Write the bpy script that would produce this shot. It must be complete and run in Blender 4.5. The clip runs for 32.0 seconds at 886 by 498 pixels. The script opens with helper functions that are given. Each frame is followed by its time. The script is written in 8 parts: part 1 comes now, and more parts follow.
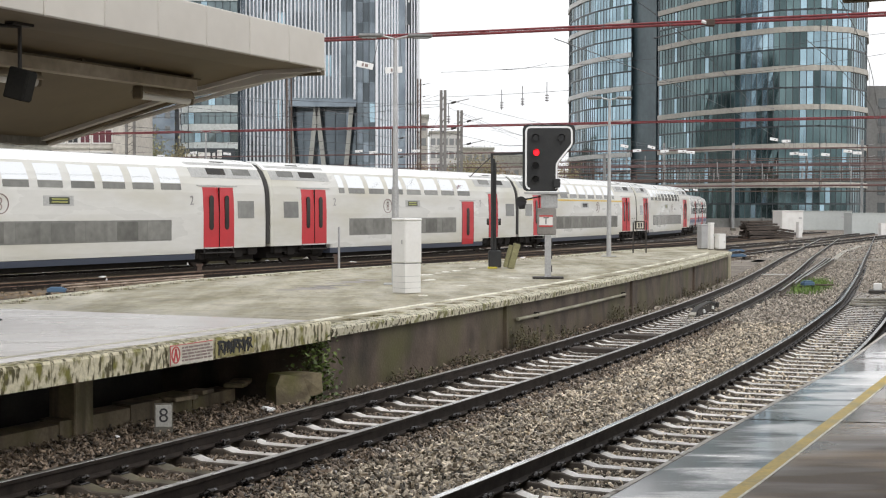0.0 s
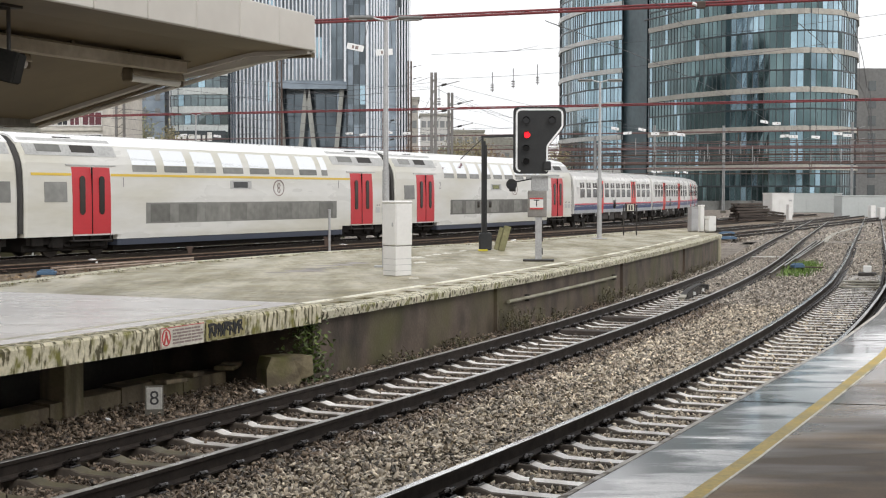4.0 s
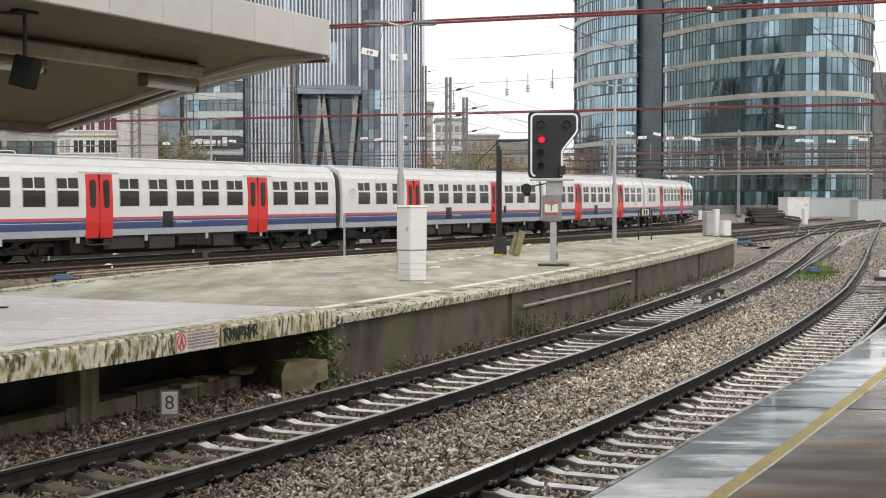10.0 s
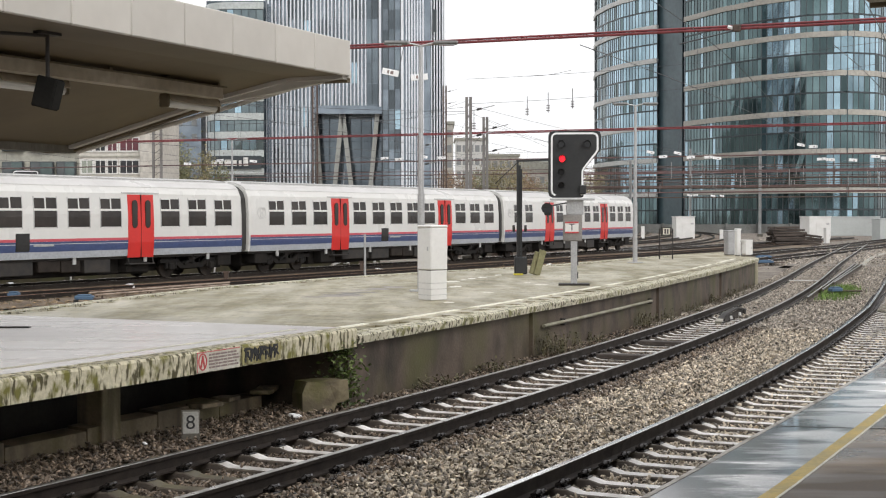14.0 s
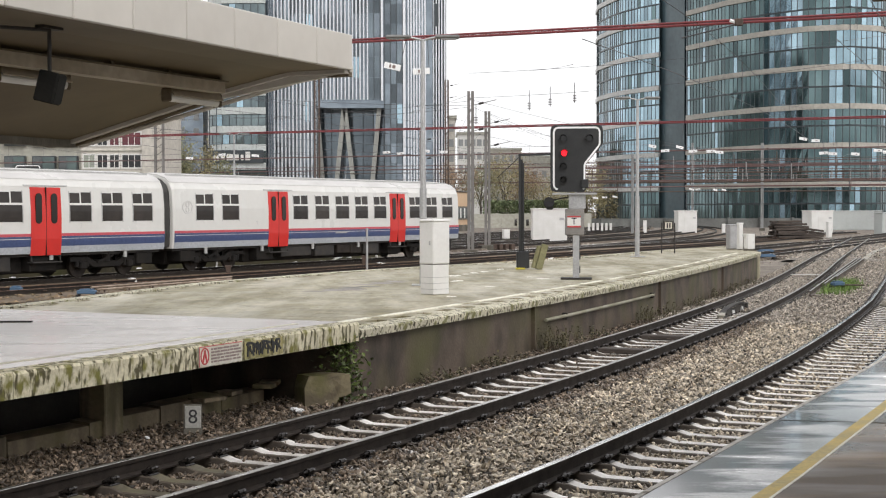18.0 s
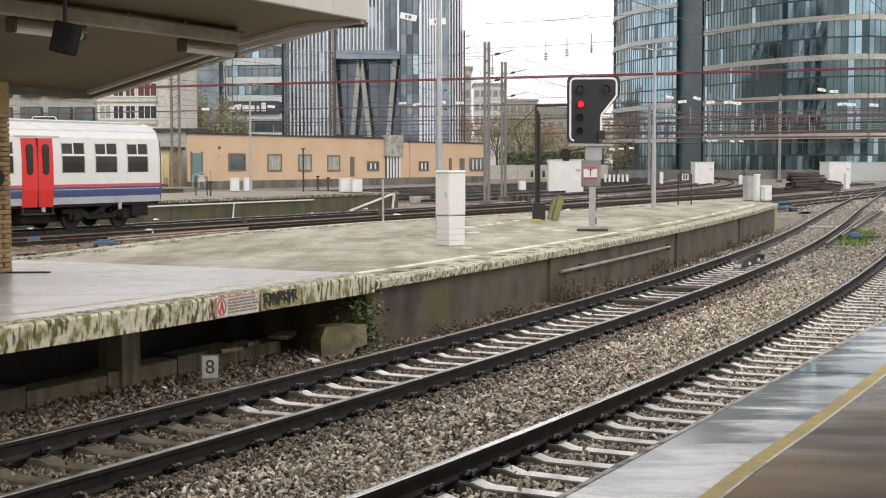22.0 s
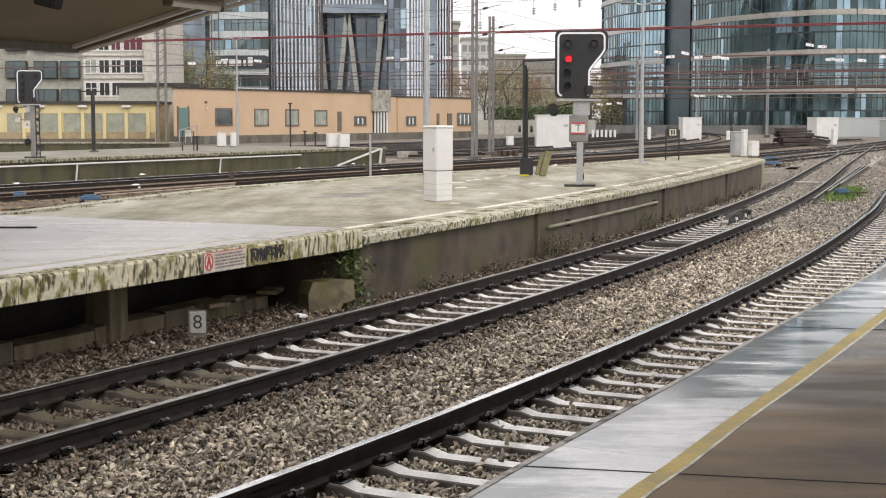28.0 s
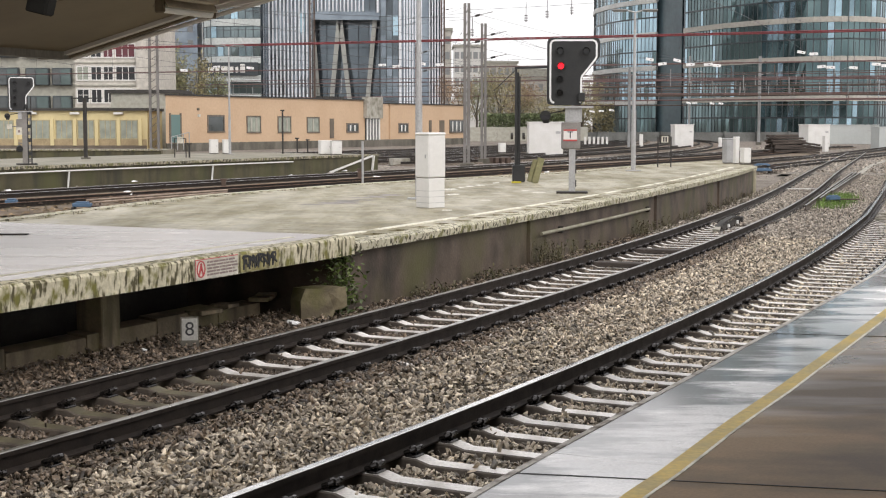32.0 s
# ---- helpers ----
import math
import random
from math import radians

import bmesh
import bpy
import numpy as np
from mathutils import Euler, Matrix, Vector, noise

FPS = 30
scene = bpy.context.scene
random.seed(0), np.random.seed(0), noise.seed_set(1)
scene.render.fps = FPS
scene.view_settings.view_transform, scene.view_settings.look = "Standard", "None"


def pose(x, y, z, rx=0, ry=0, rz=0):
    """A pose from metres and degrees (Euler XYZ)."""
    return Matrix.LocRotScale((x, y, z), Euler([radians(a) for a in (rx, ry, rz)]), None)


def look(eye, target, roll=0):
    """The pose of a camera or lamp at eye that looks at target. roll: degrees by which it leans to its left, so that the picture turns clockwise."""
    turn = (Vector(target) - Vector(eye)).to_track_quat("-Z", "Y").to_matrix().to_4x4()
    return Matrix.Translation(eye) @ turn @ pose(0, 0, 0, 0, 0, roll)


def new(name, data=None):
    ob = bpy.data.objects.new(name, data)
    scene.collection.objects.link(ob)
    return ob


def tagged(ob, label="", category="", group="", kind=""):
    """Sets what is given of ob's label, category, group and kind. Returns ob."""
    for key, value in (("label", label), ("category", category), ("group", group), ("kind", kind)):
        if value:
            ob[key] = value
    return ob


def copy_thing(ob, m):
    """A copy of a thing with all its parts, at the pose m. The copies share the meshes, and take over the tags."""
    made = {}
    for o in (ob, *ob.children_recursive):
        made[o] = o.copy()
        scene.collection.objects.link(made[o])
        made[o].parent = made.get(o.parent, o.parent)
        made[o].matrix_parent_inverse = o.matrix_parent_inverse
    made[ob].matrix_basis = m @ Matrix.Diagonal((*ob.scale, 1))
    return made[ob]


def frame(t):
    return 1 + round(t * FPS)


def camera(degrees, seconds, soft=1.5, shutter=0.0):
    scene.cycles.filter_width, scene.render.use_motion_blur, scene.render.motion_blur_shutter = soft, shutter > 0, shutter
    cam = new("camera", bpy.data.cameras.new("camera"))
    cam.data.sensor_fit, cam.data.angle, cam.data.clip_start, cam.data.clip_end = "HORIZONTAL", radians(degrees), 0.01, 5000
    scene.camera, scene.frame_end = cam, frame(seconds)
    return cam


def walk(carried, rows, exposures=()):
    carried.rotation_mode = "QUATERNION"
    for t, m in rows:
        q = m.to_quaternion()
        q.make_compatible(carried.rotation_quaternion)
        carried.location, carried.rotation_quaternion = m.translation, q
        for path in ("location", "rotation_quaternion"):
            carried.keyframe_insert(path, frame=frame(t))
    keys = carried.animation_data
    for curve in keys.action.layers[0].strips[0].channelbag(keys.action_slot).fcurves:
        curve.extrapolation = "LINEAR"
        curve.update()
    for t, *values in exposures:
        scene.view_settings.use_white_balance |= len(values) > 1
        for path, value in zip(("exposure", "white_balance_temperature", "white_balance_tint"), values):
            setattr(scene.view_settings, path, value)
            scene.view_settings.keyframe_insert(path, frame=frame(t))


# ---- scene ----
# ---- camera: a hand-held camera that stands on the near platform and only turns ----
EYE = (0.0, 0.0, 2.5)
cam = camera(34.82, 32.0, soft=1.14)
PATH = [
    (0.0, 88.398, -0.085, -1.272),
    (0.5, 88.360, -0.061, -1.339),
    (1.0, 88.328, -0.088, -1.405),
    (1.5, 88.288, -0.041, -1.498),
    (2.0, 88.248, -0.047, -1.631),
    (2.5, 88.151, -0.064, -1.579),
    (3.0, 88.046, -0.080, -1.618),
    (3.5, 87.852, -0.085, -1.668),
    (5.5, 87.523, -0.040, -1.576),
    (6.0, 87.696, -0.061, -1.635),
    (6.5, 87.971, -0.048, -1.654),
    (7.0, 87.981, -0.004, -1.713),
    (7.5, 88.081, -0.032, -1.575),
    (8.0, 88.110, -0.020, -1.523),
    (8.5, 88.151, -0.012, -1.398),
    (9.0, 88.009, -0.011, -1.301),
    (9.5, 87.874, -0.005, -1.129),
    (10.0, 87.878, -0.031, -1.058),
    (10.5, 87.943, 0.000, -1.001),
    (11.0, 87.979, 0.066, -0.798),
    (11.5, 88.215, 0.058, -0.611),
    (12.0, 88.539, 0.068, -0.486),
    (12.5, 88.678, 0.057, -0.396),
    (13.0, 88.751, 0.061, -0.361),
    (13.5, 88.679, 0.074, -0.332),
    (14.0, 88.671, 0.076, -0.228),
    (14.5, 88.681, 0.115, -0.174),
    (16.5, 88.625, 0.067, -0.433),
    (17.0, 88.608, 0.106, -0.468),
    (17.5, 88.510, 0.106, -0.450),
    (18.0, 88.438, 0.103, -0.145),
    (18.5, 88.184, 0.054, 0.030),
    (19.0, 87.801, 0.054, 0.160),
    (19.5, 87.553, 0.113, 0.224),
    (20.0, 87.329, 0.039, 0.258),
    (20.5, 87.046, 0.061, 0.323),
    (21.0, 86.820, 0.097, 0.402),
    (21.5, 86.642, 0.078, 0.455),
    (22.0, 86.466, 0.068, 0.504),
    (22.5, 86.332, 0.051, 0.565),
    (23.0, 86.224, 0.098, 0.698),
    (23.5, 86.019, 0.050, 0.767),
    (24.0, 85.838, 0.029, 0.802),
    (24.5, 85.660, -0.007, 0.702),
    (25.0, 85.415, -0.043, 0.552),
    (25.5, 85.145, -0.057, 0.342),
    (27.5, 84.604, -0.036, 0.018),
    (28.0, 84.653, -0.000, 0.000),
    (28.5, 84.660, -0.046, -0.123),
    (29.0, 84.682, -0.038, -0.133),
    (29.5, 84.755, -0.006, -0.149),
    (30.0, 84.825, -0.015, -0.179),
    (30.5, 84.827, -0.009, -0.202),
    (31.0, 84.929, -0.020, -0.291),
    (31.5, 84.963, -0.040, -0.295),
    (32.0, 84.933, -0.016, -0.311),
]
walk(cam, [(t, pose(*EYE, rx, ry, rz)) for t, rx, ry, rz in PATH], ((0, 0.41, 6500, 10.5), (10, 0.42, 6520, 11), (17, 0.45, 6540, 11.3), (20, 0.49, 6580, 12), (24, 0.53, 6640, 13), (32, 0.54, 6640, 13)))

# ---- light: a flat white overcast sky and a very soft sun ----
world = bpy.data.worlds.new("overcast")
scene.world = world
world.use_nodes = True
wn = world.node_tree.nodes
wl = world.node_tree.links
sky = wn.new("ShaderNodeTexSky")
sky.sky_type = "NISHITA"
sky.sun_disc = False
sky.sun_elevation = radians(38)
sky.sun_rotation = radians(150)
sky.dust_density = 6.0
sky_grey = wn.new("ShaderNodeHueSaturation")
sky_grey.inputs["Saturation"].default_value = 0.12
sky_grey.inputs["Value"].default_value = 0.10
cloud = wn.new("ShaderNodeMix")
cloud.data_type = "RGBA"
cloud.inputs[0].default_value = 0.82
cloud.inputs[7].default_value = (0.97, 0.985, 1.0, 1)
wl.new(sky.outputs[0], sky_grey.inputs["Color"])
wl.new(sky_grey.outputs[0], cloud.inputs[6])
wl.new(cloud.outputs[2], wn["Background"].inputs[0])
wn["Background"].inputs[1].default_value = 1.0
sun = new("sun", bpy.data.lights.new("sun", "SUN"))
sun.data.energy = 0.7
sun.data.angle = radians(40)
sun.data.color = (1.0, 0.97, 0.93)
sun.matrix_world = look((40, -60, 70), (0, 20, 0))


# ---- materials ----
def mat(name, base, second=None, rough=0.7, metal=0.0, scale=3.0, fine=40.0, bump=0.15, depth=0.01, spread=(0.35, 0.7), random_amount=0.0, island=0.0,
        stretch=(1, 1, 1), coord="Object", rough_spread=0.12, ior=1.45, spec=0.5, grain=0.16):
    """A surface of two tones mixed by coarse and fine noise, with relief and changing gloss."""
    m = bpy.data.materials.new(name)
    m.use_nodes = True
    nt = m.node_tree
    n, l = nt.nodes, nt.links
    b = n["Principled BSDF"]
    second = second or tuple(c * 0.78 for c in base)
    tc = n.new("ShaderNodeTexCoord")
    mp = n.new("ShaderNodeMapping")
    mp.inputs["Scale"].default_value = stretch
    l.new(n.new("ShaderNodeNewGeometry").outputs["Position"] if coord == "World" else tc.outputs[coord], mp.inputs[0])
    n1, n2 = n.new("ShaderNodeTexNoise"), n.new("ShaderNodeTexNoise")
    n1.inputs["Scale"].default_value, n2.inputs["Scale"].default_value = scale, fine
    n1.inputs["Detail"].default_value, n2.inputs["Detail"].default_value = 6, 4
    l.new(mp.outputs[0], n1.inputs["Vector"])
    l.new(mp.outputs[0], n2.inputs["Vector"])
    r1 = n.new("ShaderNodeMapRange")
    r1.inputs[1].default_value, r1.inputs[2].default_value = spread
    l.new(n1.outputs[0], r1.inputs[0])
    mx = n.new("ShaderNodeMix")
    mx.data_type = "RGBA"
    mx.inputs[6].default_value, mx.inputs[7].default_value = (*base, 1), (*second, 1)
    l.new(r1.outputs[0], mx.inputs[0])
    hs = n.new("ShaderNodeHueSaturation")
    l.new(mx.outputs[2], hs.inputs["Color"])
    r2 = n.new("ShaderNodeMapRange")
    r2.inputs[1].default_value, r2.inputs[2].default_value, r2.inputs[3].default_value, r2.inputs[4].default_value = 0.3, 0.7, 1 - grain, 1 + grain
    l.new(n2.outputs[0], r2.inputs[0])
    value = r2.outputs[0]
    if random_amount or island:
        rnd = n.new("ShaderNodeNewGeometry").outputs["Random Per Island"] if island else n.new("ShaderNodeObjectInfo").outputs["Random"]
        amt = island or random_amount
        r3 = n.new("ShaderNodeMapRange")
        r3.inputs[3].default_value, r3.inputs[4].default_value = 1 - amt, 1 + amt
        l.new(rnd, r3.inputs[0])
        mu = n.new("ShaderNodeMath")
        mu.operation = "MULTIPLY"
        l.new(value, mu.inputs[0])
        l.new(r3.outputs[0], mu.inputs[1])
        value = mu.outputs[0]
    l.new(value, hs.inputs["Value"])
    l.new(hs.outputs[0], b.inputs["Base Color"])
    rr = n.new("ShaderNodeMapRange")
    rr.inputs[3].default_value, rr.inputs[4].default_value = max(0.02, rough - rough_spread), min(1, rough + rough_spread)
    l.new(n1.outputs[0], rr.inputs[0])
    l.new(rr.outputs[0], b.inputs["Roughness"])
    b.inputs["Metallic"].default_value = metal
    b.inputs["IOR"].default_value = ior
    b.inputs["Specular IOR Level"].default_value = spec
    if bump:
        bp = n.new("ShaderNodeBump")
        bp.inputs["Strength"].default_value, bp.inputs["Distance"].default_value = bump, depth
        l.new(n2.outputs[0], bp.inputs["Height"])
        l.new(bp.outputs[0], b.inputs["Normal"])
    return m


def glow(name, colour, strength):
    m = bpy.data.materials.new(name)
    m.use_nodes = True
    b = m.node_tree.nodes["Principled BSDF"]
    b.inputs["Base Color"].default_value = (*colour, 1)
    b.inputs["Emission Color"].default_value = (*colour, 1)
    b.inputs["Emission Strength"].default_value = strength
    return m


def plain(name, colour, rough=0.4, metal=0.0):
    m = bpy.data.materials.new(name)
    m.use_nodes = True
    b = m.node_tree.nodes["Principled BSDF"]
    b.inputs["Base Color"].default_value = (*colour, 1)
    b.inputs["Roughness"].default_value = rough
    b.inputs["Metallic"].default_value = metal
    return m

# ---- geometry helpers ----
def mesh_of(name, verts, faces, material, smooth=False):
    me = bpy.data.meshes.new(name)
    me.from_pydata([tuple(v) for v in verts], [], faces)
    me.materials.append(material)
    if smooth:
        me.polygons.foreach_set("use_smooth", [True] * len(me.polygons))
    me.update()
    return me


def part(name, data, material=None, parent=None, label="", at=None):
    """Links a mesh (or a bmesh) as one object under a thing or a part."""
    if isinstance(data, bmesh.types.BMesh):
        me = bpy.data.meshes.new(name)
        bmesh.ops.recalc_face_normals(data, faces=data.faces)
        data.to_mesh(me)
        data.free()
        me.materials.append(material)
        data = me
    ob = new(name, data)
    if at is not None:
        ob.matrix_basis = at
    if parent:
        ob.parent = parent
    if label:
        ob["label"] = label
    return ob


def thing(name, label, category, group="", kind="", at=None):
    ob = new(name)
    if at is not None:
        ob.matrix_basis = at
    return tagged(ob, label, category, group, kind)


def box(x0, x1, y0, y1, z0, z1, bevel=0.0, bm=None, at=None):
    """An upright box between the given limits, its edges bevelled."""
    bm = bm or bmesh.new()
    g = bmesh.ops.create_cube(bm, size=1)
    for v in g["verts"]:
        v.co = Vector(((x0 + x1) / 2 + v.co.x * (x1 - x0), (y0 + y1) / 2 + v.co.y * (y1 - y0), (z0 + z1) / 2 + v.co.z * (z1 - z0)))
    if bevel:
        es = list({e for v in g["verts"] for e in v.link_edges})
        r = bmesh.ops.bevel(bm, geom=es, offset=bevel, segments=1, affect="EDGES")
        if at is not None:
            bmesh.ops.transform(bm, matrix=at, verts=list({v for f in r["faces"] for v in f.verts} | {v for v in g["verts"] if v.is_valid}))
    elif at is not None:
        bmesh.ops.transform(bm, matrix=at, verts=g["verts"])
    return bm


def tube(p, q, r, r2=None, seg=10, bm=None, caps=True):
    """A round bar from p to q."""
    bm = bm or bmesh.new()
    p, q = Vector(p), Vector(q)
    d = q - p
    m = Matrix.Translation((p + q) / 2) @ d.to_track_quat("Z", "Y").to_matrix().to_4x4()
    bmesh.ops.create_cone(bm, cap_ends=caps, segments=seg, radius1=r, radius2=r if r2 is None else r2, depth=d.length, matrix=m)
    return bm


def beam(p, q, w, h, bm=None):
    """A square bar from p to q, w wide and h deep."""
    bm = bm or bmesh.new()
    p, q = Vector(p), Vector(q)
    d = q - p
    m = Matrix.Translation((p + q) / 2) @ d.to_track_quat("X", "Z").to_matrix().to_4x4() @ Matrix.Diagonal((d.length, w, h, 1))
    bmesh.ops.create_cube(bm, size=1, matrix=m)
    return bm


def sweep(name, pts, profile, material, closed=True, smooth=False, caps=True):
    """A profile of (across to the right, up) carried along the points (x, y, z); each stretch upright."""
    pts = [Vector(p) for p in pts]
    n, k = len(pts), len(profile)
    verts, faces = [], []
    for i, p in enumerate(pts):
        d = pts[min(i + 1, n - 1)] - pts[max(i - 1, 0)]
        h = math.hypot(d.x, d.y) or 1
        r = Vector((d.y / h, -d.x / h, 0))
        verts += [p + r * a + Vector((0, 0, b)) for a, b in profile]
    for i in range(n - 1):
        for j in range(k if closed else k - 1):
            a, b = i * k + j, i * k + (j + 1) % k
            faces.append((a, a + k, b + k, b))
    if closed and caps:
        faces += [tuple(range(k)), tuple(reversed(range((n - 1) * k, n * k)))]
    me = mesh_of(name, verts, faces, material, smooth)
    return me


def wire(pts, r=0.012, name="wire", material=None):
    """A thin round cable through the points, as a mesh."""
    prof = [(r * math.cos(a), r * math.sin(a)) for a in (0, 1.57, 3.14, 4.71)]
    return sweep(name, pts, prof, material)


def sag(p, q, drop, n=10):
    p, q = Vector(p), Vector(q)
    return [p.lerp(q, i / n) - Vector((0, 0, drop * 4 * (i / n) * (1 - i / n))) for i in range(n + 1)]


class Line:
    """A line on the ground by its points; s runs along it, d to its right."""

    def __init__(self, pts):
        self.p = np.array(pts, float)
        seg = np.hypot(*np.diff(self.p, axis=0).T)
        self.s = np.concatenate([[0], np.cumsum(seg)])
        self.length = float(self.s[-1])

    def at(self, s, d=0.0):
        x, y = (float(np.interp(s, self.s, self.p[:, i])) for i in (0, 1))
        e = 0.5
        dx, dy = (float(np.interp(s + e, self.s, self.p[:, i]) - np.interp(s - e, self.s, self.p[:, i])) for i in (0, 1))
        h = math.hypot(dx, dy) or 1
        return x + dy / h * d, y - dx / h * d, math.degrees(math.atan2(dy, dx))

    def s_of_y(self, y):
        return float(np.interp(y, self.p[:, 1], self.s))

    def pts(self, s0, s1, step, d=0.0, z=0.0):
        n = max(1, round((s1 - s0) / step))
        return [(*self.at(s0 + (s1 - s0) * i / n, d)[:2], z) for i in range(n + 1)]


def cubic(c, y0, y1, far, step=0.5):
    """The ground line x = c(y) from y0 to y1, with straight ends, out to far."""
    f = lambda y: ((c[0] * y + c[1]) * y + c[2]) * y + c[3]
    g = lambda y: (3 * c[0] * y + 2 * c[1]) * y + c[2]
    out = []
    y = far[0]
    while y <= far[1]:
        yc = min(max(y, y0), y1)
        out.append((f(yc) + g(yc) * (y - yc), y))
        y += step
    return Line(out)


TRACK_A = cubic((2.4127e-5, -4.7456e-3, 0.633752, -10.39113), 8, 78, (-14, 150))
TRACK_B = cubic((6.4264e-5, -7.7636e-3, 0.695669, -6.39325), 5, 40, (-25, 39))
TRACK_B = Line([tuple(q) for q in TRACK_B.p] + [(15.2, 46), (17.8, 53.5), (23.35, 70), (30.15, 90), (41.3, 123), (50.5, 150)])
# the running line of the train: straight, then a bend to the left
TH = radians(29.75)


def bend(rho, s0, radius, start=-60, end=270, step=1.0):
    x, y = -rho * math.cos(TH) + start * math.sin(TH), rho * math.sin(TH) + start * math.cos(TH)
    out, s = [], start
    while s <= end:
        out.append((x, y))
        h = TH - max(0.0, s + step / 2 - s0) / radius
        x, y, s = x + step * math.sin(h), y + step * math.cos(h), s + step
    return Line(out)


TRACK_C = bend(39.2, 66.5, 317.0)
C_START = -60.0

# ---- surfaces ----
M_GROUND = mat("yard gravel", (0.25, 0.215, 0.18), (0.10, 0.083, 0.067), 0.85, scale=0.7, fine=7, bump=0.6, depth=0.05, grain=0.35, stretch=(0.6, 1, 1))
# bed kept near-black so the gaps between stones read as shade
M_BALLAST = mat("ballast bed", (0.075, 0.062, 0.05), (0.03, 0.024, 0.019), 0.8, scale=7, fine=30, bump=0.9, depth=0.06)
M_STONE = mat("ballast stone", (0.55, 0.475, 0.37), (0.20, 0.165, 0.125), 0.4, scale=9, fine=60, bump=0.1, island=0.88)
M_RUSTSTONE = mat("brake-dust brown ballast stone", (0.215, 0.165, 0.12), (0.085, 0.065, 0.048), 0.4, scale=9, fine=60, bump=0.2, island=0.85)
M_RAIL = mat("rusty rail web", (0.036, 0.028, 0.023), (0.018, 0.014, 0.012), 0.62, 0.0, scale=6, fine=60, bump=0.2, spec=0.22)
M_HEAD = mat("worn rail head", (0.80, 0.80, 0.79), (0.52, 0.50, 0.48), 0.2, 1.0, scale=4, fine=50, bump=0.03)
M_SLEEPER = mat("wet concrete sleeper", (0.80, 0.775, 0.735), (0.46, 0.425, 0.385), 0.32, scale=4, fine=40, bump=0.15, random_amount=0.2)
M_SLEEPERSIDE = mat("shaded sleeper side", (0.15, 0.125, 0.10), (0.075, 0.061, 0.05), 0.5, scale=5, fine=40, bump=0.2)
M_CONC = mat("stained concrete", (0.42, 0.40, 0.35), (0.16, 0.15, 0.11), 0.75, scale=1.3, fine=22, bump=0.3, spread=(0.4, 0.68))
M_WALL = mat("dark retaining wall", (0.17, 0.155, 0.13), (0.075, 0.07, 0.055), 0.8, scale=0.9, fine=20, bump=0.3, stretch=(1, 1, 0.4))
M_ASPHALT = mat("wet pale asphalt", (0.60, 0.56, 0.53), (0.40, 0.37, 0.345), 0.27, scale=0.7, fine=60, bump=0.06, rough_spread=0.2, grain=0.06, stretch=(0.35, 1.6, 1), spread=(0.48, 0.8), coord="World")
M_PAVER = mat("mossy pavers", (0.345, 0.31, 0.218), (0.195, 0.172, 0.10), 0.5, scale=0.6, fine=5, bump=0.06, random_amount=0.16, rough_spread=0.42, coord="World", stretch=(1.9, 0.5, 1), spread=(0.40, 0.66))
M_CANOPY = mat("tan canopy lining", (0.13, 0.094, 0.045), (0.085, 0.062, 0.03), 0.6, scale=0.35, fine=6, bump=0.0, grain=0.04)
M_FASCIA = mat("pale fascia panel", (0.56, 0.535, 0.49), (0.48, 0.45, 0.405), 0.5, scale=0.5, fine=5, bump=0.0, random_amount=0.04, grain=0.03)
M_YELLOW = mat("worn yellow paint", (0.56, 0.385, 0.05), (0.40, 0.31, 0.11), 0.5, scale=3, fine=30, bump=0.1)
M_BODY = mat("coach white paint", (0.66, 0.655, 0.63), (0.62, 0.61, 0.58), 0.3, scale=0.4, fine=5, bump=0.0, grain=0.02)
M_ROOF = mat("coach roof", (0.56, 0.545, 0.53), (0.47, 0.455, 0.44), 0.3, scale=0.5, fine=5, bump=0.0, grain=0.03)
M_RED = mat("red door paint", (0.60, 0.03, 0.024), (0.53, 0.026, 0.021), 0.35, scale=1, fine=10, bump=0.0, grain=0.03)
M_BLUE = mat("blue stripe paint", (0.055, 0.08, 0.18), (0.048, 0.07, 0.155), 0.35, scale=1, fine=10, bump=0.0)
M_DARK = mat("black underframe", (0.022, 0.021, 0.02), (0.045, 0.038, 0.032), 0.65, scale=3, fine=20, bump=0.2)
M_GLASS = mat("dark coach glass", (0.035, 0.036, 0.036), (0.02, 0.02, 0.02), 0.08, scale=0.3, fine=3, bump=0.0, rough_spread=0.03)
M_WHITE = mat("white cabinet paint", (0.70, 0.69, 0.67), (0.62, 0.61, 0.58), 0.4, scale=1.2, fine=14, bump=0.0, grain=0.03)
M_GALV = mat("galvanised steel", (0.45, 0.45, 0.45), (0.36, 0.36, 0.36), 0.45, 0.6, scale=3, fine=30, bump=0.05)
M_BLACK = mat("matt black paint", (0.016, 0.017, 0.018), (0.028, 0.028, 0.028), 0.5, scale=3, fine=30, bump=0.05)
M_OCHRE = mat("ochre render", (0.57, 0.41, 0.275), (0.52, 0.365, 0.24), 0.8, scale=0.3, fine=4, bump=0.05, grain=0.05)
M_BAND = mat("pale tower band", (0.42, 0.40, 0.36), (0.36, 0.34, 0.30), 0.6, scale=0.2, fine=2, bump=0.0)
M_REDSTEEL = mat("dark red cable tray", (0.21, 0.04, 0.045), (0.15, 0.035, 0.038), 0.5, scale=0.5, fine=8, bump=0.0)


# ---- ground ----
def ground():
    ob = part("ground", box(-2500, 2500, -2500, 2500, -0.6, -0.30), M_GROUND)
    tagged(ob, "dark brown gravel ground of the railway yard", "ground", kind="structure")


ground()


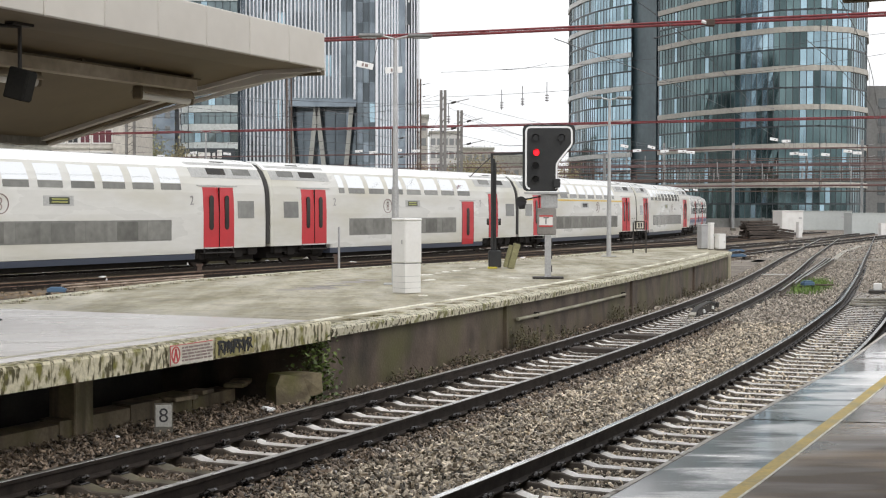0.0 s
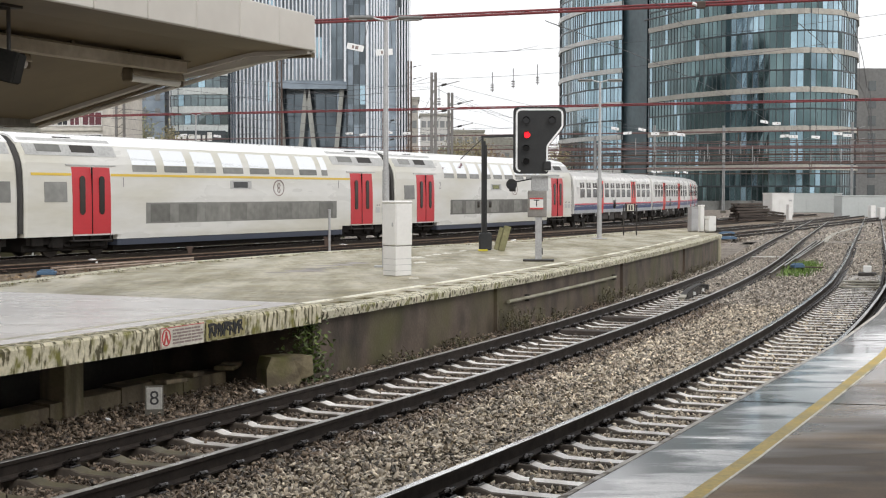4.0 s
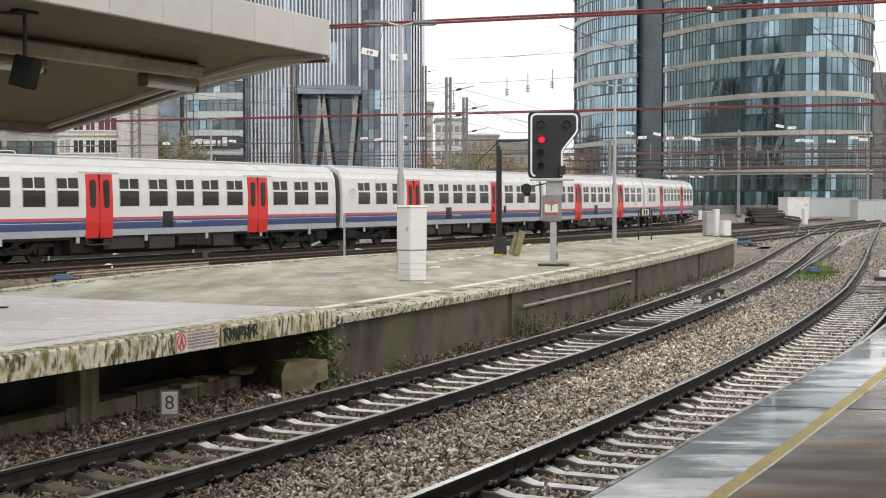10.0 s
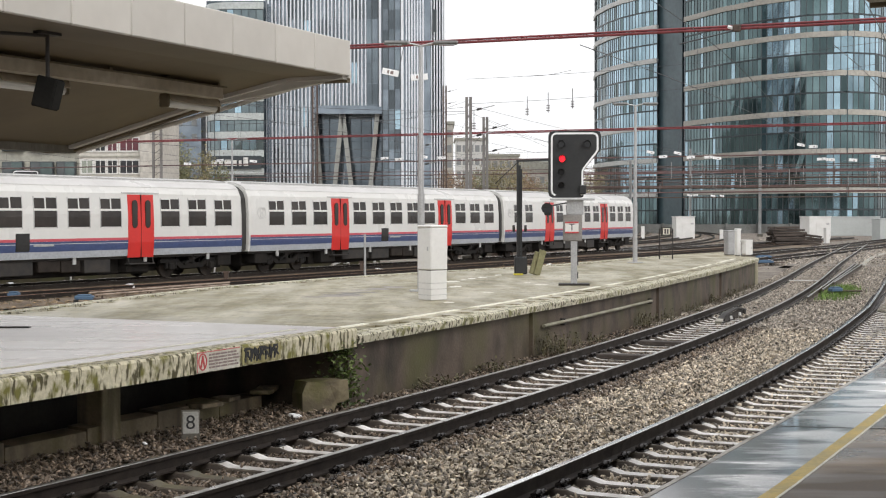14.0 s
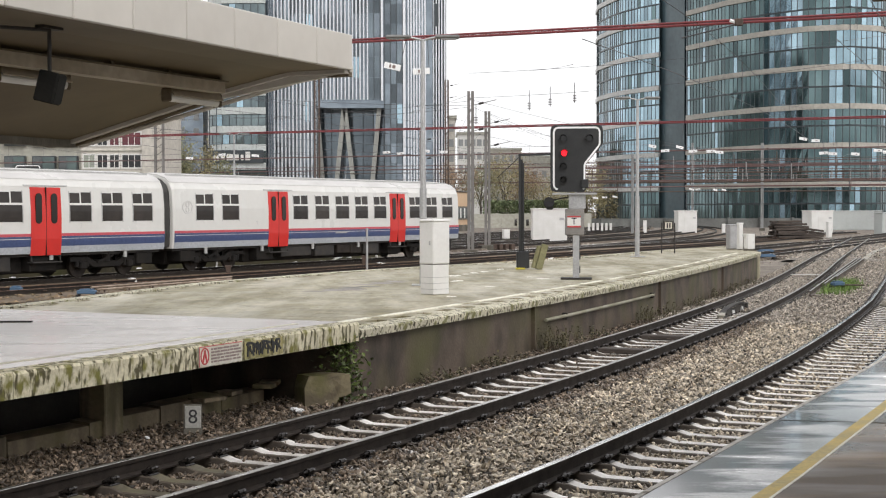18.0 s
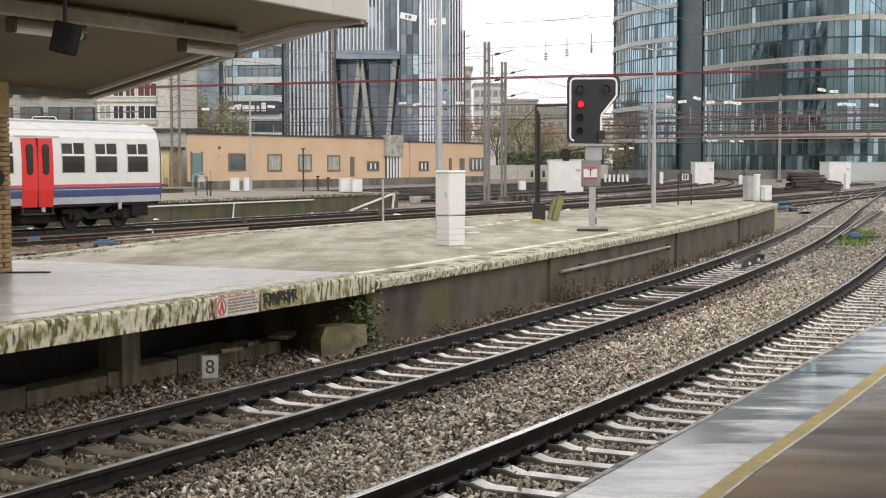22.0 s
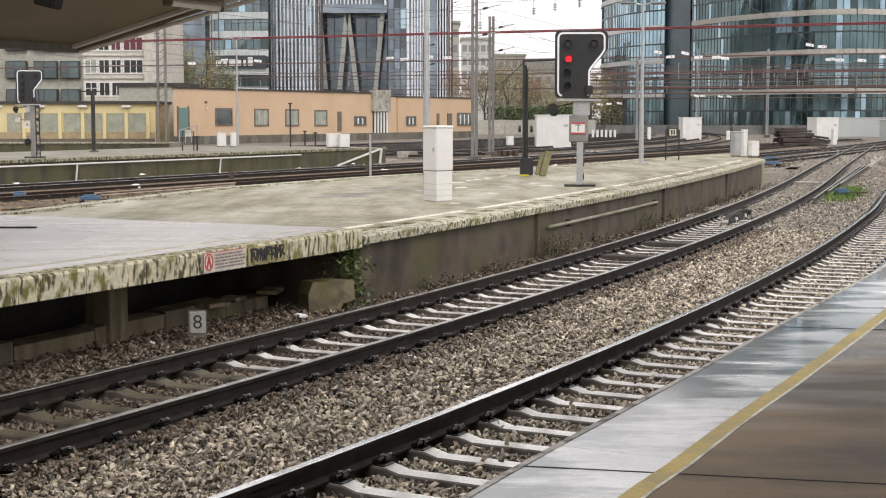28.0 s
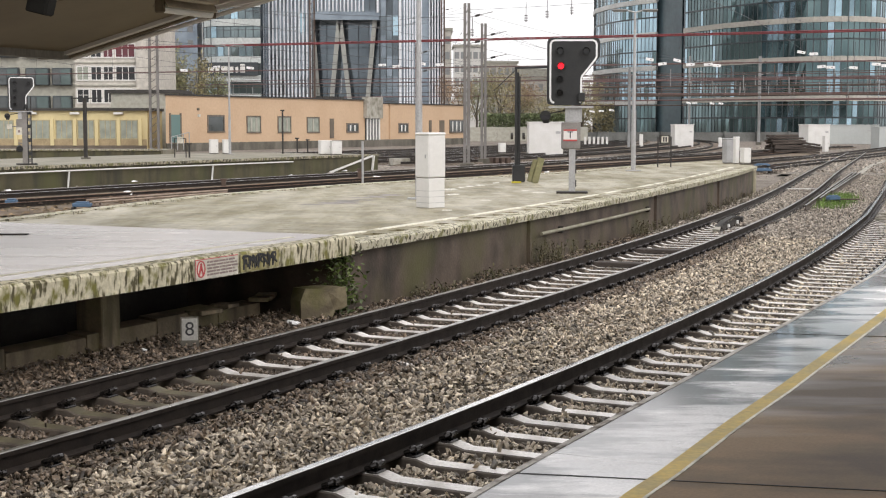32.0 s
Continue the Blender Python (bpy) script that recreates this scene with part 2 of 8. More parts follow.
# ---- tracks ----
RAIL = [(-0.075, -0.17), (0.075, -0.17), (0.075, -0.155), (0.012, -0.135), (0.012, -0.045), (0.036, -0.035), (0.036, -0.004), (-0.036, -0.004),
        (-0.036, -0.035), (-0.012, -0.045), (-0.012, -0.135), (-0.075, -0.155)]
HEAD = [(-0.0345, -0.012), (0.0345, -0.012), (0.0345, 0.0), (0.029, 0.004), (-0.029, 0.004), (-0.0345, 0.0)]


def sleeper_mesh():
    """A concrete sleeper, deep under both rails and hollowed between, with the rail clips in their own mesh."""
    prof = [(-1.25, -0.205), (-1.0, -0.175), (-0.55, -0.175), (-0.43, -0.208), (0.43, -0.208), (0.55, -0.175), (1.0, -0.175), (1.25, -0.205)]
    verts, faces = [], []
    for y, z in prof:
        verts += [(-0.125, y, -0.40), (-0.098, y, z - 0.012), (-0.085, y, z), (0.085, y, z), (0.098, y, z - 0.012), (0.125, y, -0.40)]
    for i in range(len(prof) - 1):
        for j in range(5):
            a = i * 6 + j
            faces.append((a, a + 1, a + 7, a + 6))
    faces += [(5, 4, 3, 2, 1, 0), tuple(range(42, 48))]
    me = mesh_of("sleeper", verts, faces, M_SLEEPER)
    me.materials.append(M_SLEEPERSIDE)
    # all but the flat tops take a darker tone that paints in shade
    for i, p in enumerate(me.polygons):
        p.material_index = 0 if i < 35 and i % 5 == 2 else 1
    return me


def clip_mesh():
    bm = bmesh.new()
    for y in (-0.75, 0.75):
        for k in (-1, 1):
            c = y + k * 0.135
            box(-0.075, 0.075, c - 0.05, c + 0.05, -0.185, -0.158, 0.008, bm)
            # a sprung bar bent into a loop, standing over the rail's foot
            loop = [(-0.062, c - k * 0.055, -0.145), (-0.066, c, -0.122), (-0.05, c + k * 0.036, -0.104), (0.0, c + k * 0.045, -0.098), (0.05, c + k * 0.036, -0.104), (0.066, c, -0.122), (0.062, c - k * 0.055, -0.145)]
            for p, q in zip(loop, loop[1:]):
                tube(p, q, 0.02, seg=8, bm=bm)
            bmesh.ops.create_icosphere(bm, subdivisions=2, radius=0.042, matrix=pose(0, c - k * 0.008, -0.125) @ Matrix.Diagonal((1, 1, 0.9, 1)))
    me = bpy.data.meshes.new("rail_clip")
    bm.to_mesh(me)
    bm.free()
    me.materials.append(M_CLIP)
    return me


M_CLIP = mat("wet black rail clip", (0.03, 0.026, 0.024), (0.018, 0.016, 0.015), 0.12, 0.2, scale=8, fine=60, bump=0.1)
SLEEPER = sleeper_mesh()
CLIPS = clip_mesh()
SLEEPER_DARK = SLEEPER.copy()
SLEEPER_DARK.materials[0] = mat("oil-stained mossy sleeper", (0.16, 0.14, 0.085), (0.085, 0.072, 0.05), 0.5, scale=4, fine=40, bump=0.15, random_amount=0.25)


def track(name, line, s0, s1, parts_to, label, z=0.0, far_material=None, dark_to=-1.0, head=None, bury=1e9):
    """A track along a line: two rails with bright heads; each near sleeper is a part, the far ones are joined."""
    t = thing(name, label, "track", kind="structure")
    for d in (-0.75, 0.75):
        r = part("rail", sweep("rail", line.pts(s0, s1, 1.5, d, z), RAIL, M_RAIL), parent=t)
        part("rail_head", sweep("rail_head", line.pts(s0, s1, 1.5, d, z), HEAD, head or M_HEAD), parent=r, label="dull worn running surface" if head else "polished running surface")
    verts, faces, s = [], [], s0
    base = [v.co.copy() for v in SLEEPER.vertices]
    polys = [tuple(p.vertices) for p in SLEEPER.polygons]
    while s < s1:
        x, y, a = line.at(s)
        m = pose(x, y, z - (0.075 if s > bury else 0.0), 0, 0, a + random.uniform(-0.5, 0.5))
        if s < parts_to:
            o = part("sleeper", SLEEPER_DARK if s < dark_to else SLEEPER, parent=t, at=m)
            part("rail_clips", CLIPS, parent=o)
        else:
            k = len(verts)
            verts += [m @ v for v in base]
            faces += [tuple(i + k for i in p) for p in polys]
        s += 0.6
    if verts:
        tagged(part("far_sleepers", mesh_of("far_sleepers", verts, faces, far_material or M_SLEEPER), parent=t), kind="stuff")
    return t


M_DULLHEAD = mat("dull steel rail head", (0.50, 0.485, 0.465), (0.27, 0.255, 0.24), 0.3, 0.9, scale=4, fine=50, bump=0.03)
sA = TRACK_A.s_of_y
sB = TRACK_B.s_of_y
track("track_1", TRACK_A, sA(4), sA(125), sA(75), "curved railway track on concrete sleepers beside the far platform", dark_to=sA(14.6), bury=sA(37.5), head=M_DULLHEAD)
track("track_2", TRACK_B, sB(-8), sB(140), sB(70), "curved railway track on concrete sleepers beside the near platform", bury=sB(46))
M_OLDSLEEPER = mat("dusty brown sleeper", (0.21, 0.175, 0.14), (0.11, 0.088, 0.07), 0.8, scale=3, fine=30, bump=0.3)
track("track_3", TRACK_C, 20, 290, 20, "running line on which the passenger train passes", far_material=M_OLDSLEEPER)
TRACK_D = bend(34.6, 96.0, 300)
track("track_4", TRACK_D, 40, 200, 40, "little-used track beyond the far platform", far_material=M_OLDSLEEPER, head=mat("brown rusty rail head", (0.20, 0.11, 0.065), (0.11, 0.065, 0.045), 0.7, scale=3, fine=30))


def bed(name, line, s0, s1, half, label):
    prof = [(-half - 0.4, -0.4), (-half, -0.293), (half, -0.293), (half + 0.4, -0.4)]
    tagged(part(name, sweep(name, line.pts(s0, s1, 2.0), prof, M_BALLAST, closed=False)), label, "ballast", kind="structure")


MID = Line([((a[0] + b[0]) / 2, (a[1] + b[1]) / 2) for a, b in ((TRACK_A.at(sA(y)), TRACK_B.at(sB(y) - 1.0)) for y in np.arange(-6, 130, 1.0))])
bed("ballast_bed", MID, 0, MID.length, 3.7, "dark bed below the ballast stones, shade for their gaps")
M_FARBALLAST = mat("distant crushed stone", (0.23, 0.198, 0.16), (0.10, 0.083, 0.067), 0.6, scale=5, fine=16, bump=0.9, depth=0.06, grain=0.35)
tagged(part("far_ballast_bed", sweep("far_ballast_bed", MID.pts(MID.s_of_y(74), MID.length, 2.0), [(-4.6, -0.30), (-4.2, -0.168), (6.0, -0.168), (7.5, -0.3)], M_FARBALLAST, closed=False)), "wet grey crushed stone around the farther tracks", "ballast", kind="structure")

def streaked(name, base, drip, moss, rough=0.7, across=2.2, amount=(0.45, 0.62), runs=(0.12, 0.3)):
    """Concrete with dark runs of water and green moss that hang down from its upper edge."""
    m = mat(name, base, tuple(c * 0.75 for c in base), rough, scale=1.6, fine=24, bump=0.35, depth=0.015)
    n, l = m.node_tree.nodes, m.node_tree.links
    b = n["Principled BSDF"]
    hue = b.inputs["Base Color"].links[0].from_socket
    tc = n.new("ShaderNodeTexCoord")
    for stretch, colour, lo, hi, sc in (((1, 1, runs[0]), drip, *amount, across * 2.5), ((1, 1, runs[1]), moss, amount[0] + 0.03, amount[1] + 0.06, across)):
        mp = n.new("ShaderNodeMapping")
        mp.inputs["Scale"].default_value = stretch
        nz = n.new("ShaderNodeTexNoise")
        nz.inputs["Scale"].default_value = sc
        nz.inputs["Detail"].default_value = 5
        mr = n.new("ShaderNodeMapRange")
        mr.inputs[1].default_value, mr.inputs[2].default_value = lo, hi
        mx = n.new("ShaderNodeMix")
        mx.data_type = "RGBA"
        mx.inputs[7].default_value = (*colour, 1)
        l.new(tc.outputs["Object"], mp.inputs[0])
        l.new(mp.outputs[0], nz.inputs["Vector"])
        l.new(nz.outputs[0], mr.inputs[0])
        l.new(mr.outputs[0], mx.inputs[0])
        l.new(hue, mx.inputs[6])
        hue = mx.outputs[2]
    l.new(hue, b.inputs["Base Color"])
    return m


def wet_asphalt(name, base, second, smooth, damp, pool=None):
    """Rain-wet paving: smooth puddles between damp, rougher patches."""
    m = mat(name, base, second, 0.2, scale=0.9, fine=90, bump=0.015, depth=0.004, ior=1.45, spread=(0.45, 0.6), stretch=(0.6, 1.3, 1))
    n, l = m.node_tree.nodes, m.node_tree.links
    b = n["Principled BSDF"]
    tc = n.new("ShaderNodeTexCoord")
    mp = n.new("ShaderNodeMapping")
    mp.inputs["Rotation"].default_value = (0, 0, radians(8))
    mp.inputs["Scale"].default_value = (0.5, 1.5, 1)
    nz = n.new("ShaderNodeTexNoise")
    nz.inputs["Scale"].default_value, nz.inputs["Detail"].default_value = 0.9, 7
    mr = n.new("ShaderNodeMapRange")
    mr.inputs[1].default_value, mr.inputs[2].default_value, mr.inputs[3].default_value, mr.inputs[4].default_value = 0.4, 0.62, smooth, damp
    l.new(tc.outputs["Object"], mp.inputs[0])
    l.new(mp.outputs[0], nz.inputs["Vector"])
    l.new(nz.outputs[0], mr.inputs[0])
    l.new(mr.outputs[0], b.inputs["Roughness"])
    # pool tone holds wet darkening and, painted in, the dark reflections on the water
    if pool:
        hue = b.inputs["Base Color"].links[0].from_socket
        mp2 = n.new("ShaderNodeMapping")
        mp2.inputs["Rotation"].default_value = (0, 0, radians(-4))
        mp2.inputs["Scale"].default_value = (0.75, 2.4, 1)
        nz2 = n.new("ShaderNodeTexNoise")
        nz2.inputs["Scale"].default_value, nz2.inputs["Detail"].default_value, nz2.inputs["Roughness"].default_value = 0.95, 9, 0.62
        mr2 = n.new("ShaderNodeMapRange")
        mr2.inputs[1].default_value, mr2.inputs[2].default_value, mr2.inputs[4].default_value = 0.49, 0.6, 0.8
        mx = n.new("ShaderNodeMix")
        mx.data_type = "RGBA"
        mx.inputs[7].default_value = (*pool, 1)
        l.new(n.new("ShaderNodeNewGeometry").outputs["Position"], mp2.inputs[0])
        l.new(mp2.outputs[0], nz2.inputs["Vector"])
        # water gathers along the chipped edge over the track
        across = n.new("ShaderNodeVectorMath")
        across.operation = "DOT_PRODUCT"
        across.inputs[1].default_value = (0.892, -0.451, 0.0)
        low = n.new("ShaderNodeMapRange")
        low.inputs[1].default_value, low.inputs[2].default_value, low.inputs[3].default_value, low.inputs[4].default_value = -2.85, -2.35, 0.17, 0.0
        add = n.new("ShaderNodeMath")
        add.operation = "ADD"
        l.new(n.new("ShaderNodeNewGeometry").outputs["Position"], across.inputs[0])
        l.new(across.outputs["Value"], low.inputs[0])
        l.new(nz2.outputs[0], add.inputs[0])
        l.new(low.outputs[0], add.inputs[1])
        l.new(add.outputs[0], mr2.inputs[0])
        film = n.new("ShaderNodeMapRange")
        film.inputs[3].default_value, film.inputs[4].default_value = 1.0, 0.12
        calm = n.new("ShaderNodeMath")
        calm.operation = "MULTIPLY"
        l.new(mr2.outputs[0], film.inputs[0])
        l.new(mr.outputs[0], calm.inputs[0])
        l.new(film.outputs[0], calm.inputs[1])
        l.new(calm.outputs[0], b.inputs["Roughness"])
        l.new(mr2.outputs[0], mx.inputs[0])
        l.new(hue, mx.inputs[6])
        l.new(mx.outputs[2], b.inputs["Base Color"])
    return m


def rain_reach(m, y0, y1):
    """Dry and rough under the canopy, wet and glossy where the rain reaches, with a ragged limit."""
    n, l = m.node_tree.nodes, m.node_tree.links
    b = n["Principled BSDF"]
    sep = n.new("ShaderNodeVectorMath")
    sep.operation = "DOT_PRODUCT"
    sep.inputs[1].default_value = (-2.676, 2.353, 0.0)
    geo = n.new("ShaderNodeNewGeometry")
    nz = n.new("ShaderNodeTexNoise")
    nz.inputs["Scale"].default_value, nz.inputs["Detail"].default_value = 0.8, 7
    mp = n.new("ShaderNodeMapping")
    mp.inputs["Scale"].default_value = (0.5, 1.6, 1)
    mul = n.new("ShaderNodeMath")
    mul.operation = "MULTIPLY_ADD"
    mul.inputs[1].default_value = 14.0
    l.new(geo.outputs["Position"], sep.inputs[0])
    l.new(geo.outputs["Position"], mp.inputs[0])
    l.new(mp.outputs[0], nz.inputs["Vector"])
    l.new(nz.outputs[0], mul.inputs[0])
    l.new(sep.outputs["Value"], mul.inputs[2])
    for socket, lo, hi in (("Specular IOR Level", 0.16, 0.8), ("Roughness", 0.5, 0.14)):
        mr = n.new("ShaderNodeMapRange")
        mr.inputs[1].default_value, mr.inputs[2].default_value, mr.inputs[3].default_value, mr.inputs[4].default_value = y0 + 13.2, y1 + 13.2, lo, hi
        l.new(mul.outputs[0], mr.inputs[0])
        l.new(mr.outputs[0], b.inputs[socket])


M_EDGE = streaked("mossy stained edge concrete", (0.60, 0.55, 0.40), (0.075, 0.065, 0.03), (0.16, 0.15, 0.035), across=6.5, amount=(0.49, 0.60), runs=(0.32, 0.7))
M_COPE = streaked("flaked coping stone", (0.58, 0.54, 0.41), (0.06, 0.052, 0.03), (0.17, 0.165, 0.06), across=6.5, amount=(0.52, 0.585), runs=(0.8, 0.7))
M_PILLAR = streaked("damp brown concrete", (0.25, 0.20, 0.13), (0.085, 0.068, 0.045), (0.12, 0.11, 0.04), across=2.0)
M_FOOTING = streaked("mossy brown footing", (0.19, 0.15, 0.095), (0.07, 0.055, 0.036), (0.125, 0.11, 0.042), across=1.2)
M_FADEDYELLOW = mat("faint yellow paint", (0.50, 0.46, 0.32), (0.42, 0.40, 0.34), 0.4, scale=3, fine=20)
M_MOSSWALL = streaked("mossy retaining wall", (0.112, 0.083, 0.062), (0.032, 0.025, 0.018), (0.078, 0.076, 0.025), across=0.7, amount=(0.45, 0.7), runs=(0.55, 0.8))
M_DECKSHADE = mat("wall under the deck, darkened for shade", (0.045, 0.04, 0.034), (0.02, 0.018, 0.016), 0.9, scale=1.2, fine=15, bump=0.3)
M_BRICK = mat("tan glazed brick", (0.42, 0.28, 0.13), (0.33, 0.21, 0.09), 0.45, scale=2, fine=30, bump=0.1, random_amount=0.2)
M_MORTAR = mat("dark mortar", (0.12, 0.10, 0.08), None, 0.9, scale=3, fine=40)
M_TAN = mat("tan painted concrete", (0.42, 0.29, 0.12), (0.36, 0.25, 0.10), 0.6, scale=1, fine=20, bump=0.05)
M_LINE = mat("worn white line", (0.74, 0.715, 0.60), (0.34, 0.31, 0.215), 0.5, scale=1.1, fine=14, spread=(0.52, 0.60))
M_LAMPGLASS = plain("dusty lamp diffuser", (0.55, 0.54, 0.50), 0.3)
M_SIGNWHITE = mat("enamelled white plate", (0.62, 0.59, 0.51), (0.44, 0.41, 0.34), 0.4, scale=5, fine=40, bump=0.0)
M_SIGNRED = plain("sign red", (0.45, 0.05, 0.05), 0.4)
M_INK = plain("sign black", (0.02, 0.02, 0.022), 0.5)
M_INKGREY = plain("faded print", (0.22, 0.16, 0.15), 0.6)
M_IVY = mat("ivy leaf", (0.125, 0.165, 0.045), (0.05, 0.075, 0.024), 0.4, scale=4, fine=30, bump=0.1, island=0.4)
M_WEED = mat("dry weed stalk", (0.115, 0.095, 0.05), (0.06, 0.062, 0.03), 0.7, scale=6, fine=30, island=0.4)
M_GRASS = mat("fresh grass", (0.15, 0.24, 0.045), (0.09, 0.15, 0.035), 0.5, scale=6, fine=30, island=0.4)
M_LITTER = plain("white litter", (0.8, 0.8, 0.8), 0.5)
M_OLIVE = mat("mossy old plank", (0.22, 0.21, 0.11), (0.13, 0.12, 0.06), 0.8, scale=3, fine=30, bump=0.3)
M_YELLOWBAND = plain("yellow base paint", (0.5, 0.42, 0.04), 0.5)
M_LAMPRED = glow("red signal lens", (1.0, 0.012, 0.02), 2.2)
M_LENS = plain("dark lens", (0.02, 0.02, 0.022), 0.12)

# ---- near platform, on which the camera stands ----
P1Z = 0.72
P1_EDGE = Line([(-14.0, -20.0), (-4.6, -3.0), (-1.05, 4.0), (0.18, 6.73), (0.69, 7.75), (1.30, 8.94), (1.92, 10.15), (2.72, 11.75), (4.26, 14.8), (5.30, 16.9), (6.95, 20.5), (9.2, 26.0), (11.6, 33.0), (15.0, 43.0)])
P1_LINE = Line([(-13.0, -20.4), (-3.7, -3.3), (-0.3, 3.9), (0.88, 6.48), (1.23, 7.14), (1.75, 8.21), (2.37, 9.4), (3.32, 11.3), (4.02, 12.7), (5.25, 15.2), (7.7, 20.6), (10.0, 26.2), (12.4, 33.2), (15.8, 43.2)])
p1 = thing("platform_near", "rain-wet platform of pale slabs and brown asphalt", "platform", kind="structure")
e = P1_EDGE
M_P3PIPE = mat("mossy grey pipe", (0.30, 0.285, 0.22), (0.18, 0.17, 0.11), 0.6, scale=2, fine=20)
M_BROWNWET = wet_asphalt("rain-wet brown asphalt", (0.215, 0.14, 0.07), (0.09, 0.06, 0.034), 0.12, 0.34)
rain_reach(M_BROWNWET, 7.6, 12.0)
M_NOSING = streaked("grimy chipped slab edge", (0.50, 0.47, 0.43), (0.14, 0.115, 0.09), (0.30, 0.27, 0.23), across=3.0, amount=(0.52, 0.68), runs=(1, 1))
M_SLABWET = wet_asphalt("rain-wet pale slab", (0.84, 0.83, 0.82), (0.66, 0.66, 0.66), 0.06, 0.3, (0.15, 0.157, 0.16))
part("deck", sweep("deck", e.pts(0, e.length, 0.8), [(0.78, -0.5), (12, -0.5), (12, P1Z), (0.78, P1Z)], M_BROWNWET), parent=p1, label="brown wet asphalt")
part("platform_wall", sweep("platform_wall", e.pts(0, e.length, 0.8), [(0.12, -0.5), (0.77, -0.5), (0.77, P1Z - 0.16), (0.12, P1Z - 0.16)], M_WALL), parent=p1)
s = 0.0
while s < e.length - 2.5:
    part("edge_slab", sweep("edge_slab", e.pts(s + 0.003, s + 2.397, 0.4), [(0.0, P1Z - 0.155), (0.775, P1Z - 0.155), (0.775, P1Z), (0.02, P1Z), (0, P1Z - 0.025)], M_SLABWET), parent=p1, label="pale wet concrete slab")
    s += 2.4
part("nosing", sweep("nosing", e.pts(0, e.length, 0.5), [(-0.004, P1Z - 0.06), (0.055, P1Z - 0.06), (0.05, P1Z + 0.0045), (0.012, P1Z + 0.0045), (-0.004, P1Z - 0.02)], M_NOSING), parent=p1, label="grimy chipped edge of the slabs")
part("yellow_line", sweep("yellow_line", P1_LINE.pts(0, P1_LINE.length, 0.5), [(-0.065, P1Z - 0.002), (0.035, P1Z - 0.002), (0.035, P1Z + 0.004), (-0.065, P1Z + 0.004)], M_YELLOW), parent=p1, label="worn yellow safety line")
part("white_line", sweep("white_line", P1_LINE.pts(0, P1_LINE.length, 0.5, 0.0355), [(0.0, P1Z - 0.002), (0.018, P1Z - 0.002), (0.018, P1Z + 0.004), (0.0, P1Z + 0.004)], M_LINE), parent=p1)
for x, y in ((0.42, 7.09), (2.91, 11.9), (5.42, 16.85), (7.9, 22.2)):
    part("joint", box(-0.03, 7, -0.006, 0.006, P1Z - 0.01, P1Z + 0.0035, at=pose(x, y, 0, 0, 0, -11.5)), M_DARK, p1, "dark tar joint across the asphalt")

# the canopy over the near platform
tx, ty, ta = e.at(e.s_of_y(13.2), 0.56)
c1 = thing("platform_canopy", "tan-lined concrete canopy over the near platform", "canopy", at=pose(tx, ty, 0, 0, 0, ta))


M_SEAM = mat("stained panel seam", (0.43, 0.40, 0.355), (0.31, 0.28, 0.235), 0.6, scale=2, fine=10)
M_ENDEDGE = mat("dark brown weathered rim", (0.15, 0.115, 0.07), (0.10, 0.08, 0.05), 0.7, scale=1, fine=12)


def canopy_shell(length):
    """The canopy's long shell: flat rim, lining that falls to the middle valley, then rises again."""
    low = [(0.0, 4.50), (-0.95, 4.50), (-2.1, 4.28), (-4.95, 3.60), (-5.45, 3.60), (-8.3, 4.28), (-9.45, 4.5), (-10.4, 4.5)]
    top = [(-10.4, 4.62), (-5.2, 3.9), (0.0, 4.62)]
    return low, top


def canopy(t, length, sign, start=0.0):
    """All parts of a canopy along local x from -length to 0; the rim by the track is at y = 0."""
    low, top = canopy_shell(length)
    prof = low + top
    verts, faces = [], []
    for x in (-length, start):
        verts += [(x, sign * -a, z) for a, z in prof]
    k = len(prof)
    for j in range(k):
        faces.append((j, (j + 1) % k, k + (j + 1) % k, k + j))
    faces += [tuple(range(k)), tuple(range(k, 2 * k))]
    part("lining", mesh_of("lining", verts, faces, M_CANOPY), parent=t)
    panel = box(-0.994, -0.006, -0.06, 0.0, 4.49, 4.99, 0.012)
    me = bpy.data.meshes.new("fascia_panel")
    panel.to_mesh(me)
    panel.free()
    me.materials.append(M_FASCIA)
    for side in (0, 1):
        for i in range(int(length)):
            if side == 0:
                part("seam", box(start - i - 0.05, start - i + 0.05, *((-0.012, 0.0) if sign > 0 else (0.058, 0.07)), 4.5, 4.985), M_SEAM, t)
            part("fascia_panel", me, parent=t, at=pose(start - i, sign * (-0.002 if side == 0 else 10.45) * 1.0 + (0.0 if sign > 0 else 0.06), 0))
    # end rim that follows the lining
    for (a0, z0), (a1, z1) in zip(low[:-1], low[1:]):
        part("end_trim", beam((start - 0.06, -sign * a0, z0 - 0.02), (start - 0.06, -sign * a1, z1 - 0.02), 0.12, 0.07), M_FASCIA, t)
        part("end_edge", beam((start + 0.05, -sign * a0, z0 - 0.01), (start + 0.05, -sign * a1, z1 - 0.01), 0.1, 0.16), M_ENDEDGE, t)
    for (a0, z0), (a1, z1) in zip(top[:-1], top[1:]):
        part("end_cap", beam((start + 0.02, -sign * a0, z0 + 0.10), (start + 0.02, -sign * a1, z1 + 0.10), 0.1, 0.5), M_FASCIA, t)


canopy(c1, 24, -1)
part("column", box(-9.2, -8.4, -5.6, -4.8, P1Z, 3.62, 0.02), M_TAN, c1)
part("column", box(-20.2, -19.4, -5.6, -4.8, P1Z, 3.62, 0.02), M_TAN, c1)

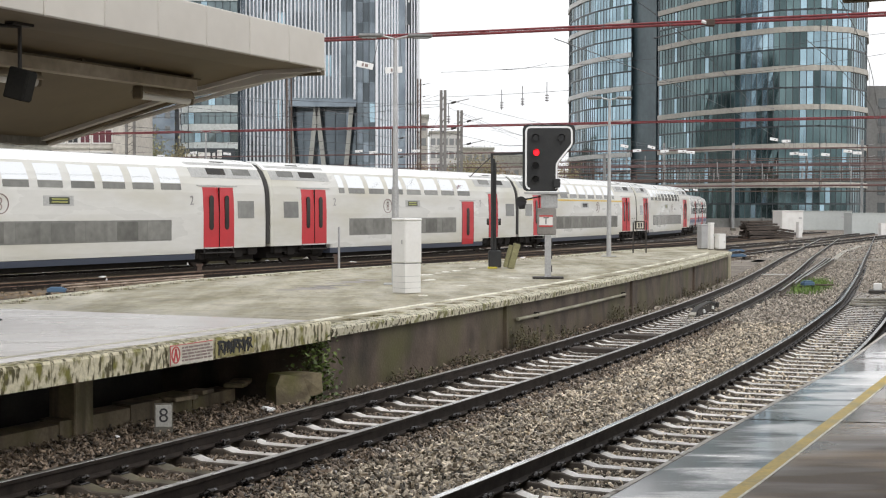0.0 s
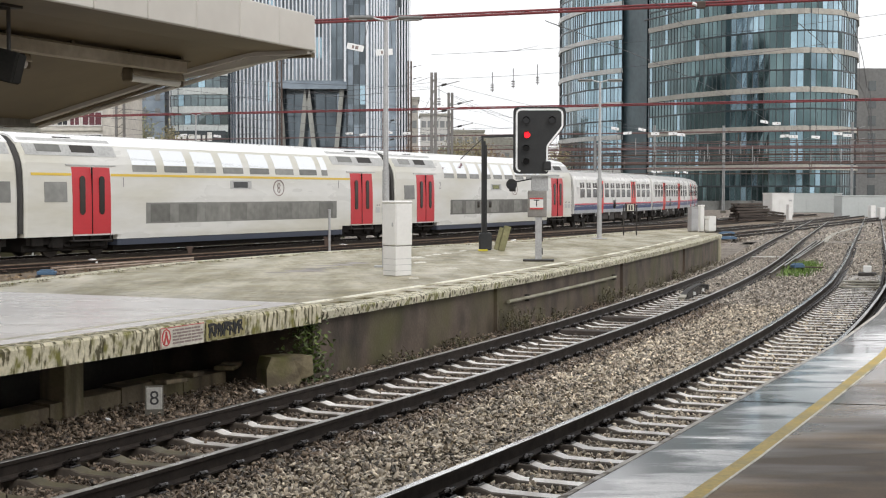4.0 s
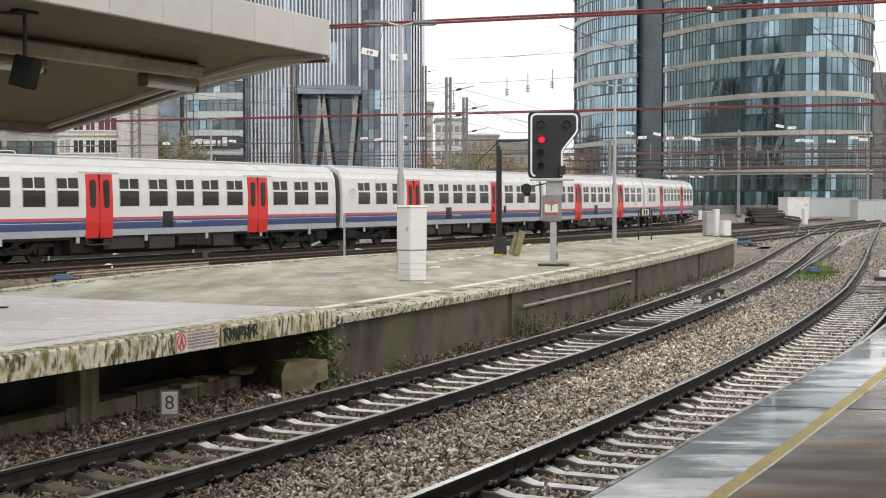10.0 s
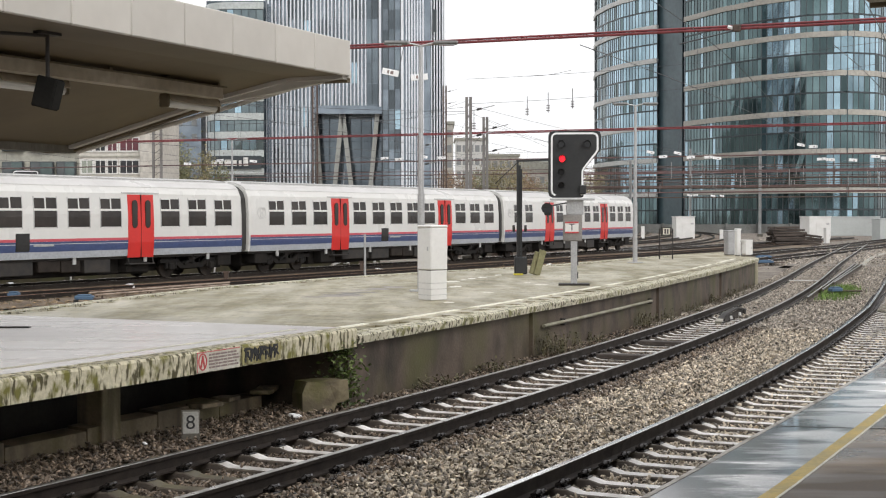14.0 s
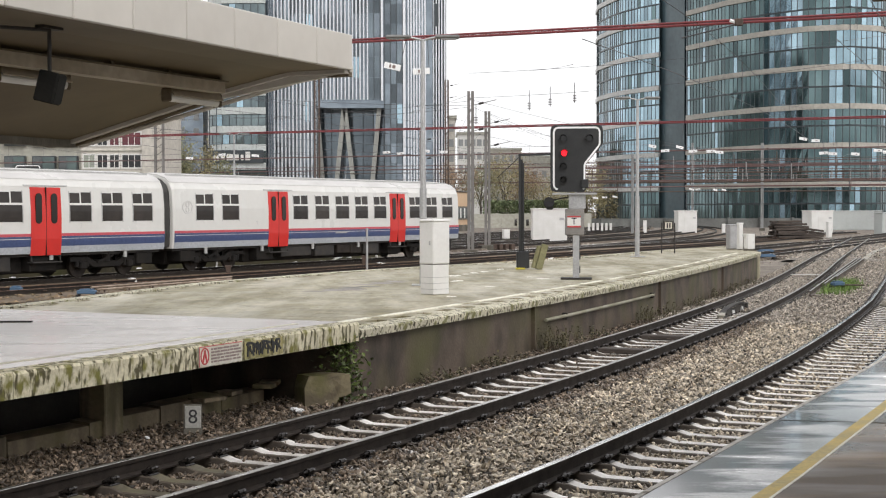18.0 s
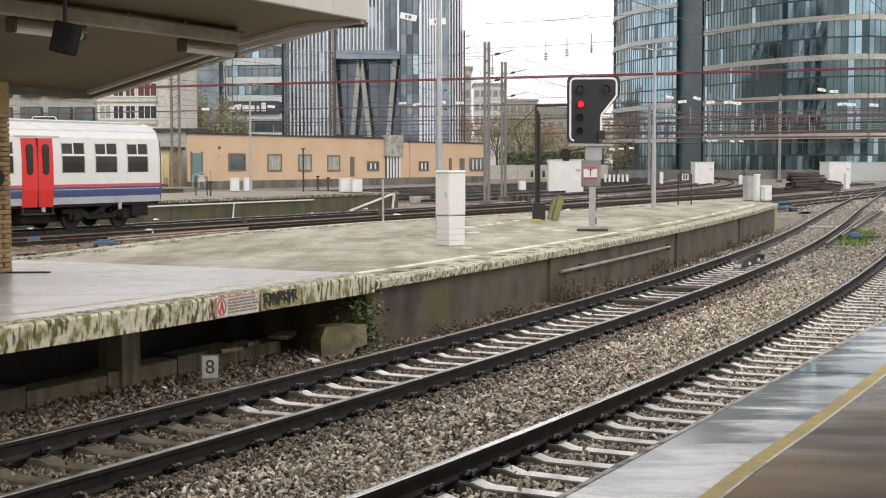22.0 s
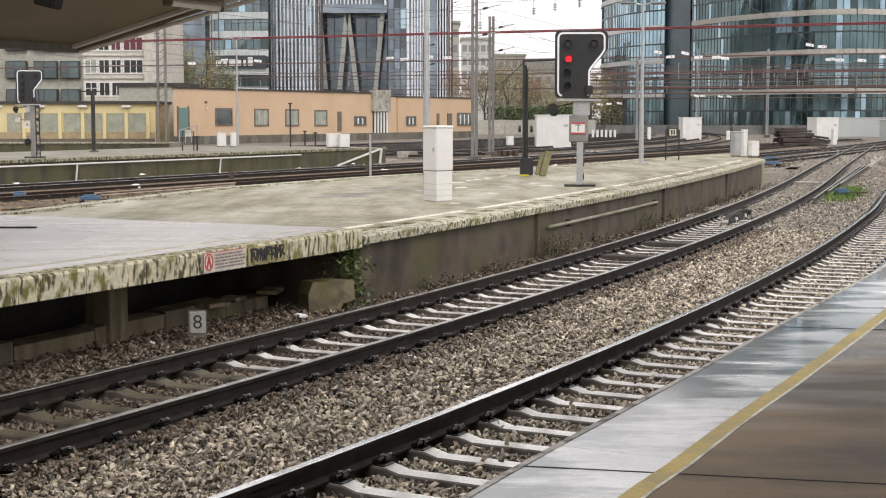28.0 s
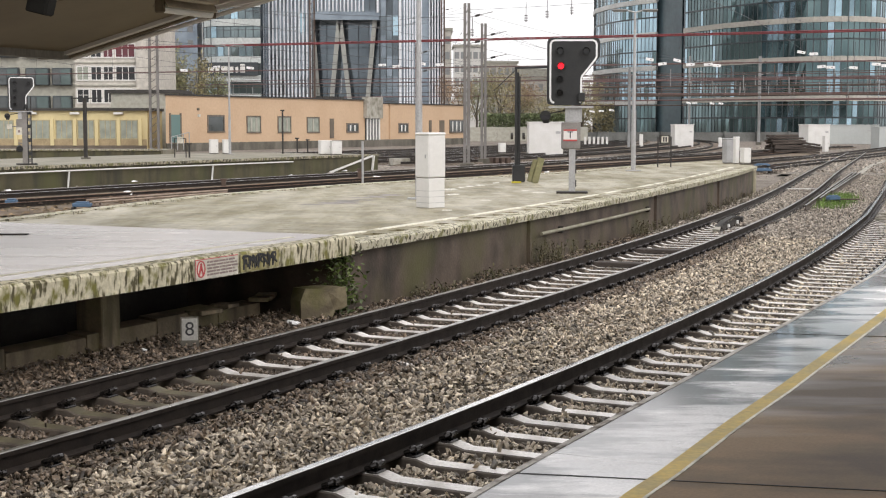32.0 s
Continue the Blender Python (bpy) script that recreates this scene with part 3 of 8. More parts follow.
# ---- far platform ----
P2Z, P2A = 0.80, 0.90
FAR_EDGE = Line([(-22, 0), (-16, 11), (-7.87, 25.06), (-5.6, 33.6), (-2.88, 39.17), (-0.6, 42.71), (1.74, 45.8), (3.57, 48.4), (5.54, 52.12), (7.88, 57.0), (10.15, 61.09), (13.1, 65.29)])
p2 = thing("platform_far", "island platform with asphalt deck, mossy pavers and stained concrete edge", "platform", kind="structure")
Y_END, Y_STEP = 56.0, 19.5


def cross(y):
    """Both ends of the cross line of the island platform at y: by the track, and at its far side."""
    x, yy, a = TRACK_A.at(sA(y), -1.66)
    t = radians(a + 90)
    best = None
    for i in range(0, 240):
        w = i * 0.05
        px, py = x + math.cos(t) * w, yy + math.sin(t) * w
        if px < float(np.interp(py, FAR_EDGE.p[:, 1], FAR_EDGE.p[:, 0])):
            break
        best = w
    return x, yy, a, best or 0.4


def island(y0, y1, z0, z1, material, inset=0.0, n=30):
    right, left = [], []
    for i in range(n + 1):
        x, y, a, w = cross(y0 + (y1 - y0) * i / n)
        t = radians(a + 90)
        right.append((x + math.cos(t) * inset, y + math.sin(t) * inset))
        left.append((x + math.cos(t) * w, y + math.sin(t) * w))
    n += 1
    verts = [(*p, z1) for p in right] + [(*p, z1) for p in left] + [(*p, z0) for p in right] + [(*p, z0) for p in left]
    faces = []
    for i in range(n - 1):
        faces += [(i, i + 1, n + i + 1, n + i), (2 * n + i, 3 * n + i, 3 * n + i + 1, 2 * n + i + 1), (i, 2 * n + i, 2 * n + i + 1, i + 1), (n + i, n + i + 1, 3 * n + i + 1, 3 * n + i)]
    faces += [(0, n, 3 * n, 2 * n), (n - 1, 3 * n - 1, 4 * n - 1, 2 * n - 1)]
    return mesh_of("slab", verts, faces, material)


part("asphalt_deck", island(0, Y_STEP, 0.66, P2A, M_ASPHALT, 0.30), parent=p2)
part("paved_bed", island(Y_STEP, Y_END, -0.4, P2Z - 0.05, M_MOSSWALL, 0.14), parent=p2, label="dark mossy retaining wall")
# edge beam of the asphalt deck, in lengths of one metre
s, s_step = sA(1.0), sA(Y_STEP)
while s < s_step - 0.05:
    q = min(s + 1.0, s_step)
    part("edge_beam", sweep("edge_beam", TRACK_A.pts(s + 0.006, q - 0.006, 0.5, -1.66), [(-0.30, P2A - 0.27), (0.0, P2A - 0.27), (0.012, P2A - 0.03), (-0.01, P2A + 0.001), (-0.30, P2A + 0.001)], M_EDGE), parent=p2, label="pale concrete edge streaked with moss")
    s = q
# coping of the paved part
s, s_end = s_step + 0.02, sA(Y_END)
while s < s_end - 0.3:
    q = min(s + 0.9, s_end)
    jut = random.uniform(-0.012, 0.012)
    part("coping", sweep("coping", TRACK_A.pts(s + 0.008, q - 0.008, 0.45, -1.66 + jut), [(-0.36, P2Z - 0.13), (0.0, P2Z - 0.13), (0.02, P2Z - 0.02), (0.0, P2Z), (-0.36, P2Z + 0.004)], M_COPE), parent=p2, label="flaked pale coping stone")
    s = q
part("platform_line", sweep("platform_line", TRACK_A.pts(s_step - 0.4, s_end - 1, 0.5, -2.43), [(-0.12, P2Z), (0.0, P2Z), (0.0, P2Z + 0.016), (-0.12, P2Z + 0.016)], M_LINE), parent=p2, label="worn white edge line")
part("platform_line", sweep("platform_line", TRACK_A.pts(sA(3), s_step - 0.6, 0.5, -2.30), [(-0.10, P2A - 0.01), (0.0, P2A - 0.01), (0.0, P2A + 0.004), (-0.10, P2A + 0.004)], M_FADEDYELLOW), parent=p2, label="faint yellow safety line")
fe = FAR_EDGE
part("far_kerb", sweep("far_kerb", fe.pts(fe.s_of_y(8), fe.length, 1.0, 0.02), [(-0.02, -0.3), (0.32, -0.3), (0.32, P2Z + 0.012), (-0.02, P2Z + 0.012)], M_COPE), parent=p2, label="pale kerb on the far side")
x, y, a, w = cross(Y_STEP - 0.1)
part("ramp_strip", box(-0.5, 0.1, 0.3, w - 0.2, P2Z - 0.2, P2Z + 0.055, at=pose(x, y, 0, 0, -4, a)), M_ASPHALT, p2)
# under the deck: pillars, low wall, dark back wall
for sp in (sA(16.35) - 0.75, sA(16.35) - 4.95, sA(16.35) - 9.2):
    x, y, a = TRACK_A.at(sp, -2.85)
    part("pillar", box(-0.17, 0.17, -0.2, 0.2, -0.4, P2A - 0.23, 0.015, at=pose(x, y, 0, 0, 0, a)), M_PILLAR, p2, "damp concrete pillar under the deck")
for k in range(12):
    s0 = sA(7) + k * 1.35
    part("low_wall", sweep("low_wall", TRACK_A.pts(s0 + 0.01, min(s0 + 1.34, s_step - 0.9), 0.6, -2.70), [(-0.30, -0.5), (0.0, -0.5), (0.0, -0.02 + 0.03 * (k % 3)), (-0.30, 0.0 + 0.03 * (k % 3))], M_FOOTING), parent=p2, label="low mossy concrete footing") if s0 < s_step - 1.5 else None
# the wall's near-black tone paints in the shade beneath the deck
part("back_wall", sweep("back_wall", TRACK_A.pts(sA(0), s_step, 1.0, -4.4), [(-0.3, -0.5), (0, -0.5), (0, 0.67), (-0.3, 0.67)], M_DECKSHADE), parent=p2)
x, y, a = TRACK_A.at(s_step + 0.02, -1.82)
part("wall_end", box(-0.25, 0.0, 0.05, 5.0, -0.5, P2A - 0.25, 0.01, at=pose(x, y, 0, 0, 0, a)), M_MOSSWALL, p2)
# pipe and brackets on the retaining wall
part("wall_pipe", sweep("wall_pipe", TRACK_A.pts(sA(26.8), sA(35.0), 0.8, -1.72), [(0.035 * math.cos(i), 0.36 + 0.035 * math.sin(i)) for i in np.arange(0, 6.2, 0.8)], M_P3PIPE), parent=p2, label="mossy pale conduit along the platform wall")
for k in range(2):
    x, y, a = TRACK_A.at(sA(28) + k * 7.5, -1.75)
    part("bracket", box(-0.03, 0.03, -0.05, 0.05, 0.28, 0.42, at=pose(x, y, 0, 0, 0, a)), M_DARK, p2)
for k in range(3):
    x, y, a = TRACK_A.at(sA(26.3) + k * 10.4, -1.79)
    part("wall_rib", box(-0.07, 0.07, -0.06, 0.03, -0.4, P2Z - 0.13, at=pose(x, y, 0, 0, 0, a)), M_MOSSWALL, p2)

# ---- canopy of the far platform ----
cx, cy, ca = TRACK_A.at(sA(20.4), -1.75)
COX, COY = cx - 1.1 * math.cos(radians(ca)), cy - 1.1 * math.sin(radians(ca))
c2 = thing("platform_canopy", "concrete canopy with tan lining and pale fascia panels", "canopy", at=pose(COX, COY, 0, 0, 0, ca))
M_TRAY = mat("beige cable tray paint", (0.34, 0.29, 0.215), (0.26, 0.215, 0.15), 0.6, scale=1, fine=8)
canopy(c2, 26, 1)
part("cable_tray", beam((-24, 1.62, 4.24), (-0.85, 1.62, 4.24), 0.2, 0.15), M_TRAY, c2, "beige cable tray under the lining")
part("conduit", tube((-24, 1.5, 4.325), (-0.8, 1.5, 4.325), 0.012, seg=6), M_ENDEDGE, c2)
for k in range(18):
    part("bracket", box(-0.9 - k * 1.2 - 0.03, -0.9 - k * 1.2 + 0.03, 1.56, 1.68, 4.29, 4.44), M_ENDEDGE, c2)
part("gutter", beam((-24, 5.0, 3.56), (0.05, 5.0, 3.56), 0.22, 0.12), M_WALL, c2)
part("end_beam_light", tube((0.1, 1.0, 4.36), (0.1, 4.9, 3.52), 0.035, seg=8), M_FASCIA, c2)
# brick column
bx, by = -6.98, 20.2
inv = pose(COX, COY, 0, 0, 0, ca).inverted()
part("column_top", box(-0.42, 0.42, -0.42, 0.42, 3.2, 4.0, 0.02), M_TAN, c2, at=inv @ pose(bx, by, 0, 0, 0, ca))
core = part("column", box(-0.39, 0.39, -0.39, 0.39, P2A, 3.2), M_MORTAR, c2, "tan brick column", at=inv @ pose(bx, by, 0, 0, 0, ca))
bmk = box(-0.10, 0.10, -0.012, 0.012, -0.03, 0.03, 0.004)
BRICK = bpy.data.meshes.new("brick")
bmk.to_mesh(BRICK)
bmk.free()
BRICK.materials.append(M_BRICK)
for r in range(33):
    z = P2A + 0.05 + r * 0.0695
    for side in range(2):
        for c in range(4):
            u = -0.315 + c * 0.21 + (0.1 if r % 2 else 0.0)
            u = min(u, 0.31)
            part("brick", BRICK, parent=core, at=pose(u, -0.398, z) if side == 0 else pose(0.398, u, z, 0, 0, 90))


# thin dark box laid where the column's base casts its shadow
t = tagged(part("drain_cover", box(-0.45, 0.32, -0.05, 0.05, 0, 0.02, at=pose(-6.2, 20.35, P2A, 0, 0, 2)), M_DARK), "dark strip standing for the shadow at the foot of the column", "drain")


def fluorescent(m):
    t = thing("strip_light", "unlit strip light with a trough reflector under the canopy", "lamp", "strip lights", at=m)
    bm = bmesh.new()
    prof = [(-0.055, 0.09), (0.055, 0.09), (0.075, 0.05), (0.145, -0.05), (0.135, -0.06), (0.05, 0.02), (-0.05, 0.02), (-0.135, -0.06), (-0.145, -0.05), (-0.075, 0.05)]
    ra, rb = [bm.verts.new((-0.6, y * 0.85, z)) for y, z in prof], [bm.verts.new((0.6, y * 0.85, z)) for y, z in prof]
    bm.faces.new(ra)
    bm.faces.new(rb[::-1])
    for i in range(len(prof)):
        j = (i + 1) % len(prof)
        bm.faces.new((ra[i], ra[j], rb[j], rb[i]))
    part("reflector", bm, M_TRAY, t, "beige trough reflector")
    part("diffuser", tube((-0.6, 0, -0.075), (0.6, 0, -0.075), 0.06, seg=12), M_LAMPGLASS, t, "dusty grey tube")
    for x in (-0.61, 0.61):
        part("end_cap", box(x - 0.018, x + 0.018, -0.085, 0.085, -0.14, 0.05, 0.02), M_ENDEDGE, t)
        part("hanger", tube((x * 0.75, 0, 0.08), (x * 0.75, 0, 0.22), 0.012, seg=6), M_DARK, t)
    return t


CW = pose(COX, COY, 0, 0, 0, ca)
f1 = fluorescent(CW @ pose(-1.08, 1.92, 4.14))
for k in range(1, 5):
    copy_thing(f1, CW @ pose(-1.08 - 3.3 * k, 1.92, 4.14))
M_SPEAKER = mat("dull black speaker paint", (0.012, 0.012, 0.011), (0.02, 0.019, 0.017), 0.85, scale=3, fine=30, bump=0.0, spec=0.15)
sp = thing("loudspeaker", "black box loudspeaker hung from the canopy on a rod", "loudspeaker", at=CW @ pose(-5.58, 0.62, 0))
part("rod", tube((0, 0, 4.5), (0, 0, 3.9), 0.022, seg=8), M_DARK, sp)
part("mounting_plate", box(-0.16, 0.16, -0.06, 0.06, 4.47, 4.50), M_DARK, sp)
part("cabinet", box(-0.13, 0.13, -0.11, 0.11, -0.17, 0.17, 0.015), M_SPEAKER, sp, at=pose(0, 0, 3.84, 14, 0, 20))
part("grille", box(-0.11, 0.11, -0.122, -0.11, -0.15, 0.15), M_SPEAKER, sp, at=pose(0, 0, 3.84, 14, 0, 20))
part("stay", tube((-0.7, 0.1, 4.42), (0, 0, 4.46), 0.02, seg=6), M_DARK, sp)
ck = thing("platform_horn", "black round loudspeaker horn on the brick column", "loudspeaker", at=pose(-6.52, 19.82, 2.28))
part("horn", tube((0, 0, 0), (0.1, -0.12, 0.0), 0.06, 0.13, 14), M_BLACK, ck)
part("bracket", box(-0.1, 0.03, -0.03, 0.03, -0.16, 0.16), M_BLACK, ck)


# ---- things on the far platform ----
def letters(text, size, material, at, parent, name="letter", label=""):
    """Flat raised characters in the built-in font, as a mesh."""
    cu = bpy.data.curves.new(name, "FONT")
    cu.body, cu.size, cu.extrude, cu.align_x, cu.align_y = text, size, 0.002, "CENTER", "CENTER"
    tmp = new("tmp", cu)
    me = bpy.data.meshes.new_from_object(tmp.evaluated_get(bpy.context.evaluated_depsgraph_get()))
    bpy.data.objects.remove(tmp)
    me.materials.clear()
    me.materials.append(material)
    return part(name, me, parent=parent, at=at, label=label)


M_TAGGROUND = streaked("yellowish worn paint", (0.46, 0.41, 0.22), (0.10, 0.085, 0.04), (0.25, 0.22, 0.07), across=3.0)


def head_shape(w, h, cut, low, r=0.10):
    """The signal head's outline: broad on top, narrow below, with a slanting step; centred, corners rounded."""
    return [(-w / 2 + r, 0), (-w / 2 + 0.03, 0.03), (-w / 2, r), (-w / 2, h - r), (-w / 2 + 0.03, h - 0.03), (-w / 2 + r, h), (w / 2 - r, h), (w / 2 - 0.03, h - 0.03),
            (w / 2, h - r), (w / 2, h - 0.40), (w / 2 - 0.05, h - 0.48), (low + 0.03, cut + 0.03), (low, cut - 0.04), (low, r * 0.4), (low - 0.04, 0)]


def extruded(pts, y0, y1):
    bm = bmesh.new()
    a = [bm.verts.new((x, y0, z)) for x, z in pts]
    b = [bm.verts.new((x, y1, z)) for x, z in pts]
    n = len(pts)
    bm.faces.new(a)
    bm.faces.new(b[::-1])
    for i in range(n):
        bm.faces.new((a[i], a[(i + 1) % n], b[(i + 1) % n], b[i]))
    return bm


def hood(parent, x, z, material, name="hood", r=0.085):
    bm = bmesh.new()
    seg, pts = 12, []
    for i in range(seg + 1):
        t = math.pi * (-0.15 + 1.3 * i / seg)
        pts.append((math.cos(t), math.sin(t)))
    rows = [[bm.verts.new((x + c * rr, y, z + s * rr)) for c, s in pts] for y, rr in ((-0.06, r), (-0.30, r * 1.05), (-0.30, r * 0.93), (-0.06, r * 0.9))]
    for a, b in zip(rows[:-1], rows[1:]):
        for i in range(seg):
            bm.faces.new((a[i], a[i + 1], b[i + 1], b[i]))
    return part(name, bm, material, parent)


M_RELAY = mat("weathered brown-grey steel", (0.25, 0.235, 0.22), (0.18, 0.168, 0.155), 0.55, 0.2, scale=3, fine=30, bump=0.05)


def rail_signal(at, label, base_z, foot, lit, scale_post=1.0):
    """A colour-light signal: shaped black head with a white rim, hooded lamps, neck, box with a plate, post and base."""
    t = thing("rail_signal", label, "railway signal", "colour-light signals", at=at)
    z0 = base_z
    w, h = 1.18, 1.50
    shape = head_shape(w, h, 0.62, 0.20)
    hd = part("head", extruded([(x, z + z0) for x, z in shape], -0.06, 0.06), M_BLACK, t, "black signal head with a white rim")
    inner = [(x * 0.87 + (-0.0 if x < 0 else 0.0), 0.055 + z * 0.925) for x, z in shape]
    bm = bmesh.new()
    n = len(inner)
    for i in range(n - 1):
        (xa, za), (xb, zb) = inner[i], inner[i + 1]
        beam((xa, -0.064, za + z0), (xb, -0.064, zb + z0), 0.01, 0.042, bm)
    part("rim", bm, M_LITTER, hd, "white painted rim")
    for x, z, m in ((-0.30, 1.20, M_LENS), (0.28, 1.20, M_LENS), (-0.28, 0.87, M_LAMPRED if lit else M_LENS), (-0.30, 0.57, M_LENS), (-0.30, 0.27, M_LENS)):
        ln = part("lens", tube((x, -0.075, z0 + z), (x, -0.06, z0 + z), 0.066, seg=18), m, hd, "glowing red lens" if m == M_LAMPRED else "")
        hood(hd, x, z0 + z, M_BLACK)
    part("side_lamp", box(0.10, 0.26, -0.17, -0.06, z0 + 0.08, z0 + 0.28, 0.02), M_BLACK, hd)
    part("back_box", box(-0.42, 0.1, 0.06, 0.32, z0 + 0.1, z0 + 1.35, 0.02), M_BLACK, hd)
    part("neck", box(-0.18, 0.2, -0.06, 0.16, z0 - 0.38, z0 - 0.03, 0.01), M_GALV, t)
    part("platform_grate", box(-0.55, 0.45, -0.15, 0.35, z0 - 0.06, z0 - 0.02), M_GALV, t)
    bx = part("relay_box", box(-0.26, 0.17, -0.1, 0.16, z0 - 0.98, z0 - 0.38, 0.02), M_RELAY, t, "grey steel relay box")
    if lit:
        pl = part("plate", box(-0.21, 0.09, -0.115, -0.103, z0 - 0.80, z0 - 0.54), M_WHITE, bx, "white plate with red bars and a black T")
        part("red_bar", box(-0.21, 0.09, -0.119, -0.1145, z0 - 0.575, z0 - 0.54), M_SIGNRED, bx)
        part("red_bar", box(-0.21, 0.09, -0.119, -0.1145, z0 - 0.80, z0 - 0.765), M_SIGNRED, bx)
        letters("T", 0.22, M_INK, pose(-0.06, -0.117, z0 - 0.67, 90), bx, "letter_t")
        bm = bmesh.new()
        box(-0.085, 0.06, -0.075, -0.06, foot, z0 - 0.35, bm=bm)
        box(-0.085, 0.06, 0.06, 0.075, foot, z0 - 0.35, bm=bm)
        box(0.0, 0.015, -0.06, 0.06, foot, z0 - 0.35, bm=bm)
        part("post", bm, M_GALV, t, "grey steel post")
        for k in range(5):
            part("hole_cover", box(0.055, 0.085, -0.06, 0.05, foot + 0.15 + k * 0.3, foot + 0.30 + k * 0.3), M_DARK, t)
        part("base_plate", box(-0.36, 0.34, -0.22, 0.22, foot, foot + 0.045, 0.008), M_DARK, t)
    else:
        part("plate", box(-0.66, -0.44, -0.13, -0.10, z0 - 0.80, z0 - 0.60, 0.004), M_SIGNWHITE, bx, "small white plate on a bracket")
        part("bracket", beam((-0.55, -0.09, z0 - 0.7), (-0.2, 0, z0 - 0.7), 0.04, 0.04), M_RELAY, bx)
        pl = part("plate", box(-0.28, -0.02, -0.125, -0.103, z0 - 1.06, z0 - 0.74), M_SIGNWHITE, bx, "white plate with a small dark mark")
        part("mark", box(-0.19, -0.11, -0.129, -0.124, z0 - 0.96, z0 - 0.86), M_INKGREY, bx)
        part("post", box(-0.02, 0.20, -0.09, 0.09, foot, z0 - 0.02, 0.01), M_RELAY, t, "grey steel post")
        part("ladder_rail", box(0.20, 0.25, -0.08, 0.08, foot, z0 + 0.6), M_BLACK, t, "black side rail of the ladder")
        part("ladder_rail", box(0.35, 0.40, -0.08, 0.08, foot, z0 + 0.6), M_BLACK, t, "black side rail of the ladder")
        for k in range(int((z0 - foot) / 0.3) + 1):
            part("rung", box(0.24, 0.36, -0.06, 0.06, foot + 0.1 + k * 0.3, foot + 0.26 + k * 0.3), M_BLACK if k % 2 else M_RELAY, t)
        part("base_plate", box(-0.30, 0.60, -0.3, 0.3, foot, foot + 0.05, 0.008), M_DARK, t)
        hl = part("hooded_lamp", tube((-0.14, -0.34, z0 - 1.68), (-0.14, -0.05, z0 - 1.6), 0.15, 0.10, 14), M_BLACK, t, "small black hooded lamp")
        part("glass", tube((-0.14, -0.343, z0 - 1.68), (-0.14, -0.33, z0 - 1.68), 0.1, 0.1, 14), M_LENS, hl)
        part("lamp_arm", beam((-0.2, 0, z0 - 1.42), (0.1, 0, z0 - 1.46), 0.05, 0.05), M_RELAY, t)
    lamp = part("horn", tube((-0.62, -0.2, z0 - 0.24), (-0.62, 0.06, z0 - 0.2), 0.125, 0.06, 14), M_BLACK, t)
    part("horn_mouth", tube((-0.62, -0.203, z0 - 0.24), (-0.62, -0.19, z0 - 0.24), 0.1, 0.1, 14), M_LENS, t)
    part("horn_box", box(-0.68, -0.53, -0.05, 0.12, z0 - 0.4, z0 - 0.26, 0.02), M_BLACK, t)
    part("horn_arm", beam((-0.62, 0.02, z0 - 0.2), (-0.1, 0.05, z0 - 0.1), 0.03, 0.03), M_DARK, t)
    return t


rail_signal(pose(3.37, 34.7, -0.21, 0, 0, -5) @ Matrix.Scale(1.09, 4), "black railway signal showing red, on a grey post", 2.90, 0.927, True)
rail_signal(pose(-18.2, 62.6, -0.05, 0, 0, 17), "unlit black railway signal with a white rim, on the farther platform", 3.12, 0.75, False)


def switch_cabinet(at):
    t = thing("trackside_cabinet", "white rounded-top trackside cabinet on a jointed plinth", "cabinet", at=at)
    part("plinth", box(-0.185, 0.185, -0.205, 0.205, 0, 0.60, 0.008), M_WHITE, t)
    for k in range(3):
        part("groove", box(-0.188, 0.188, -0.208, 0.208, 0.10 + 0.12 * k, 0.108 + 0.12 * k), M_GALV, t)
    part("gap", box(-0.175, 0.175, -0.195, 0.195, 0.6, 0.612), M_DARK, t)
    b = part("body", box(-0.195, 0.195, -0.215, 0.215, 0.612, 1.46, 0.012), M_WHITE, t)
    part("door", box(-0.18, 0.18, -0.222, -0.214, 0.63, 1.44, 0.003), M_WHITE, t)
    part("door", box(0.194, 0.202, -0.195, 0.195, 0.63, 1.44, 0.003), M_WHITE, t)
    part("lock", box(0.10, 0.13, -0.235, -0.22, 1.0, 1.08, 0.004), M_GALV, t)
    part("lid", box(-0.21, 0.21, -0.23, 0.23, 1.46, 1.52, 0.025), M_WHITE, t)
    return t


switch_cabinet(pose(-0.10, 28.72, P2Z + 0.004, 0, 0, -48) @ Matrix.Diagonal((1.06, 1.06, 1.0, 1)))


M_GREYLENS = plain("grey lamp glass", (0.25, 0.25, 0.25), 0.2)
M_LANTERN = mat("dull grey lantern paint", (0.20, 0.20, 0.195), (0.14, 0.14, 0.135), 0.6, scale=2, fine=20, bump=0.0)


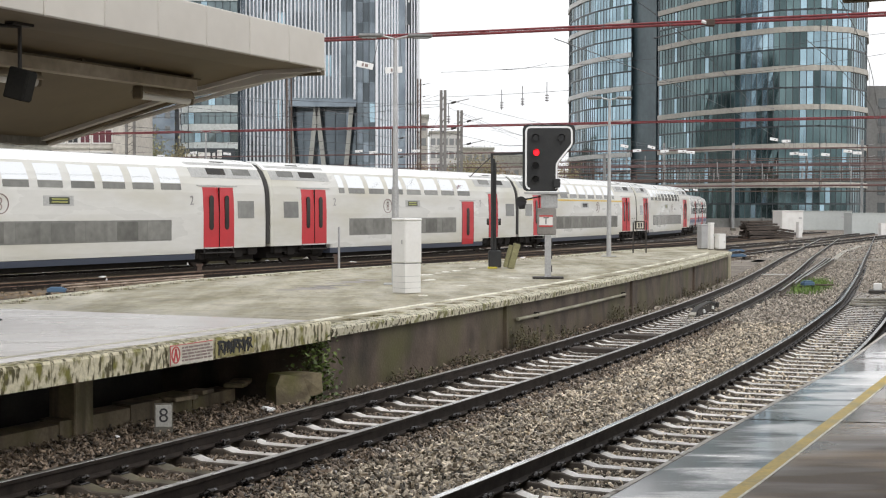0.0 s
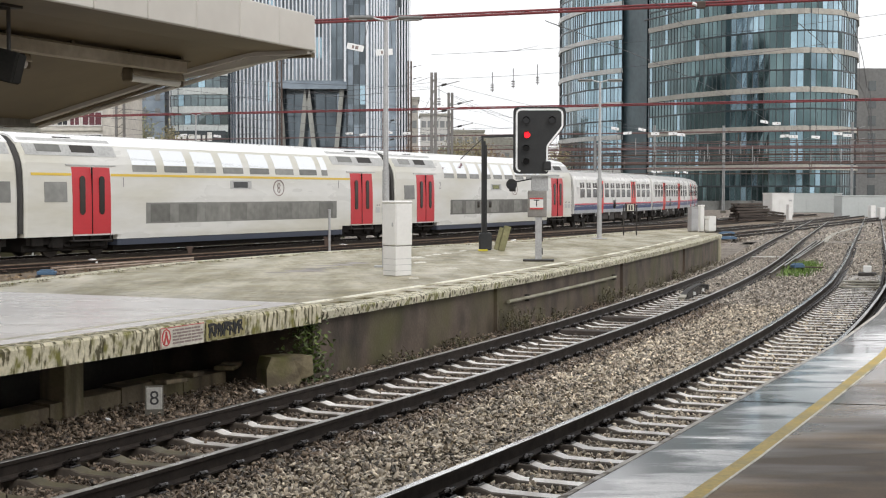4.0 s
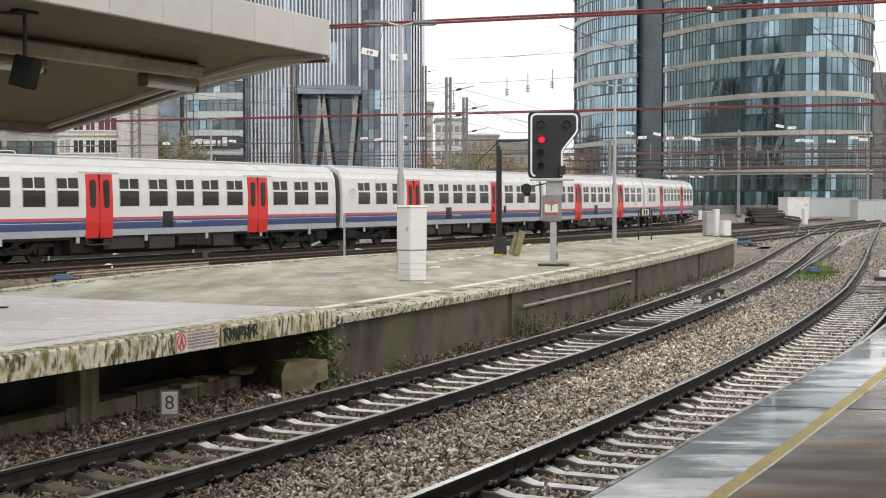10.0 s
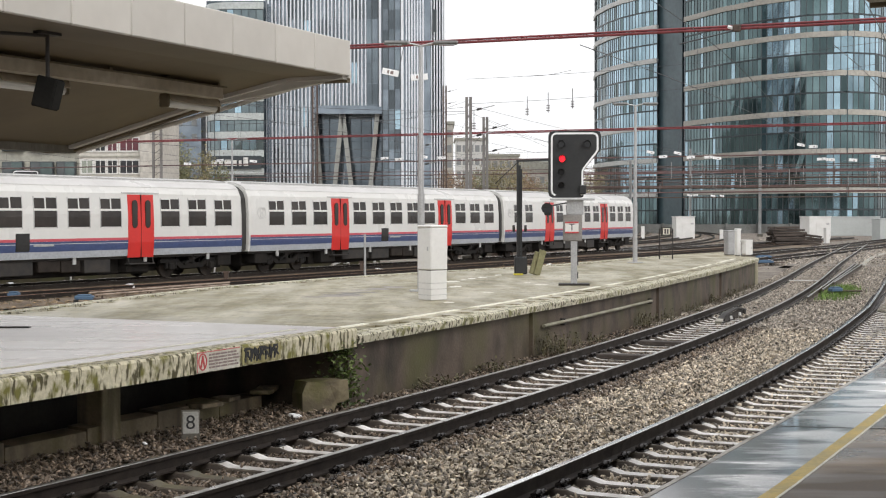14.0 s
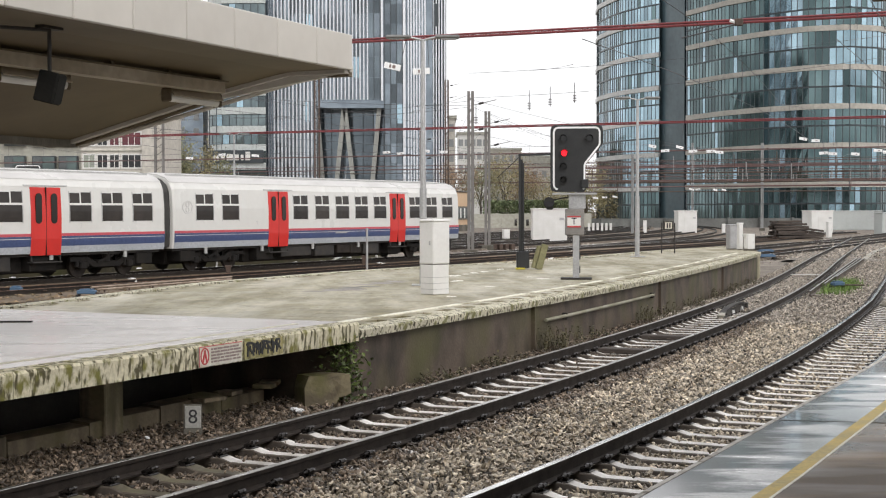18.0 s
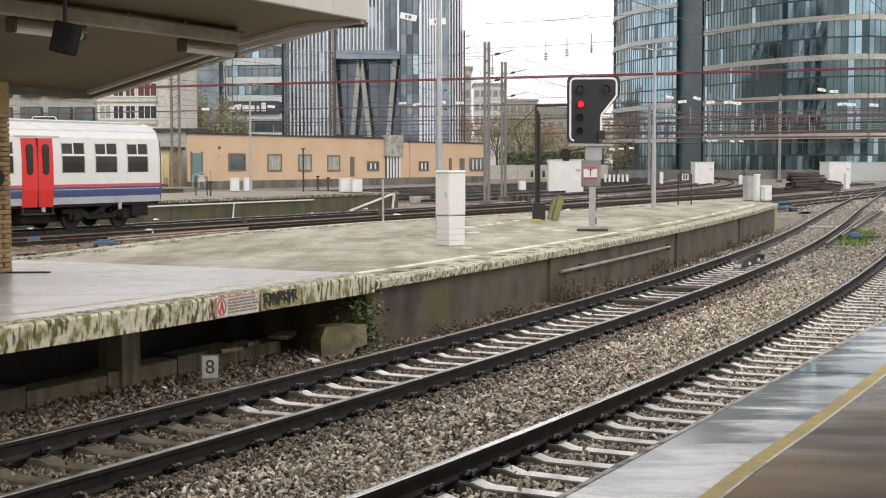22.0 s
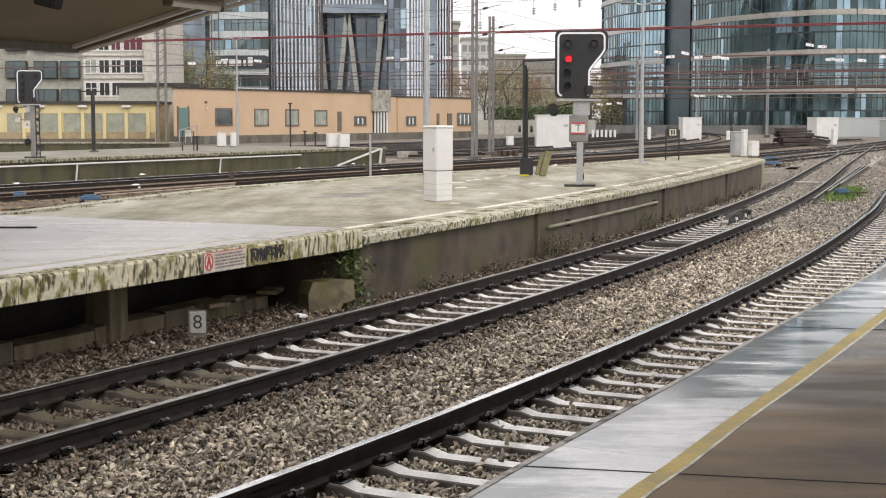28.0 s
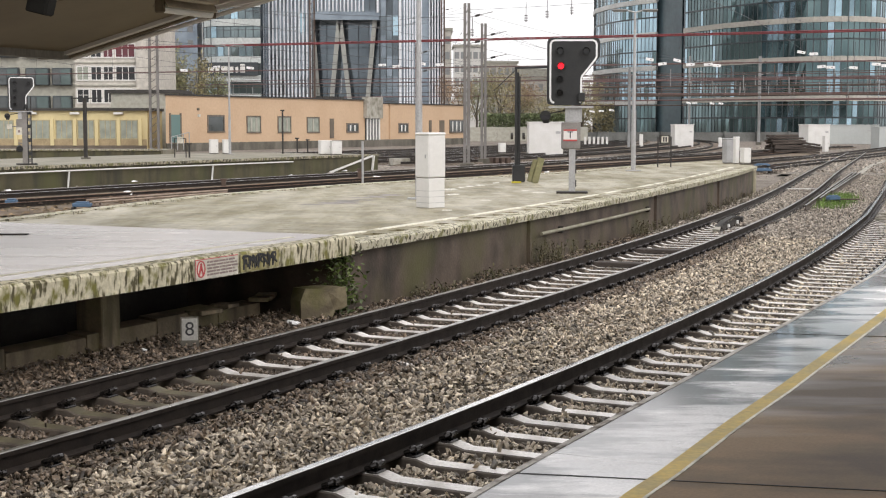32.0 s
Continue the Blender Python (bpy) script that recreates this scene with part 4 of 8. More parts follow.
def lamp_mast(x, y, foot, top, span, label, aim, r=0.085, curved=False):
    t = thing("lamp_post", label, "lamp post", "lamp posts", at=pose(x, y, 0, 0, 0, aim))
    part("base_plate", box(-0.26, 0.26, -0.2, 0.2, foot, foot + 0.03), M_GALV, t)
    part("lower_pole", tube((0, 0, foot), (0, 0, foot + 2.2), r, r * 0.95, 14), M_GALV, t)
    part("pole", tube((0, 0, foot + 2.2), (0, 0, top), r * 0.75, r * 0.5, 14), M_GALV, t, "tapering grey steel pole")
    for k in (-1, 1):
        part("arm", tube((0, 0, top - 0.02), (k * span * 0.35, 0, top + 0.05), 0.025, seg=8), M_GALV, t)
        lm = part("lantern", box(k * span * 0.35 - 0.02 if k > 0 else -span, span if k > 0 else -span * 0.35 + 0.02, -0.1, 0.1, top + 0.01, top + 0.10, 0.035), M_LANTERN, t, "flat grey lantern")
        part("glass", box(k * span * 0.5 - (0 if k > 0 else span * 0.4), k * span * 0.5 + (span * 0.4 if k > 0 else 0), -0.08, 0.08, top - 0.005, top + 0.011), M_GREYLENS, lm)
    return t


lamp_mast(-0.37, 32.0, P2Z, 6.36, 0.84, "tall grey lamp post with two flat lanterns", 0)
lamp_mast(7.17, 51.2, P2Z, 6.5, 0.82, "slim grey lamp post on the end of the platform", 0, 0.086)
lamp_mast(-12.1, 83.5, 0.7, 7.0, 0.9, "slim grey lamp post on the farther platform", 0, 0.08)

# black post with an arm, a yellow foot and an old plank
t = thing("cable_post", "black steel post with an arm and a yellow foot", "post", at=pose(2.36, 40.67, P2Z) @ Matrix.Diagonal((1.12, 1.12, 1.054, 1)))
bm = bmesh.new()
box(-0.07, -0.02, -0.06, 0.06, 0, 3.13, bm=bm)
box(0.025, 0.07, -0.06, 0.06, 0, 2.9, bm=bm)
box(-0.035, 0.035, -0.02, 0.02, 0, 3.0, bm=bm)
part("post", bm, M_BLACK, t)
part("arm", beam((-0.08, 0, 3.12), (0.95, 0, 3.15), 0.07, 0.06), M_BLACK, t)
part("stay", tube((0.0, 0, 3.12), (-0.62, 0, 2.5), 0.012, seg=6), M_DARK, t)
part("foot_box", box(-0.13, 0.2, -0.12, 0.12, 0.03, 0.5, 0.03), M_BLACK, t)
for x in (-0.15, 0.15):
    part("clamp", tube((x - 0.03, -0.1, 1.28), (x + 0.03, -0.1, 1.28), 0.09, seg=10), M_DARK, t)
part("foot_paint", box(-0.15, 0.09, -0.15, 0.15, 0, 0.05, 0.01), M_YELLOWBAND, t, "yellow painted foot")
pk = thing("old_plank", "mossy plank leaning against the post's foot", "plank", at=pose(2.84, 40.6, P2Z, 0, 16, 10) @ Matrix.Scale(1.1, 4))
part("board", box(-0.09, 0.09, -0.05, 0.05, 0.0, 0.68, 0.015), M_OLIVE, pk)
part("board", box(-0.20, -0.10, -0.04, 0.04, 0.0, 0.60, 0.015), M_OLIVE, pk)

# sign on two posts
t = thing("platform_sign", "small white sign between two dark posts", "sign", at=pose(8.99, 55.5, P2Z, 0, 0, 20))
part("post", tube((-0.29, 0, 0), (-0.29, 0, 1.2), 0.028, seg=8), M_DARK, t)
part("post", tube((0.29, 0, 0), (0.29, 0, 1.2), 0.028, seg=8), M_DARK, t)
part("frame", box(-0.22, 0.22, -0.02, 0.02, 0.92, 1.26), M_DARK, t)
part("plate", box(-0.15, 0.15, -0.028, -0.021, 0.97, 1.22), M_SIGNWHITE, t)
part("mark", box(-0.09, -0.02, -0.032, -0.0285, 1.0, 1.19), M_INK, t)
part("mark", box(0.02, 0.09, -0.032, -0.0285, 1.0, 1.19), M_INK, t)


def small_box(name, label, x, y, z, w, d, h, m, rz=20, bevel=0.02, cat="cabinet"):
    t = thing(name, label, cat, at=pose(x, y, z, 0, 0, rz))
    part("body", box(-w / 2, w / 2, -d / 2, d / 2, 0.03, h * 0.94, bevel), m, t)
    part("lid", box(-w / 2 - 0.015, w / 2 + 0.015, -d / 2 - 0.015, d / 2 + 0.015, h * 0.94, h, bevel), m, t)
    part("plinth", box(-w / 2 + 0.02, w / 2 - 0.02, -d / 2 + 0.02, d / 2 - 0.02, -0.05, 0.05), M_WALL, t)
    part("door", box(-w * 0.42, w * 0.42, -d / 2 - 0.008, -d / 2 + 0.004, h * 0.12, h * 0.9, 0.002), m, t)
    part("lock", box(w * 0.25, w * 0.32, -d / 2 - 0.02, -d / 2 - 0.006, h * 0.5, h * 0.58), M_GALV, t)
    return t


small_box("grey_cabinet", "grey steel cabinet at the platform's end", 12.62, 61.0, P2Z, 0.36, 0.34, 1.08, M_GALV)
small_box("marker_post", "white concrete marker post at the platform's end", 12.79, 60.1, P2Z, 0.2, 0.2, 1.16, M_WHITE)
small_box("white_cabinet", "small white rounded cabinet at the platform's end", 12.98, 59.2, P2Z, 0.4, 0.34, 0.66, M_WHITE, bevel=0.08)

# signs on the deck's edge, with bars for the small print
x, y, a = TRACK_A.at(sA(17.0) - 0.72, -1.635)
t = thing("warning_plate", "pale warning plate with a red ring and faded print", "sign", at=pose(x, y, P2A, 0, 0, a))
part("plate", box(-0.45, 0.43, -0.012, 0.0, -0.255, -0.012), M_SIGNWHITE, t)
part("border", box(-0.45, 0.43, -0.015, -0.0115, -0.022, -0.012), M_SIGNRED, t)
part("border", box(-0.45, -0.44, -0.015, -0.0115, -0.255, -0.022), M_SIGNRED, t)
bm = bmesh.new()
for i in range(20):
    t0, t1 = i * 0.314, (i + 1) * 0.314
    beam((-0.34 + 0.078 * math.cos(t0), -0.015, -0.13 + 0.095 * math.sin(t0)), (-0.34 + 0.078 * math.cos(t1), -0.015, -0.13 + 0.095 * math.sin(t1)), 0.006, 0.016, bm)
beam((-0.38, -0.015, -0.20), (-0.33, -0.015, -0.06), 0.006, 0.026, bm)
beam((-0.30, -0.015, -0.20), (-0.345, -0.015, -0.06), 0.006, 0.026, bm)
part("red_ring", bm, M_SIGNRED, t)
bm = bmesh.new()
for i in range(5):
    u, end, k = -0.21, 0.36 + 0.08 * ((i * 7) % 3) / 2, i
    while u < end:
        w = 0.035 + 0.03 * (k * 5 % 4)
        box(u, min(u + w, end), -0.016, -0.011, -0.068 - i * 0.038, -0.046 - i * 0.038, bm=bm)
        u += w + 0.018
        k += 1
part("print_bar", bm, M_INKGREY, t)
x, y, a = TRACK_A.at(sA(17.95) - 0.85, -1.635)
t = thing("painted_tag", "black painted scrawl on the mossy platform edge", "graffiti", at=pose(x, y, P2A, 0, 0, a))
part("pale_ground", box(-0.42, 0.45, -0.010, 0.0, -0.25, -0.03), M_TAGGROUND, t)
rnd = random.Random(5)
for i in range(7):
    bm = bmesh.new()
    u = -0.33 + i * 0.11
    beam((u - 0.05, -0.014, -0.055), (u + 0.05, -0.014, -0.055 - 0.03 * (i % 3)), 0.006, 0.03, bm)
    beam((u - 0.02, -0.014, -0.06), (u - 0.03 + 0.02 * (i % 3), -0.014, -0.22), 0.006, 0.03, bm)
    for k in range(2):
        beam((u + rnd.uniform(-0.06, 0.07), -0.016, -0.05 - rnd.uniform(0, 0.05)), (u + rnd.uniform(-0.05, 0.06), -0.016, -0.21 + rnd.uniform(0, 0.06)), 0.01, 0.018, bm)
    beam((u - 0.06, -0.016, -0.06 - 0.13 * (i % 2)), (u + 0.07, -0.016, -0.07 - 0.11 * ((i + 1) % 2)), 0.01, 0.02, bm)
    part("stroke", bm, M_INK, t)

M_BOARD = mat("grey stone board", (0.42, 0.41, 0.38), (0.33, 0.32, 0.29), 0.6, scale=4, fine=30, bump=0.1)
# number board 8
t = thing("number_board", "pale stone number board with a black 8 beside the track", "sign", at=pose(-2.98, 17.0, -0.14, 0, 0, 8))
part("board", box(-0.095, 0.095, -0.03, 0.03, 0.02, 0.29, 0.008), M_BOARD, t)
part("frame", box(-0.108, 0.108, -0.02, 0.035, -0.08, 0.305), M_WALL, t)
letters("8", 0.24, M_INK, pose(0, -0.032, 0.155, 90), t, "digit")
M_BLOCK = streaked("mossy broken concrete", (0.20, 0.165, 0.10), (0.10, 0.08, 0.05), (0.13, 0.125, 0.04), across=1.6, runs=(1, 1))
# concrete block, loose slabs, litter
bm = extruded([(-0.30, -0.06), (0.02, -0.06), (0.14, -0.02), (0.15, 0.16), (0.24, 0.17), (0.32, 0.2), (0.31, 0.47), (0.05, 0.46), (-0.28, 0.47), (-0.31, 0.3)], -0.24, 0.22)
for v in bm.verts:
    v.co += Vector((0.03 * math.sin(v.co.z * 17 + v.co.y * 5), 0.03 * math.sin(v.co.x * 13), 0.015 * math.sin(v.co.x * 9 + v.co.y * 7)))
bmesh.ops.transform(bm, matrix=pose(-1.66, 19.75, -0.26, 0, 0, 26), verts=bm.verts)
t = tagged(part("concrete_block", bm, M_BLOCK), "mossy broken concrete block under the platform edge", "block")
for i, (yy, off, w) in enumerate(((17.35, 2.62, 0.5), (17.95, 2.75, 0.35), (18.7, 2.7, 0.3), (19.05, 2.85, 0.4))):
    x, y, a = TRACK_A.at(sA(yy), -off)
    tagged(part("loose_slab", box(-w / 2, w / 2, -0.14, 0.14, 0, 0.06, 0.01, at=pose(x, y, 0.0, 0, 2, a + i * 9)), M_PILLAR), "loose concrete slab lying on the footing", "slab", "loose slabs")
for i, (x, y, w) in enumerate(((-1.92, 18.85, 0.10), (-1.86, 18.9, 0.05), (-3.45, 16.6, 0.04))):
    bm = bmesh.new()
    bmesh.ops.create_icosphere(bm, subdivisions=1, radius=w, matrix=pose(x, y, -0.17, 10 * i, 20, 30) @ Matrix.Diagonal((1, 0.7, 0.4, 1)))
    tagged(part("litter", bm, M_LITTER), "crumpled white litter on the ballast", "litter", "litter")


def leaves(name, label, count, spot, size, material, seed, category, kind="", stalk=None):
    """A bunch of small folded leaves placed by the function spot."""
    r = random.Random(seed)
    verts, faces = [], []
    for _ in range(count):
        p = Vector(spot(r))
        m = Euler((r.uniform(-1, 1), r.uniform(-1, 1), r.uniform(0, 6.3))).to_matrix()
        sz = size * r.uniform(0.6, 1.4)
        k = len(verts)
        verts += [p + m @ Vector(v) * sz for v in ((-0.5, 0, 0), (0, -0.35, 0.1), (0.6, 0, 0), (0, 0.35, 0.1))]
        faces += [(k, k + 1, k + 2), (k, k + 2, k + 3)]
    ob = part(name, mesh_of(name, verts, faces, material))
    return tagged(ob, label, category, kind=kind)


ix, iy, ia = TRACK_A.at(s_step - 0.12, -1.8)
leaves("ivy", "dark green ivy hanging at the end of the platform wall", 850,
       lambda r: (ix + r.gauss(-0.05, 0.14), iy + r.gauss(0.0, 0.16), -0.2 + 0.95 * r.random() ** 1.1), 0.07, M_IVY, 3, "ivy")


def weeds(y, off, h, n, seed, label):
    x, yy, a = TRACK_A.at(sA(y), -off)
    r = random.Random(seed)
    verts, faces = [], []
    for _ in range(n):
        bx, by = x + r.gauss(0, 0.22), yy + r.gauss(0, 0.3)
        lean = Vector((r.gauss(0, 0.25), r.gauss(0, 0.25), 1)) * h * r.uniform(0.4, 1.0)
        for q in range(4):
            k = len(verts)
            p0, p1 = Vector((bx, by, -0.22)) + lean * q / 4, Vector((bx, by, -0.22)) + lean * (q + 1) / 4
            d = Vector((r.uniform(-1, 1), r.uniform(-1, 1), 0)).normalized() * 0.006
            verts += [p0 - d, p0 + d, p1 + d, p1 - d]
            faces.append((k, k + 1, k + 2, k + 3))
            k = len(verts)
            e = Vector((r.gauss(0, 1), r.gauss(0, 1), r.uniform(0, 0.8))).normalized() * 0.09
            side = Vector((-e.y, e.x, 0)) * 0.3
            verts += [p1, p1 + e * 0.5 + side, p1 + e, p1 + e * 0.5 - side]
            faces.append((k, k + 1, k + 2, k + 3))
    ob = part("weeds", mesh_of("weeds", verts, faces, M_WEED))
    tagged(ob, label, "weeds", "weeds by the wall", "stuff")


for i, (y, h, n) in enumerate(((21.6, 0.3, 30), (24.0, 0.28, 36), (26.6, 0.7, 40), (27.3, 0.55, 26), (29.5, 0.3, 26), (33.6, 0.55, 34), (35.4, 0.5, 24), (39, 0.4, 30), (43, 0.45, 36), (46.5, 0.4, 30), (51, 0.35, 26))):
    weeds(y, 1.5, h * 0.75, n, i, "dry brown weeds growing at the foot of the platform wall")


# ---- farther platform across the yard ----
def yard(rho, s):
    """A point of the yard: rho metres from the camera across the running line, s along it."""
    return -rho * math.cos(TH) + s * math.sin(TH), rho * math.sin(TH) + s * math.cos(TH)


YARD_TURN = 90 - math.degrees(TH)
M_CINDER = mat("brown weedy cinders", (0.18, 0.135, 0.09), (0.075, 0.057, 0.04), 0.85, scale=0.8, fine=12, bump=0.6, depth=0.05)
M_COPE3 = streaked("dirty mossy coping", (0.36, 0.325, 0.24), (0.05, 0.045, 0.03), (0.13, 0.125, 0.05), across=4.0, amount=(0.47, 0.56), runs=(0.8, 0.7))
M_P3TOP = mat("pale mossy paving", (0.25, 0.23, 0.175), (0.15, 0.138, 0.095), 0.6, scale=0.8, fine=12, bump=0.15)
M_GREENWALL = streaked("green slimy wall", (0.09, 0.08, 0.043), (0.04, 0.036, 0.024), (0.078, 0.08, 0.03), across=0.5)
M_BLUEPLASTIC = plain("blue plastic", (0.06, 0.115, 0.19), 0.6)
M_RUST = mat("rusty iron", (0.115, 0.08, 0.062), (0.065, 0.047, 0.04), 0.75, 0.2, scale=3, fine=30, bump=0.3)
M_WOOD = mat("old tarred sleeper wood", (0.075, 0.06, 0.05), (0.045, 0.035, 0.03), 0.8, scale=3, fine=25, bump=0.4, stretch=(0.3, 2, 2), random_amount=0.3)

p3 = thing("platform_across", "low mossy platform across the yard with a pale pipe rail", "platform", kind="structure")
x, y = yard(45.0, 0)
M3 = pose(x, y, 0, 0, 0, YARD_TURN)
part("deck", box(-30, 72, 0.25, 11, -0.4, 0.68), M_P3TOP, p3, at=M3)
part("side_wall", box(-30, 71.9, 0.06, 0.26, -0.4, 0.56), M_GREENWALL, p3, at=M3)
for k in range(102):
    part("coping", box(-30 + k + 0.01, -30 + k + 0.99, -0.04 + 0.01 * (k % 3), 0.34, 0.56, 0.70, 0.012), M_COPE3, p3, at=M3)
part("pipe_rail", tube((-30, -0.10, 0.42), (63, -0.10, 0.44), 0.035, seg=6), M_WHITE, p3, "pale pipe along the wall", at=M3)
for k in range(9):
    part("pipe_post", beam((-24 + k * 10, -0.10, -0.3), (-24 + k * 10 + 0.1, -0.10, 0.43), 0.06, 0.06), M_WHITE, p3, at=M3)
part("end_brace", beam((66.5, -0.12, -0.25), (71.0, -0.12, 0.6), 0.08, 0.1), M_WHITE, p3, at=M3)
part("end_post", beam((71.0, -0.1, -0.3), (71.2, -0.1, 0.62), 0.1, 0.12), M_WHITE, p3, at=M3)
p4 = thing("platform_back", "low mossy platform edge before the yellow building", "platform", kind="structure")
part("deck", box(-62, -21.6, 112.3, 118, -0.3, 0.42), M_P3TOP, p4)
part("side_wall", box(-62, -21.7, 112.1, 112.32, -0.3, 0.34), M_GREENWALL, p4)
for k in range(20):
    part("coping", box(-61.9 + 2.01 * k, -59.93 + 2.01 * k, 112.0, 112.5, 0.34, 0.47, 0.01), M_COPE3, p4)
# cinders between the far platform and the running line
xs, ys = yard(34.5, 0)
tagged(part("cinder_strip", sweep("cinder_strip", TRACK_D.pts(30, 190, 3.0, 0.0), [(-5.2, -0.235), (-5.0, -0.16), (2.2, -0.16), (2.6, -0.235)], M_CINDER, closed=False)), "brown weedy cinders between the tracks", "ground", kind="structure")

# ---- more tracks of the yard ----
for i, (rho, s0, radius, a0, a1) in enumerate(((47.6, 84, 300, 80, 250), (52.2, 84, 315, 80, 250), (57.5, 84, 330, 62, 250), (62.0, 90, 340, 62, 250), (66.5, 96, 350, 62, 250), (72.0, 100, 360, 60, 250))):
    track(f"track_{5 + i}", bend(rho, s0, radius), a0 + 60, a1 + 60, 0, "rusty yard track on dark ballast", far_material=M_OLDSLEEPER)
track("track_11", Line([(-2.0, 46.0), (4, 56), (10.5, 67), (18.3, 81), (27.5, 99), (37, 118), (52, 148), (75, 190)]), 12, 160, 0, "yard track curving past the platform's end", far_material=M_OLDSLEEPER)
track("track_12", Line([(2, 62), (11, 78), (20.9, 95), (26.6, 106.4), (30.4, 112.3), (34.8, 121), (42, 137), (55, 165)]), 0, 110, 0, "connecting track between the yard and the curved tracks", far_material=M_OLDSLEEPER)
track("track_13", Line([(8, 95), (20, 114), (29.2, 131), (36, 143), (52, 172)]), 0, 80, 0, "connecting track between the yard and the curved tracks", far_material=M_OLDSLEEPER)


# ---- small things of the yard ----
def hut(name, label, x, y, w, d, h, rz=0, m=None):
    m = m or M_WHITE
    t = thing(name, label, "hut", at=pose(x, y, -0.30, 0, 0, rz))
    part("body", box(-w / 2, w / 2, -d / 2, d / 2, 0, h - 0.1, 0.03), m, t)
    part("roof", box(-w / 2 - 0.06, w / 2 + 0.06, -d / 2 - 0.06, d / 2 + 0.06, h - 0.1, h, 0.02), m, t)
    part("door", box(-w * 0.18, w * 0.18, -d / 2 - 0.03, -d / 2 + 0.01, 0.1, h * 0.75, 0.005), m, t)
    part("vent", box(w * 0.28, w * 0.42, -d / 2 - 0.02, -d / 2 + 0.01, h * 0.65, h * 0.72), M_GALV, t)
    return t


M_PANELGREY = mat("weathered pale steel panel", (0.44, 0.465, 0.455), (0.40, 0.42, 0.41), 0.5, scale=0.3, fine=4, grain=0.04, bump=0.0)
hut("relay_hut", "white painted relay hut in the yard", 9.6, 124, 3.0, 2.4, 2.98)
hut("relay_hut", "small white relay hut in the yard", 29.1, 167, 2.3, 1.6, 2.75, 8)
hut("site_container", "pale grey steel container in the yard", 57.5, 196, 7.2, 2.6, 2.7, -4, M_PANELGREY)
hut("site_container", "white steel cabin beside the container", 42.9, 160.2, 2.7, 2.2, 2.75, 14)
hut("site_container", "pale grey steel container at the yard's edge", 51.4, 156, 6.0, 2.4, 2.5, 4, M_PANELGREY)
small_box("white_cabinet", "white trackside cabinet in the yard", 38.9, 141, -0.30, 0.45, 0.45, 1.6, M_WHITE)
small_box("white_cabinet", "white trackside cabinet in the yard", 47.6, 142, -0.30, 0.6, 0.5, 1.5, M_WHITE)
small_box("white_cabinet", "white trackside cabinet in the yard", 48.9, 143, -0.30, 0.6, 0.5, 1.3, M_WHITE)
small_box("white_cabinet", "white cabinet on the platform across the yard", -13.35, 85.4, 0.7, 0.5, 0.4, 0.85, M_WHITE)
small_box("white_cabinet", "white cabinet on the platform across the yard", -12.6, 85.6, 0.7, 0.48, 0.4, 0.85, M_WHITE)
small_box("white_cabinet", "white double cabinet on the platform across the yard", -6.5, 83.6, 0.7, 0.7, 0.5, 0.82, M_WHITE)
small_box("white_cabinet", "white double cabinet on the platform across the yard", -5.85, 83.4, 0.7, 0.6, 0.5, 0.80, M_WHITE)
small_box("trackside_box", "white box on two legs in the yard", 5.25, 111.4, 0.25, 0.5, 0.4, 0.75, M_WHITE)
small_box("trackside_box", "grey concrete box beside the track", -0.2, 96, -0.30, 1.1, 0.9, 0.65, M_CONC)
small_box("trackside_box", "grey concrete box beside the track", -2.4, 95, -0.30, 1.2, 0.9, 0.5, M_CONC)
for k in range(7):
    t = thing("white_bollard", "short white post at the yard's edge", "post", "white posts", at=pose(18.4 + k * 0.55 + (k == 0) * -1.0, 179, -0.30))
    part("post", box(-0.14, 0.14, -0.14, 0.14, 0, 1.1 + (k == 0) * 0.5, 0.02), M_WHITE, t)
    part("cap", box(-0.16, 0.16, -0.16, 0.16, 1.1 + (k == 0) * 0.5, 1.16 + (k == 0) * 0.5), M_WHITE, t)
for x, y, h in ((24.0, 165, 1.6), (51, 160, 1.5), (33.2, 165, 1.2), (61, 170, 1.6)):
    t = thing("marker_post", "white marker post in the yard", "post", "marker posts", at=pose(x, y, -0.30))
    part("post", box(-0.2, 0.2, -0.15, 0.15, 0, h, 0.03), M_WHITE, t)
    part("foot", box(-0.25, 0.25, -0.2, 0.2, -0.02, 0.1), M_CONC, t)
# pile of old sleepers
pile = thing("sleeper_pile", "pile of old dark wooden sleepers", "pile", at=pose(32.2, 128.6, -0.30, 0, 0, 6))
rnd = random.Random(11)
for lay in range(8):
    for k in range(8 - lay // 2):
        w = 0.27
        yy = -1.1 + k * 0.30 + lay * 0.08
        L = rnd.uniform(1.35, 1.85) - 0.06 * lay
        xo = rnd.uniform(-0.4, 0.4) - 0.08 * lay
        part("old_sleeper", box(xo - L, xo + L, yy, yy + w, lay * 0.235, lay * 0.235 + 0.19, 0.03), M_WOOD, pile, at=pose(0, 0, 0, rnd.uniform(-2, 2), rnd.uniform(-1.5, 1.5), rnd.uniform(-4, 4)))
for k in range(5):
    part("old_sleeper", box(-0.9, 0.9, 0, 0.26, 0, 0.18, 0.03), M_WOOD, pile, at=pose(1.35 + 0.12 * k, -1.25 + 0.1 * k, 0.22 * k, 0, 7, 10 * k - 26))
M_RAMP = mat("worn grey-brown ramp metal", (0.04, 0.035, 0.032), (0.02, 0.018, 0.017), 0.75, 0.0, scale=3, fine=30)
M_OLDRAIL = mat("weathered spare rail", (0.105, 0.085, 0.068), (0.05, 0.04, 0.033), 0.7, 0.0, scale=2, fine=20, spec=0.25)
